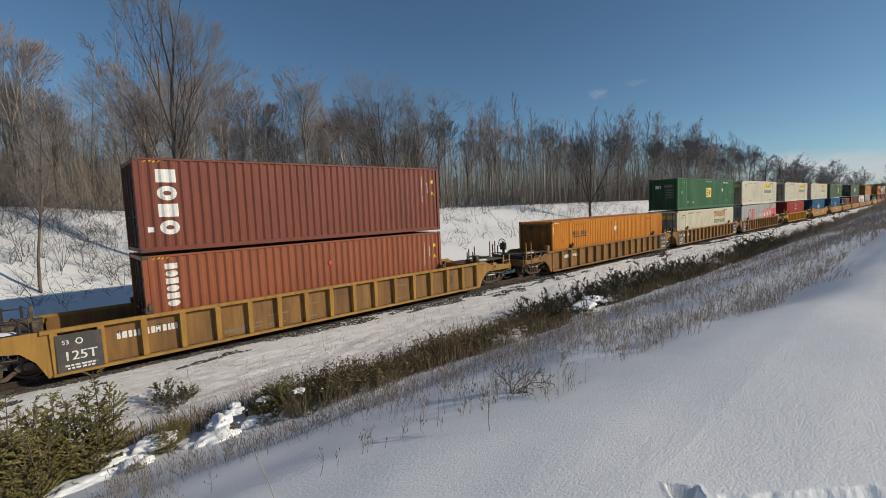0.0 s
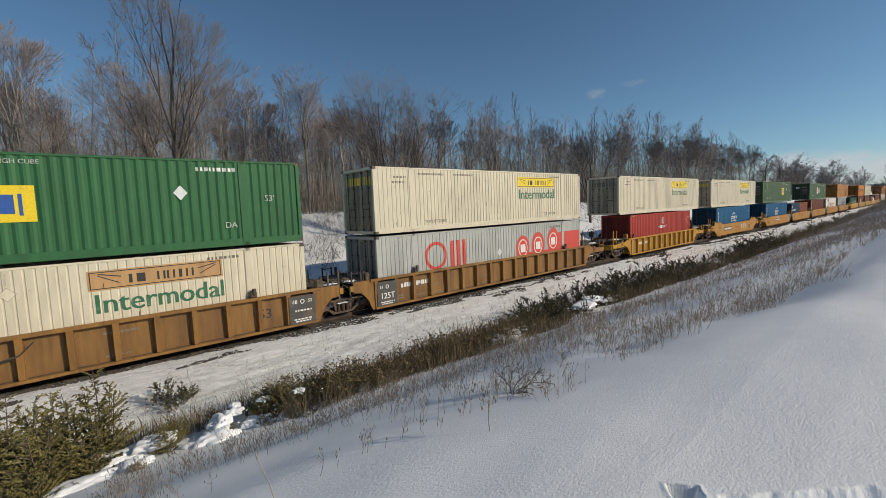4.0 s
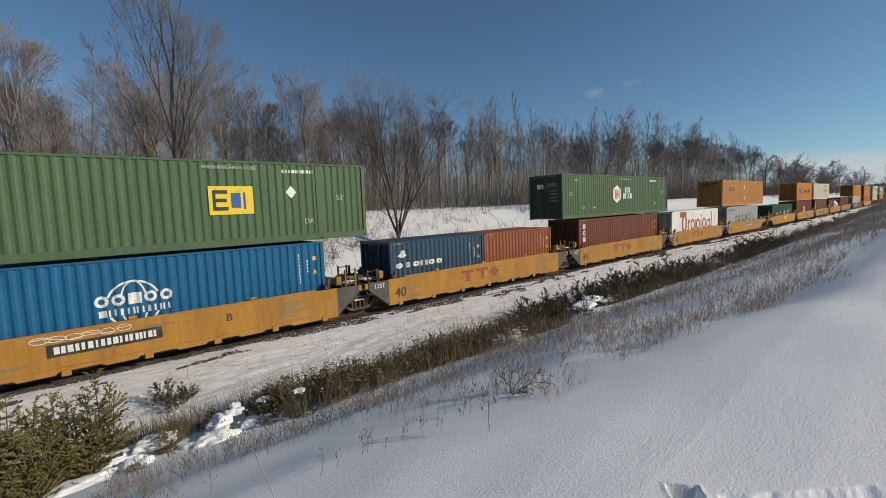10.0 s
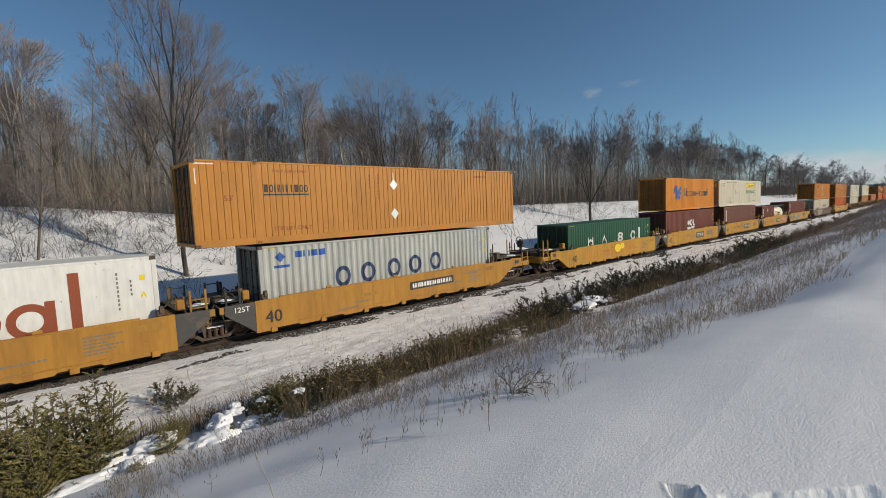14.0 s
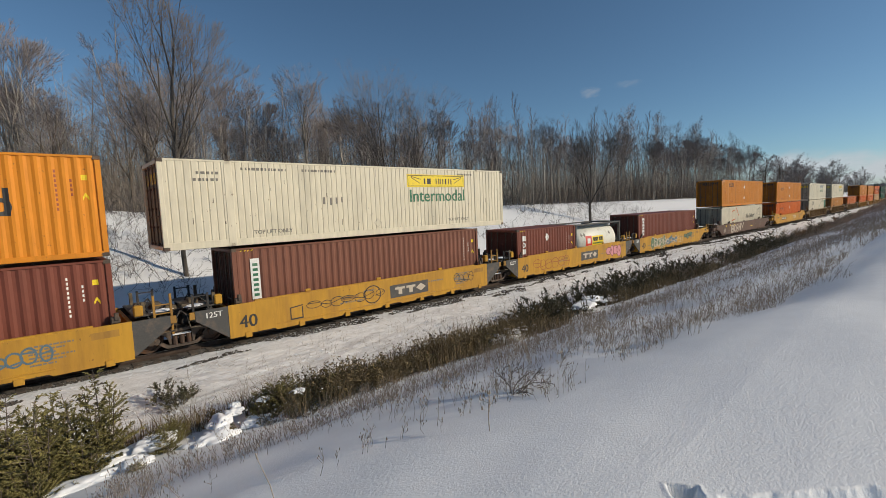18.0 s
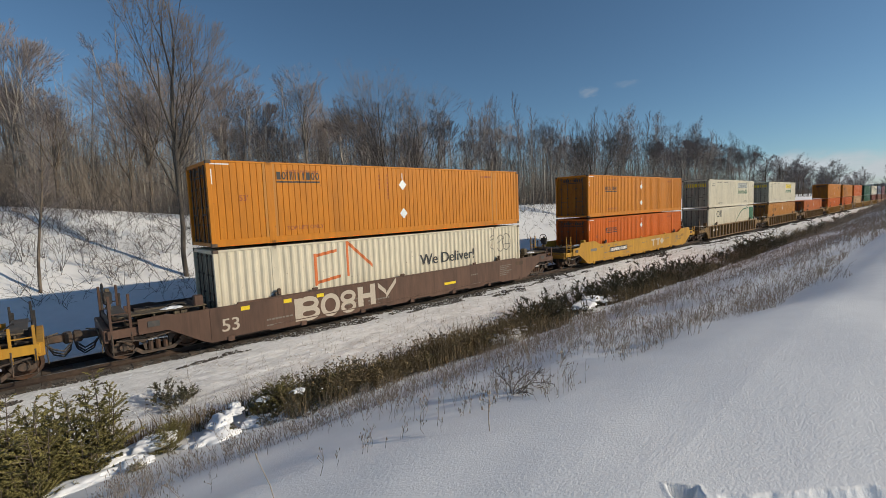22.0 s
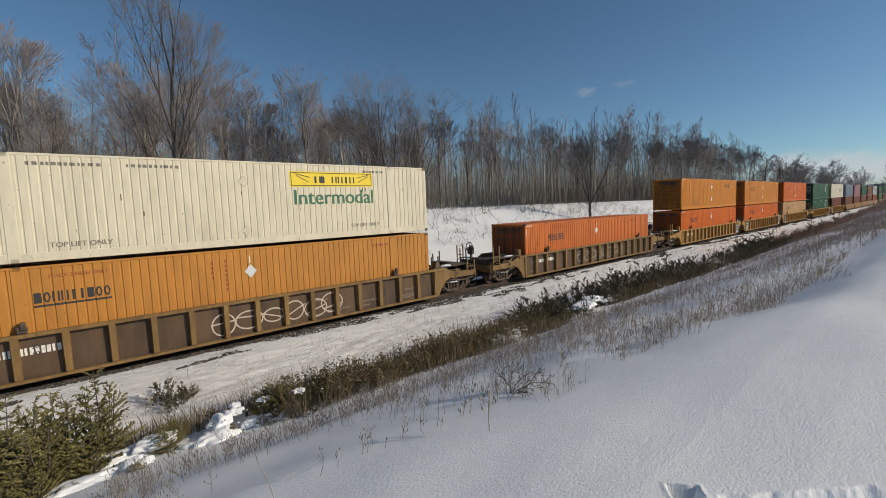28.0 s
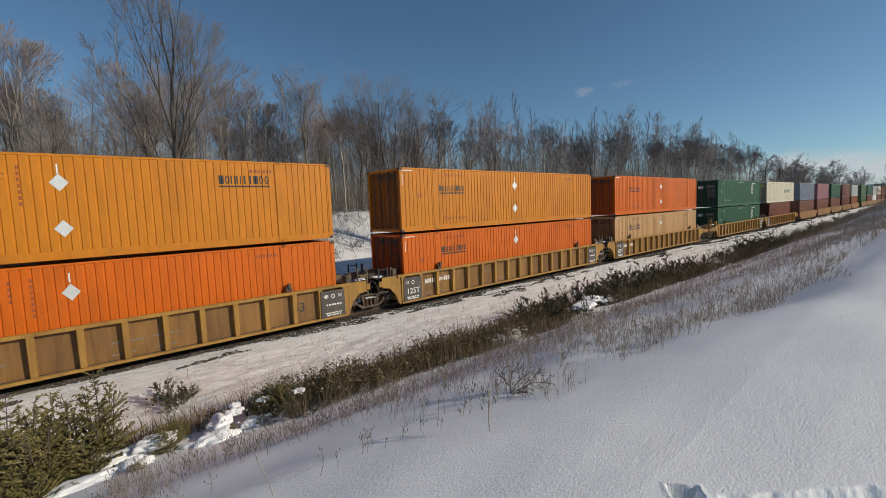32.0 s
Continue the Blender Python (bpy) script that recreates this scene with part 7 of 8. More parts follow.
def small_stencils(car, seed, hw, y, colour="mark_grey"):
    rng = random.Random(seed)
    for i in range(5):
        x = rng.uniform(-hw + 0.6, hw - 1.4)
        decal("stencilled_bars", dashes(seed + i, x, x + rng.uniform(0.4, 1.1), rng.uniform(0.35, 1.0), 0.06, 0.05) + dashes(seed + 9 + i, x, x + 0.6, 0.3, 0.05, 0.05), M[colour], car, y)


def ribbed(u, ends, colour, label, seed, hw=RIB53, plate="", big="53"):
    car = well_car(u, hw, ends[0], ends[1], "ribbed", colour, label, seed)
    y = SHEET_Y
    decal("number_bars", dashes(seed, -6.9 if hw > 7 else -4.9, -5.3 if hw > 7 else -3.4, 0.78, 0.2, 0.05), M["mark_white"], car, y)
    small_stencils(car, seed + 5, hw, y)
    if big:
        part("lettering", lettering_mesh(big, 0.58 if hw < 7 else 0.50, M["mark_black"]), None, car, at=(-0.62 if hw < 7 else hw - (3.08 if colour == "car_olive" else 1.95), y - 0.002, 0.70))
    part("lettering", lettering_mesh("20", 0.15, M["mark_black"]), None, car, at=(-hw + 2.55, y - 0.002, 0.98))
    part("lettering", lettering_mesh("40", 0.15, M["mark_black"]), None, car, at=(-hw + 2.55, y - 0.002, 0.80))
    part("lettering", lettering_mesh("45", 0.15, M["mark_black"]), None, car, at=(-hw + 1.55, y - 0.002, 0.98))
    for sx, e in ((-1, ends[0]), (1, ends[1])):
        if e[0] != "coupler":
            xx = sx * (hw - 0.61)
            part("lettering", lettering_mesh("125T" if sx < 0 else "48", 0.36 if sx < 0 else 0.2, M["mark_white"]), None, car, at=(xx if sx < 0 else xx - 0.3, -1.526, 0.58 if sx < 0 else 0.98))
            part("lettering", lettering_mesh("53", 0.17, M["mark_white"]), None, car, at=(xx - 0.3 if sx < 0 else xx + 0.3, -1.526, 0.98))
            decal("stencilled_bars", dashes(seed + 31, xx - 0.35, xx + 0.35, 0.30, 0.05, 0.04) + dashes(seed + 32, xx - 0.3, xx + 0.3, 0.22, 0.05, 0.04) + (dashes(seed + 33, xx - 0.3, xx + 0.35, 0.62, 0.06, 0.04) if sx > 0 else []), M["mark_white"], car, -1.526)
            decal("stencil_disc", [("o", xx, 0.98, 0.09, 0.09, 0.03)], M["mark_white"], car, -1.526)
    return car


def smooth_car(u, ends, colour, label, seed, hw=SM40, style="smooth", logo=None, letter="", big="40", plate_x=None):
    car = well_car(u, hw, ends[0], ends[1], style, colour, label, seed)
    y = -1.504
    small_stencils(car, seed + 5, hw, y + 0.002)
    decal("stencilled_bars", [q for i in range(6) for q in dashes(seed + 80 + i, hw - 2.3, hw - 1.35 - 0.2 * (i % 3), 0.98 - 0.10 * i, 0.045, 0.03)], M["mark_grey"], car, y + 0.001)
    decal("paint_patch", [("r", hw - 0.98, hw - 0.32, 0.90, 1.10), ("r", -hw * 0.34, -hw * 0.34 + 0.8, 0.72, 0.86)], M["panel_yellow" if colour != "car_cn" else "panel"], car, y + 0.0015, label="darker touched-up paint")
    if big:
        raised, brown = style == "smooth_raised", colour == "car_cn"
        part("lettering", lettering_mesh(big, 0.42 if raised and hw > 7 else 0.62, M["mark_beige" if brown else "mark_black"]), None, car, at=(hw - (1.05 if hw > 7 else 1.57) if raised else -hw + 0.62, y - 0.002, 0.78 if raised and hw > 7 else 0.60))
    if style == "smooth_raised":
        decal("hatch_plate", [("r", -hw + 0.2, -hw + 1.0, 0.92, 1.10)], M["mark_grey"], car, y)
        decal("stencilled_bars", [q for i in range(3) for q in dashes(seed + 60 + i, -hw + 1.5 + i, -hw + 1.85 + i, 1.08, 0.09, 0.03)], M["mark_grey"], car, y)
    if letter:
        part("lettering", lettering_mesh(letter, 0.36, M["mark_black"]), None, car, at=(-0.6 if logo == "plate" else 2.35, y - 0.002, 0.86))
    if logo == "red":
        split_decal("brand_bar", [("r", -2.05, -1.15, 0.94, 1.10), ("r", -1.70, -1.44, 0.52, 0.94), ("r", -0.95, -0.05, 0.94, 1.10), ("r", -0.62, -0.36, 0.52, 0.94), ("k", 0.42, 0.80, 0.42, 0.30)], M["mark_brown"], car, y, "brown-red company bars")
    elif logo == "plate":
        decal("brand_plate", [("r", 0.2, 2.35, 0.42, 0.98)], M["dark_grey"], car, y, label="dark plate with pale company bars")
        split_decal("brand_bar", [("r", 0.45, 1.0, 0.76, 0.86), ("r", 0.64, 0.84, 0.54, 0.76), ("r", 1.08, 1.6, 0.76, 0.86), ("r", 1.24, 1.44, 0.54, 0.76), ("k", 1.92, 0.70, 0.28, 0.18)], M["mark_beige"], car, y - 0.004)
    elif logo == "white":
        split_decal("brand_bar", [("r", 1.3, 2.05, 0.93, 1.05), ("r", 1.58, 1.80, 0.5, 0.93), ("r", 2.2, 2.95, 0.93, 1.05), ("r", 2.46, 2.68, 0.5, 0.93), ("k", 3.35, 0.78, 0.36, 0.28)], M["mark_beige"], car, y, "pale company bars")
    if plate_x is not None:
        decal("number_plate", [("r", plate_x, plate_x + 2.7, 0.62, 0.98)], M["black"], car, y)
        decal("number_bars", dashes(seed + 3, plate_x + 0.15, plate_x + 2.55, 0.70, 0.2, 0.06), M["mark_white"], car, y - 0.004)
    for sx, e in ((-1, ends[0]), (1, ends[1])):
        if e[0] != "coupler" and sx < 0:
            part("lettering", lettering_mesh("125T", 0.26, M["mark_white"]), None, car, at=(sx * (hw + 0.46), -1.497, 1.04))
    return car


CP = "coupler"
JB, JN = "joint_bogie", "joint"


def far_box(u, z, colour, label):
    """A container that stays far off: walls, frame, doors and roof."""
    m, L, w, h = M[colour], L40 / 2, 1.219, HC
    c = thing("shipping_container", label, "container", "40-foot containers", (u, 0, z))

    def wall():
        g = Geo()
        xs = wave_stops("corr", -L + 0.1, L - 0.1)
        for a, b in zip(xs, xs[1:]):
            ya, yb = -w + 0.01 + wave("corr", a), -w + 0.01 + wave("corr", b)
            g.poly([(a, ya, 0.14), (b, yb, 0.14), (b, yb, h - 0.06), (a, ya, h - 0.06)])
        return g
    me = shared(("far_wall",), m, wall)
    part("side_panel", me, None, c)
    part("side_panel", me, None, c).rotation_euler = (0, 0, math.pi)
    part("roof", shared(("far_roof",), m, lambda: Geo().box(-L + 0.05, L - 0.05, -w + 0.03, w - 0.03, h - 0.05, h - 0.012)), None, c)
    part("frame", shared(("far_frame",), m, lambda: Geo().box(-L, -L + 0.12, -w, -w + 0.1, 0, h).box(L - 0.12, L, -w, -w + 0.1, 0, h).box(-L, -L + 0.12, w - 0.1, w, 0, h).box(L - 0.12, L, w - 0.1, w, 0, h).box(-L + 0.12, L - 0.12, -w, -w + 0.08, 0, 0.15).box(-L + 0.12, L - 0.12, w - 0.08, w, 0, 0.15).box(-L + 0.12, L - 0.12, -w, -w + 0.06, h - 0.07, h).box(-L + 0.12, L - 0.12, w - 0.06, w, h - 0.07, h)), None, c)
    for sx in (-1, 1):
        part("door" if sx < 0 else "end_wall", shared(("far_end",), m, lambda: Geo().box(-0.03, 0.03, -w + 0.1, w - 0.1, 0.02, h - 0.02)), None, c, at=(sx * (L - 0.06), 0, 0))
    MOVERS.append((c, u, z))


def far_car(u, reach):
    m, hw = M["car_brown"], SM40
    c = thing("well_car", "dull brown-yellow well wagon unit far back in the train", "rail wagon", "wagons of the train", (u, 0, 0))
    for sy in (-1, 1):
        part("side_sheet", shared(("far_sheet",), m, lambda: Geo().prism([(-hw, 0.12), (hw, 0.12), (hw + 1, 0.9), (hw + 1, 1.26), (-hw - 1, 1.26), (-hw - 1, 0.9)], -0.04, 0.04)), None, c, at=(0, sy * 1.46, 0))
        part("top_chord", shared(("far_chord",), m, lambda: Geo().box(-hw, hw, -0.06, 0.06, 1.26, 1.32)), None, c, at=(0, sy * 1.43, 0))
    part("well_floor", shared(("far_floor",), M["steel"], lambda: Geo().box(-hw, hw, -1.4, 1.4, 0.11, 0.18)), None, c)
    part("end_beam", Geo().box(-7.7, reach + 0.6, -0.3, 0.3, 0.7, 1.1), M["black"], c)
    truck(c, 7.7)
    MOVERS.append((c, u, 0.0))


def build_train():
    brown = "brown-yellow ribbed well wagon stained with road grime"
    # three-unit wagon whose last unit opens the shot
    ribbed(8.35 - 19.5, ((JN, 9.75), (JB, 9.75)), "car_ochre", brown, 10)
    c = container(8.35 - 19.5, Z0, L53, HC, "orange", "groove", "orange 53-foot container in a well wagon", group="53-foot containers")
    c = ribbed(8.35, ((JN, 9.75), (CP, 11.05)), "car_ochre", brown, 11)
    c = iso_box(8.35, Z1, "maroon", "faded maroon 40-foot container with white letter blocks", seed=4)
    mark(c, upright(-5.52, 0.55, 2.62, 0.48, 4), "mark_white", "corr", "white column of letter blocks", "brand_bars")
    mark(c, [("r", -5.85, -5.68, 0.62, 0.78)], "mark_white", "corr", name="dot")
    c = iso_box(8.35, Z0, "rust_red", "rust-orange 40-foot container with a white column of blocks", seed=5)
    mark(c, upright(-5.5, 0.36, 2.64, 1.22, 6), "mark_white", "corr", "white column of letter blocks", "brand_bars")
    mark(c, [("d", 0.19, 2.03, 0.09, 0.09)], "mark_red", "flat", name="red_dot")
    # orange box alone, then two stacked units
    ribbed(31.7, ((CP, 10.98), (JB, 9.75)), "car_brown", brown, 21)
    orange_box(31.7, Z0, "orange", 2, False, low_logo=False, label="bright orange 53-foot container riding alone in its well")
    c = ribbed(51.23, ((JN, 9.75), (JB, 9.7)), "car_brown", brown, 22)
    car_mark(c, [("l", -0.9, 1.15, -0.45, 0.75, 0.05), ("l", -0.45, 0.75, 0.0, 0.85, 0.05), ("l", 0.0, 0.85, 0.3, 1.15, 0.05)], "black", "dangling_strap", y=-1.53)
    cream_box(51.23, Z0, False, "tan", 7, "cream")
    green_box(51.23, Z1)
    ribbed(70.63, ((JN, 9.7), (CP, 10.95)), "car_brown", brown, 23)
    c = container(70.63, Z0, L53, HC, "grey", "groove", "pale grey 53-foot container with red brand shapes", group="53-foot containers")
    mark(c, [("o", -4.7, 1.75, 0.7, 0.68, 0.16), ("r", -3.75, -3.5, 1.1, 2.4), ("r", -3.35, -3.1, 1.1, 2.4), ("r", -2.95, -2.7, 1.1, 2.4)], "mark_red", "groove", "red brand shape", "brand_bars")
    mark(c, [("d", 1.95, 1.55, 0.62, 0.72), ("d", 3.4, 1.60, 0.62, 0.78), ("d", 4.95, 1.75, 0.62, 0.80), ("r", 1.9, 5.6, 0.95, 1.25), ("r", 5.5, 8.0, 0.95, 2.25)], "mark_red", "flat", "red round emblems", "emblem")
    c["face"] -= 0.003
    mark(c, [("o", x, z, 0.42, 0.5, 0.06) for x, z in ((1.95, 1.55), (3.4, 1.60), (4.95, 1.75))] + [("r", x - 0.22, x + 0.22, z - 0.25, z + 0.2) for x, z in ((1.95, 1.55), (3.4, 1.60), (4.95, 1.75))], "mark_white", "flat", name="emblem_shapes")
    mark(c, [("k", -0.1, 1.5, 0.2, 0.22)], "reflector", "flat", name="placard_holder")
    c["face"] += 0.003
    mark(c, dashes(4, 4.6, 5.8, 2.55, 0.12), "mark_grey", "groove", name="stencilled_bars")
    cream_box(70.63, Z1, True, "mark_yellow", 2)
    # single 40-foot wagons
    ribbed(92.14, ((CP, 9.25), (CP, 9.2)), "car_yellow", "yellow ribbed well wagon with black numerals", 31, RIB40, big="40")
    c = iso_box(92.14, Z0, "red", "red 40-foot container with a small round white emblem", seed=8)
    mark(c, [("o", -0.05, 2.22, 0.24, 0.26, 0.05), ("k", -0.05, 2.2, 0.1, 0.2)], "mark_white", "flat", name="emblem")
    mark(c, bars(-0.92, 0.82, 1.60, 1.82, "hobohihh"), "mark_white", "corr", "white lettering bars", "brand_bars")
    cream_box(92.14, Z1, True, "mark_yellow", 3)
    c = smooth_car(111.89, ((CP, 9.25), (CP, 9.2)), "car_orange", "orange-yellow smooth-sided well wagon with faint graffiti", 41, SM40, "smooth_raised", "white", plate_x=-4.6)
    car_mark(c, tag_scrawl(3, -0.6, 1.2, 0.3, 1.1, 4, 0.03), "mark_brown", "graffiti", y=-1.507)
    blue_box(111.89)
    cream_box(111.89, Z1, True, "mark_yellow", 5)
    # five-unit wagon
    five = "orange-yellow smooth-sided articulated well wagon unit"
    c = smooth_car(131.65, ((CP, 9.25), (JB, 7.66)), "car_orange", five, 51, letter="B", plate_x=-2.3)
    car_mark(c, tag_scrawl(5, -2.6, -0.4, 1.02, 1.22, 6, 0.02), "mark_white", "graffiti", y=-1.507)
    blue_box(131.65)
    green_box(131.65, Z1, "sage", "square", 2.8, 9)
    smooth_car(146.97, ((JN, 7.66), (JB, 7.69)), "car_orange", five, 52, logo="red", letter="C")
    c = iso_box(146.97 - 3.05, Z0, "navy", "slate-blue 20-foot container with white lettering bars", L20, STD, 3)
    mark(c, bars(-2.75, 0.1, 1.38, 1.62, "oioho-"[:5] + "o"), "mark_white", "corr", "white lettering bars", "brand_bars")
    mark(c, [("k", -2.35, 1.95, 0.3, 0.12), ("d", -2.3, 2.05, 0.12, 0.14)], "mark_white", "corr", name="emblem")
    iso_box(146.97 + 3.05, Z0, "rust_red", "rust-red corrugated 20-foot container in the well", L20, STD, 6)
    smooth_car(162.35, ((JN, 7.69), (JB, 7.67)), "car_orange", five, 53, logo="red", letter="D")
    c = iso_box(162.35, Z0, "maroon", "brick-red 40-foot container with a white column of blocks", seed=12)
    mark(c, upright(-5.52, 0.32, 2.6, 1.3, 3), "mark_white", "corr", "white letter blocks", "brand_bars")
    green_box(162.35, Z1, "sage", "hexagon", 0.3, 15)
    c = smooth_car(177.7, ((JN, 7.67), (JB, 7.65)), "car_orange", five, 54, logo="red", letter="E")
    car_mark(c, tag_scrawl(8, -4.2, -2.6, 0.35, 1.05, 4, 0.03), "mark_brown", "graffiti", y=-1.507)
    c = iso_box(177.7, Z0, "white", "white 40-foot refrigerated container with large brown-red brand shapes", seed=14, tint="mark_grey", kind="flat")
    mark(c, [("r", -4.22, -2.72, 2.28, 2.78), ("o", -3.2, 1.7, 0.62, 0.95, 0.34)], "mark_brown", "flat", "brown-red emblem", "emblem")
    mark(c, [("r", -2.35, -2.1, 0.95, 2.0), ("l", -2.1, 1.75, -1.75, 1.95, 0.26), ("o", -1.1, 1.48, 0.55, 0.55, 0.22), ("r", -0.42, -0.18, 0.7, 2.0), ("o", 0.3, 1.48, 0.52, 0.55, 0.22), ("r", 1.0, 1.26, 0.95, 2.0), ("r", 1.0, 1.26, 2.15, 2.45),
             ("o", 2.0, 1.48, 0.55, 0.55, 0.22), ("o", 3.1, 1.40, 0.48, 0.48, 0.2), ("r", 3.42, 3.64, 0.95, 1.9), ("r", 3.95, 4.2, 0.9, 2.6)], "mark_brown", "flat", "large brown-red blocks", "brand_bars")
    c = smooth_car(193.0, ((JN, 7.65), (CP, 9.2)), "car_orange", five, 55, letter="A", plate_x=0.4)
    c = iso_box(193.0, Z0, "grey", "light grey-green 40-foot container with dark blue ring letters", seed=16, tint="mark_blue")
    mark(c, [("o", x, z, 0.36, 0.42, 0.16) for x, z in zip((-2.75, -1.55, -0.2, 1.0, 2.25), (1.42, 1.45, 1.47, 1.50, 1.52))], "mark_navy", "corr", "dark blue rings", "brand_bars")
    mark(c, [("k", -5.3, 2.45, 0.2, 0.2), ("r", -5.55, -4.95, 2.05, 2.15)] + bars(-4.75, -3.45, 2.38, 2.62, "bhbb"), "mark_blue", "corr", name="emblem")
    orange_box(193.0, Z1, "pale_orange", 6, True, label="faded orange 53-foot container with dark lettering bars")
    # second five-unit wagon
    five = "bright yellow smooth-sided articulated well wagon unit with graffiti"
    c = smooth_car(212.75, ((CP, 9.2), (JB, 7.68)), "car_yellow", five, 61)
    car_mark(c, tag_scrawl(11, -4.6, 2.6, 0.28, 1.1, 10, 0.03), "mark_orange", "graffiti", y=-1.507)
    car_mark(c, [("d", 0.0, 0.85, 0.45, 0.3), ("d", 0.7, 0.95, 0.3, 0.22)], "mark_yellow", "graffiti", y=-1.509)
    c = iso_box(212.75, Z0, "dark_green", "green 40-foot container with widely spaced white shapes", height=STD, seed=18)
    mark(c, [("r", -3.65, -3.5, 0.95, 1.6), ("r", -3.05, -2.9, 0.95, 1.6), ("o", -3.28, 1.15, 0.37, 0.32, 0.15), ("l", -1.7, 1.0, -1.4, 1.6, 0.2), ("l", -1.4, 1.6, -1.05, 1.0, 0.2), ("o", 1.0, 1.5, 0.38, 0.2, 0.14), ("o", 1.0, 1.2, 0.38, 0.2, 0.14), ("o", 3.05, 1.35, 0.4, 0.36, 0.15), ("r", 4.0, 4.3, 1.05, 1.9)], "mark_white", "corr", "white brand shapes", "brand_bars")
    c = smooth_car(228.1, ((JN, 7.68), (JB, 7.77)), "car_yellow", five, 62, logo="plate", letter="E")
    car_mark(c, tag_scrawl(13, 3.1, 4.6, 0.5, 1.0, 5, 0.05), "mark_teal", "graffiti", y=-1.507)
    c = iso_box(228.1, Z0, "maroon", "maroon 40-foot container with a white wave emblem", seed=20)
    mark(c, [("k", -0.78, 1.72, 0.28, 0.34), ("o", -0.15, 1.72, 0.34, 0.3, 0.16), ("r", 0.3, 0.48, 1.4, 2.0), ("r", 0.48, 0.78, 1.4, 1.55), ("d", -0.7, 1.2, 0.45, 0.14), ("d", 0.25, 1.25, 0.5, 0.13)], "mark_white", "corr", "white brand shapes", "brand_bars")
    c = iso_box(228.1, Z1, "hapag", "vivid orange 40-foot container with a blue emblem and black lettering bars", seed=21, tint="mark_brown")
    mark(c, [("l", -4.45, 1.62, -3.9, 2.05, 0.5), ("r", -4.0, -3.5, 0.98, 2.22), ("l", -3.5, 1.6, -2.75, 2.05, 0.34), ("l", -3.5, 1.3, -2.9, 1.05, 0.34), ("r", -3.4, -2.62, 1.42, 1.62)], "mark_blue", "corr", "blue arrow-like emblem", "emblem")
    mark(c, bars(-1.95, 4.2, 1.25, 1.72, "hooooo-ioobo"[:12]) + [("r", -1.93, -1.78, 1.25, 1.98), ("r", -1.5, -1.35, 1.25, 1.98), ("r", 1.65, 1.8, 1.25, 1.98), ("r", 4.0, 4.12, 1.25, 1.98)], "mark_black", "corr", "black lettering bars", "brand_bars")
    c = smooth_car(243.64, ((JN, 7.77), (JB, 7.71)), "car_yellow", five, 63, logo="plate")
    car_mark(c, tag_scrawl(17, -3.6, -0.1, 0.55, 0.95, 7, 0.025) + [("o", -0.7, 0.75, 0.42, 0.38, 0.04), ("r", -4.3, -3.8, 0.35, 0.4), ("r", -4.3, -4.26, 0.35, 0.8), ("r", -3.84, -3.8, 0.35, 0.8), ("l", -4.3, 0.8, -3.8, 0.85, 0.04)], "mark_black", "graffiti", y=-1.507)
    car_mark(c, tag_scrawl(19, 4.0, 5.4, 0.5, 1.05, 4, 0.03), "mark_black", "graffiti", y=-1.507)
    c = iso_box(243.64, Z0, "brown", "brown 40-foot container with a narrow white strip of writing", seed=22)
    mark(c, [("r", -5.5, -5.18, 1.05, 2.5)], "mark_white", "flat", "white strip", "strip")
    c["face"] -= 0.003
    mark(c, [("r", -5.43, -5.25, 1.15 + 0.18 * i, 1.25 + 0.18 * i) for i in range(7)], "mark_green", "flat", name="strip_bars")
    c["face"] += 0.003
    c = cream_box(243.64, Z1, True, "mark_yellow", 8)
    mark(c, [("r", -2.6, -2.5, 1.35, 1.62), ("r", -2.3, -2.22, 1.3, 1.6), ("r", -2.05, -1.98, 1.35, 1.6), ("r", -1.8, -1.74, 1.4, 1.62)], "mark_grey", "flat", name="scuffs")
    c = smooth_car(259.07, ((JN, 7.71), (JB, 7.64)), "car_yellow", five, 64, logo="plate")
    car_mark(c, tag_scrawl(23, -5.0, -1.2, 0.3, 1.1, 6, 0.03), "mark_brown", "graffiti", y=-1.507)
    blob_tag(c, 24, 3.6, 5.6, 0.3, 1.12, "mark_pink", "mark_maroon")
    c = iso_box(259.07 - 3.05, Z0, "maroon", "maroon 20-foot container with a white column of blocks", L20, STD, 24)
    mark(c, upright(-2.55, 0.3, 2.25, 1.1, 3) + [("k", -0.12, 2.0, 0.22, 0.24)], "mark_white", "corr", "white letter blocks", "brand_bars")
    tank_container(259.07 + 3.05, Z0)
    c = smooth_car(274.35, ((JN, 7.64), (CP, 9.2)), "car_yellow", five, 65)
    blob_tag(c, 27, -4.4, -1.6, 0.2, 1.15, "mark_moss", "mark_beige")
    car_mark(c, [("l", -1.6, 0.5, -0.2, 1.0, 0.3), ("l", -1.2, 0.4, 0.9, 0.85, 0.22), ("l", -0.4, 0.95, 0.8, 0.45, 0.2)], "mark_teal", "graffiti", "slate spray-painted strokes", -1.507)
    car_mark(c, tag_scrawl(28, -3.9, -0.8, 0.3, 1.0, 5, 0.06), "mark_beige", "graffiti", y=-1.509)
    car_mark(c, tag_scrawl(29, -0.3, 2.2, 0.3, 1.05, 4, 0.035), "mark_beige", "graffiti", y=-1.511)
    blob_tag(c, 30, 2.5, 4.3, 0.55, 1.15, "mark_moss", "mark_black")
    c = iso_box(274.35, Z0, "maroon", "reddish-brown 40-foot container with a white column of blocks", seed=26)
    mark(c, upright(-5.4, 0.36, 2.6, 1.15, 6), "mark_white", "corr", "white column of letter blocks", "brand_bars")
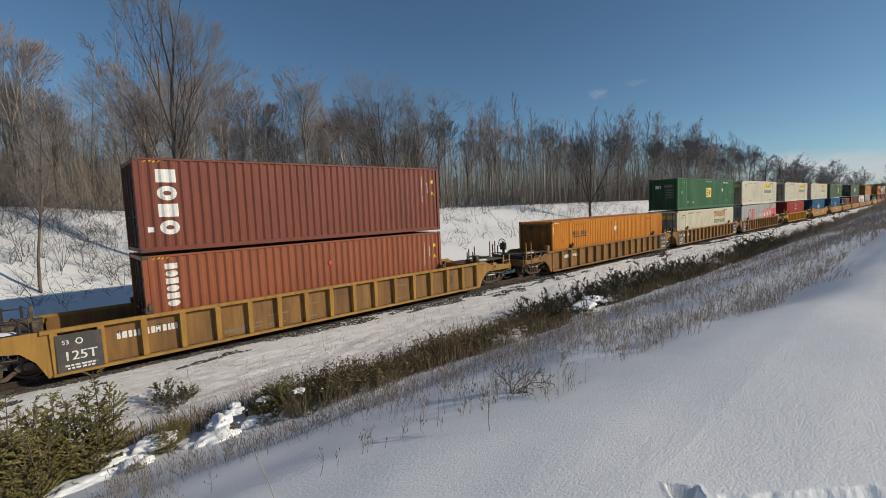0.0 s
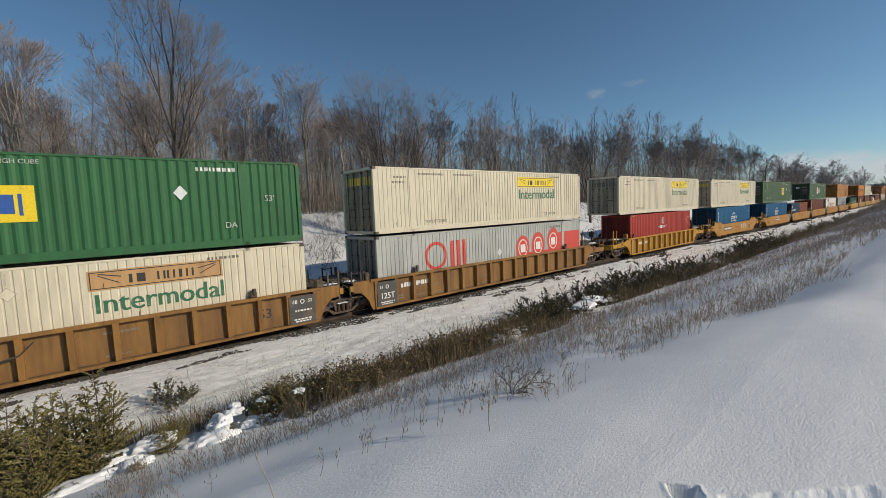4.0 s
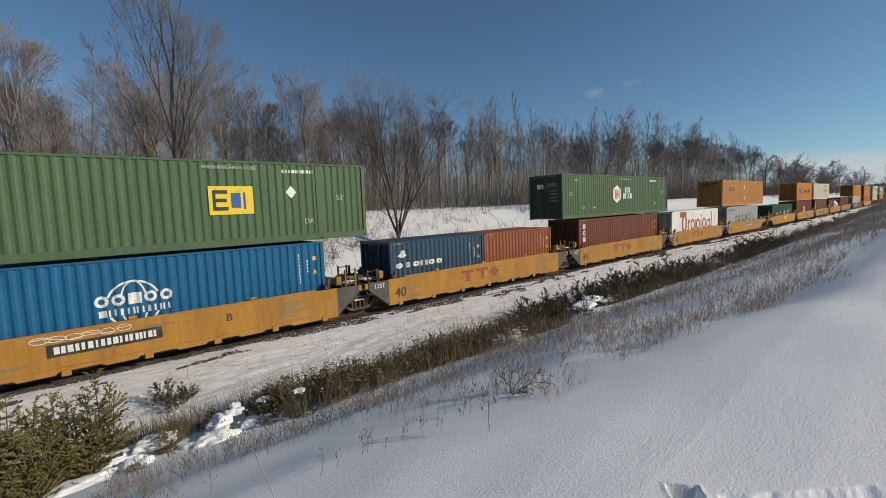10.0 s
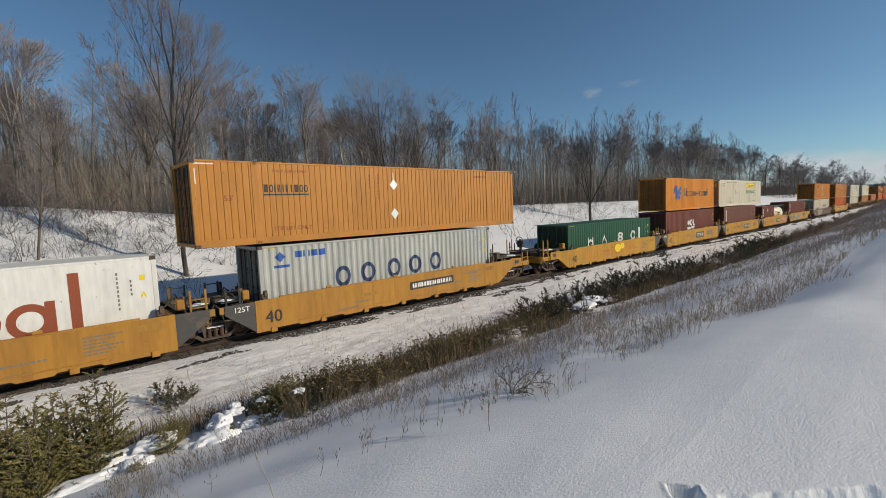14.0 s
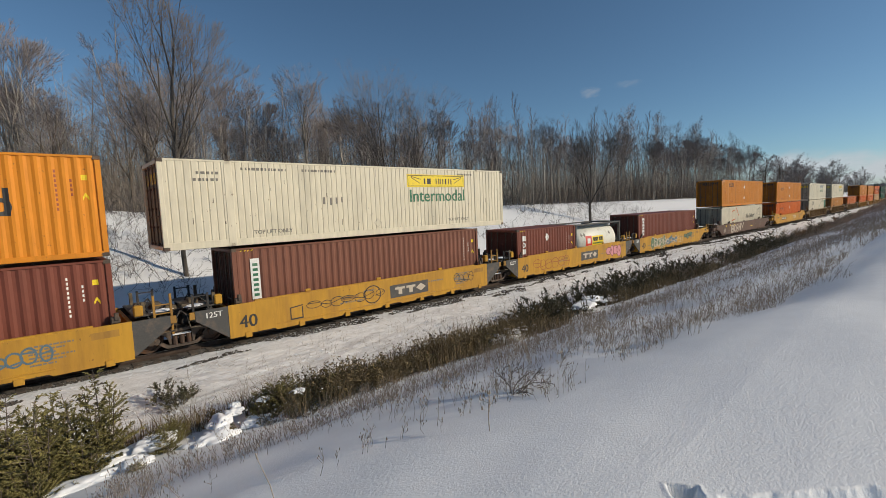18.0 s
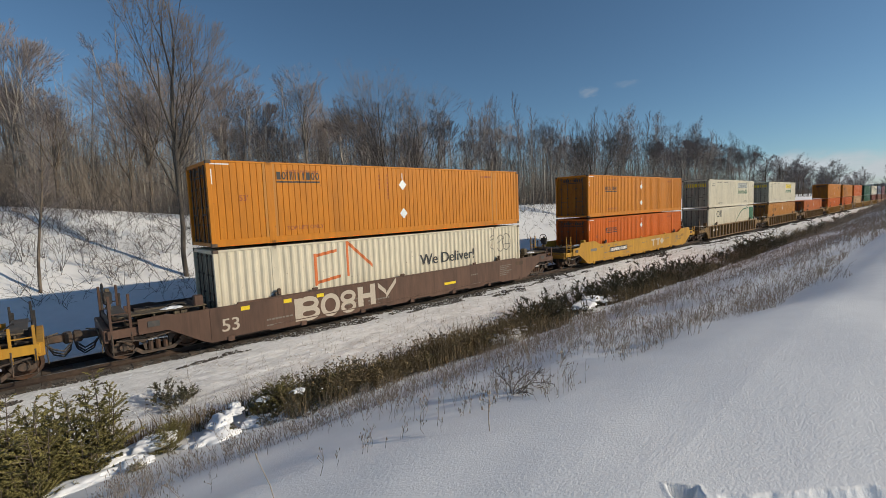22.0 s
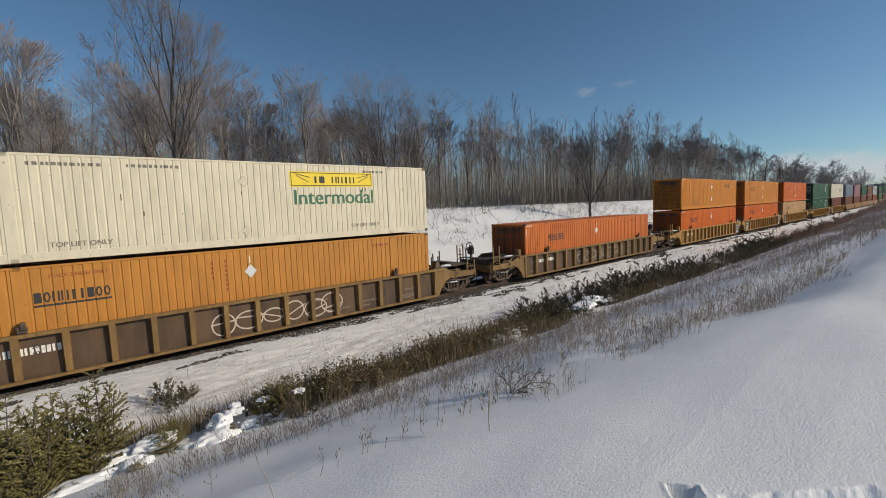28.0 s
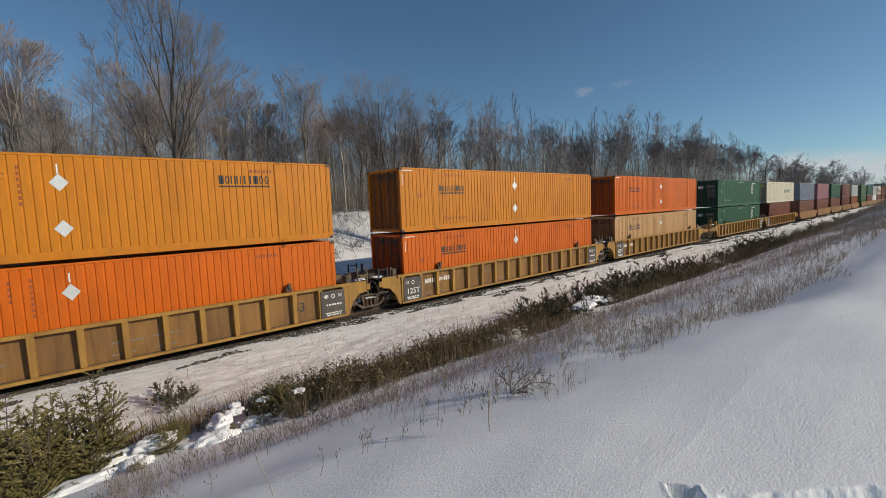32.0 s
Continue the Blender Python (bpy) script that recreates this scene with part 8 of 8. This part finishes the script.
    # single 53-foot wagons
    c = smooth_car(296.1, ((CP, 11.1), (CP, 11.1)), "car_cn", "dark brown smooth-sided well wagon with a beige spray-painted scrawl", 71, RIB53, "smooth", big="53")
    car_mark(c, [("r", -5.5, -5.2, 0.25, 1.1), ("o", -4.95, 0.85, 0.42, 0.28, 0.18), ("o", -4.95, 0.48, 0.45, 0.28, 0.18), ("o", -4.05, 0.65, 0.42, 0.45, 0.18), ("o", -3.25, 0.85, 0.35, 0.26, 0.15), ("o", -3.25, 0.45, 0.35, 0.26, 0.15), ("r", -2.8, -2.55, 0.3, 1.15), ("r", -2.2, -1.95, 0.3, 1.2), ("r", -2.8, -2.0, 0.65, 0.85), ("l", -1.8, 1.1, -1.4, 0.75, 0.2), ("l", -1.4, 0.6, -0.85, 1.2, 0.22)], "mark_beige", "graffiti", "beige spray-painted shapes", -1.507)
    car_mark(c, [("r", 2.0, 2.75, 0.55, 0.67)], "mark_yellow", "reflector", y=-1.507)
    for xx in (-7.4, -5.9, -4.6):
        car_mark(c, [("r", xx, xx + 0.3, 1.02, 1.16)], "mark_yellow", "reflector", y=-1.508)
    c = container(296.1, Z0, L53, HC, "cream", "corr", "cream corrugated 53-foot container with spray-painted scrawls", group="53-foot containers")
    mark(c, [("l", -4.5, 2.35, -3.5, 2.5, 0.12), ("r", -4.52, -4.38, 1.2, 2.45), ("l", -4.5, 1.3, -3.4, 1.45, 0.12), ("r", -3.1, -2.98, 1.4, 2.9), ("l", -3.1, 2.85, -1.85, 1.7, 0.16)], "mark_orange", "corr", "orange spray-painted strokes", "graffiti")
    word(c, "We Deliver!", 0.72, 2.55, 1.62, "mark_black", label="black spray-painted words")
    mark(c, [("k", -6.2, 0.95, 0.2, 0.24)], "reflector", "flat", name="placard_holder")
    mark(c, tag_scrawl(33, 5.6, 7.2, 1.5, 2.6, 3, 0.04), "mark_grey", "corr", name="graffiti")
    c = orange_box(296.1, Z1, "orange", 8, True, low_logo=True, label="orange smooth-panelled 53-foot container with yellow lift posts")
    mark(c, [("r", -6.24, -5.80, 0.05, 2.85), ("r", 5.80, 6.2, 0.05, 2.85)], "pale_orange", "flat", "dusty yellow lift posts", "post_face")
    c = smooth_car(319.74, ((CP, 11.05), (CP, 11.1)), "car_yellow", "yellow-ochre smooth-sided well wagon with a raised end", 81, RIB53, "smooth_raised", "white", big="53", plate_x=-5.6)
    orange_box(319.74, Z0, "deep_orange", 10, False)
    orange_box(319.74, Z1, "orange", 11, True)
    ribbed(343.06, ((CP, 11.1), (CP, 11.1)), "car_olive", "olive-brown ribbed well wagon with scrawled end panels", 91)
    c = container(343.06, Z0, L53, HC, "cream", "groove", "pale cream 53-foot container with a black brand shape and green curve", group="53-foot containers")
    mark(c, [("o", -5.15, 2.25, 0.42, 0.34, 0.1), ("r", -4.6, -4.48, 1.92, 2.6), ("r", -4.39, -4.27, 1.92, 2.6), ("r", -4.18, -4.06, 1.92, 2.6)], "mark_black", "groove", "black brand shape", "brand_bars")
    mark(c, [("l", 0.9 + 0.35 * i, 1.1 + 1.45 * math.sin(i * 0.16), 1.25 + 0.35 * i, 1.1 + 1.45 * math.sin((i + 1) * 0.16), 0.13) for i in range(12)] + [("l", 4.9 + 0.3 * i, 2.75 - 0.02 * i * i, 5.2 + 0.3 * i, 2.75 - 0.02 * (i + 1) ** 2, 0.12) for i in range(9)], "mark_green", "groove", "green curved stripe", "stripe")
    mark(c, [("r", 6.15, 7.95, 1.2, 2.7)], "mark_green", "groove", "dark green corner field", "colour_field")
    c["face"] -= 0.003
    cream_box(343.06, Z1, True, "grey", 11)
    c = ribbed(366.5, ((CP, 11.1), (CP, 11.1)), "car_olive", "brown ribbed well wagon with pale scrawls on its panels", 101)
    car_mark(c, tag_scrawl(41, -1.5, 3.4, 0.25, 1.05, 6, 0.05), "mark_beige", "graffiti", y=SHEET_Y - 0.003)
    orange_box(366.5, Z0, "pale_orange", 14, False)
    cream_box(366.5, Z1, True, "mark_yellow", 13)
    c = ribbed(390.0, ((CP, 11.1), (CP, 11.0)), "car_olive", "olive-brown ribbed well wagon with pale scrawls", 111)
    car_mark(c, tag_scrawl(43, -2.6, 3.6, 0.25, 1.1, 8, 0.03), "mark_beige", "graffiti", y=SHEET_Y - 0.003)
    orange_box(390.0, Z0, "red_orange", 16, False, label="reddish-orange 53-foot container riding alone in its well")
    # closing three-unit wagon
    ribbed(413.15, ((CP, 11.0), (JB, 9.77)), "car_ochre", "ochre ribbed well wagon unit", 121)
    orange_box(413.15, Z0, "deep_orange", 18, False)
    orange_box(413.15, Z1, "orange", 19, True, right_logo=True)
    ribbed(432.69, ((JN, 9.77), (JB, 9.75)), "car_ochre", "ochre ribbed well wagon unit", 122)
    orange_box(432.69, Z0, "deep_orange", 20, False)
    orange_box(432.69, Z1, "orange", 21, True)
    ribbed(452.2, ((JN, 9.75), (CP, 11.0)), "car_ochre", "ochre ribbed well wagon unit", 123)
    orange_box(452.2, Z0, "tan", 22, False, label="sun-bleached tan 53-foot container")
    orange_box(452.2, Z1, "deep_orange", 23, True)
    ribbed(474.7, ((CP, 11.0), (JB, 9.75)), "car_ochre", "ochre ribbed well wagon unit", 131)
    green_box(474.7, Z0, "dark_green", "three")
    green_box(474.7, Z1, "dark_green", "three")
    ribbed(494.2, ((JN, 9.75), (CP, 11.0)), "car_ochre", "ochre ribbed well wagon unit", 132)
    iso_box(494.2, Z0, "maroon", "maroon corrugated 40-foot container below another", seed=41)
    cream_box(494.2, Z1, True, "", 17)
    # the far rest of the train, which never comes near
    stacks = [("brown", "lilac"), ("brown", "pink"), ("brown", "dark_green"), ("maroon", "brown"), ("rust_red", "grey"), ("sage", "sage"), ("maroon", "dark_green"), ("white", "grey"), ("brown", "cream"), ("maroon", "rust_red"), ("rust_red", "orange")]
    names = dict(brown="brown", lilac="blue-grey", pink="faded pink", dark_green="dark green", maroon="maroon", rust_red="rust-red", grey="light grey", sage="grey-green", white="white", cream="cream", orange="orange")
    u = 513.5
    for i, (low, up) in enumerate(stacks):
        first, last = i % 5 == 0, i % 5 == 4 or i == len(stacks) - 1
        far_car(u, 7.7 + (1.5 if last else 0))
        far_box(u, Z0, low, names[low] + " 40-foot container far back in the train")
        far_box(u, Z1, up, names[up] + " 40-foot container stacked far back in the train")
        u += 19.9 if last else 15.4


def blue_box(u):
    c = iso_box(u, Z0, "blue", "bright blue 40-foot container with a white globe emblem", seed=int(u))
    mark(c, [("o", -0.2, 1.5, 0.72, 0.72, 0.06), ("o", -0.2, 1.5, 0.36, 0.72, 0.05)], "mark_white", "corr", "white globe rings", "emblem")
    c["face"] -= 0.003
    mark(c, [("r", -1.18, 0.82, 1.18, 1.78)], "blue", "corr", name="emblem_field")
    c["face"] -= 0.003
    mark(c, bars(-1.2, 0.85, 1.50, 1.84, "ooboo") + bars(-1.1, 0.75, 1.20, 1.40, "bhihhihh"), "mark_white", "corr", "white lettering bars", "brand_bars")
    c["face"] += 0.006
    mark(c, [s for i in range(4) for s in (("r", -5.62, -5.28, 2.30 - 0.36 * i, 2.36 - 0.36 * i), ("r", -5.48, -5.42, 2.12 - 0.36 * i, 2.40 - 0.36 * i), ("r", -5.6, -5.3, 2.14 - 0.36 * i, 2.19 - 0.36 * i))], "mark_white", "corr", "white column of marks", "brand_bars")
    return c


build_train()

# how far the train has gone at each time, in metres
RUN = [(0, 0.0), (2, 25.9), (3.5, 45.4), (5.5, 71.25), (8, 103.57), (11, 142.42), (14, 181.17), (17, 219.82), (18, 232.7), (19, 245.58), (20, 258.3), (21, 270.94), (22, 283.78), (23, 296.7), (25, 322.5), (28, 361.0), (30, 386.77), (32, 412.53)]


def motions():
    for ob, u, z in MOVERS:
        walk(ob, [(t, pose(u - s, 0, z)) for t, s in RUN])
    for ob, a, b in CLOUDS:
        walk(ob, [(t, pose(*(Vector(a).lerp(Vector(b), t / 32.0)))) for t in (0, 16, 32)])


motions()
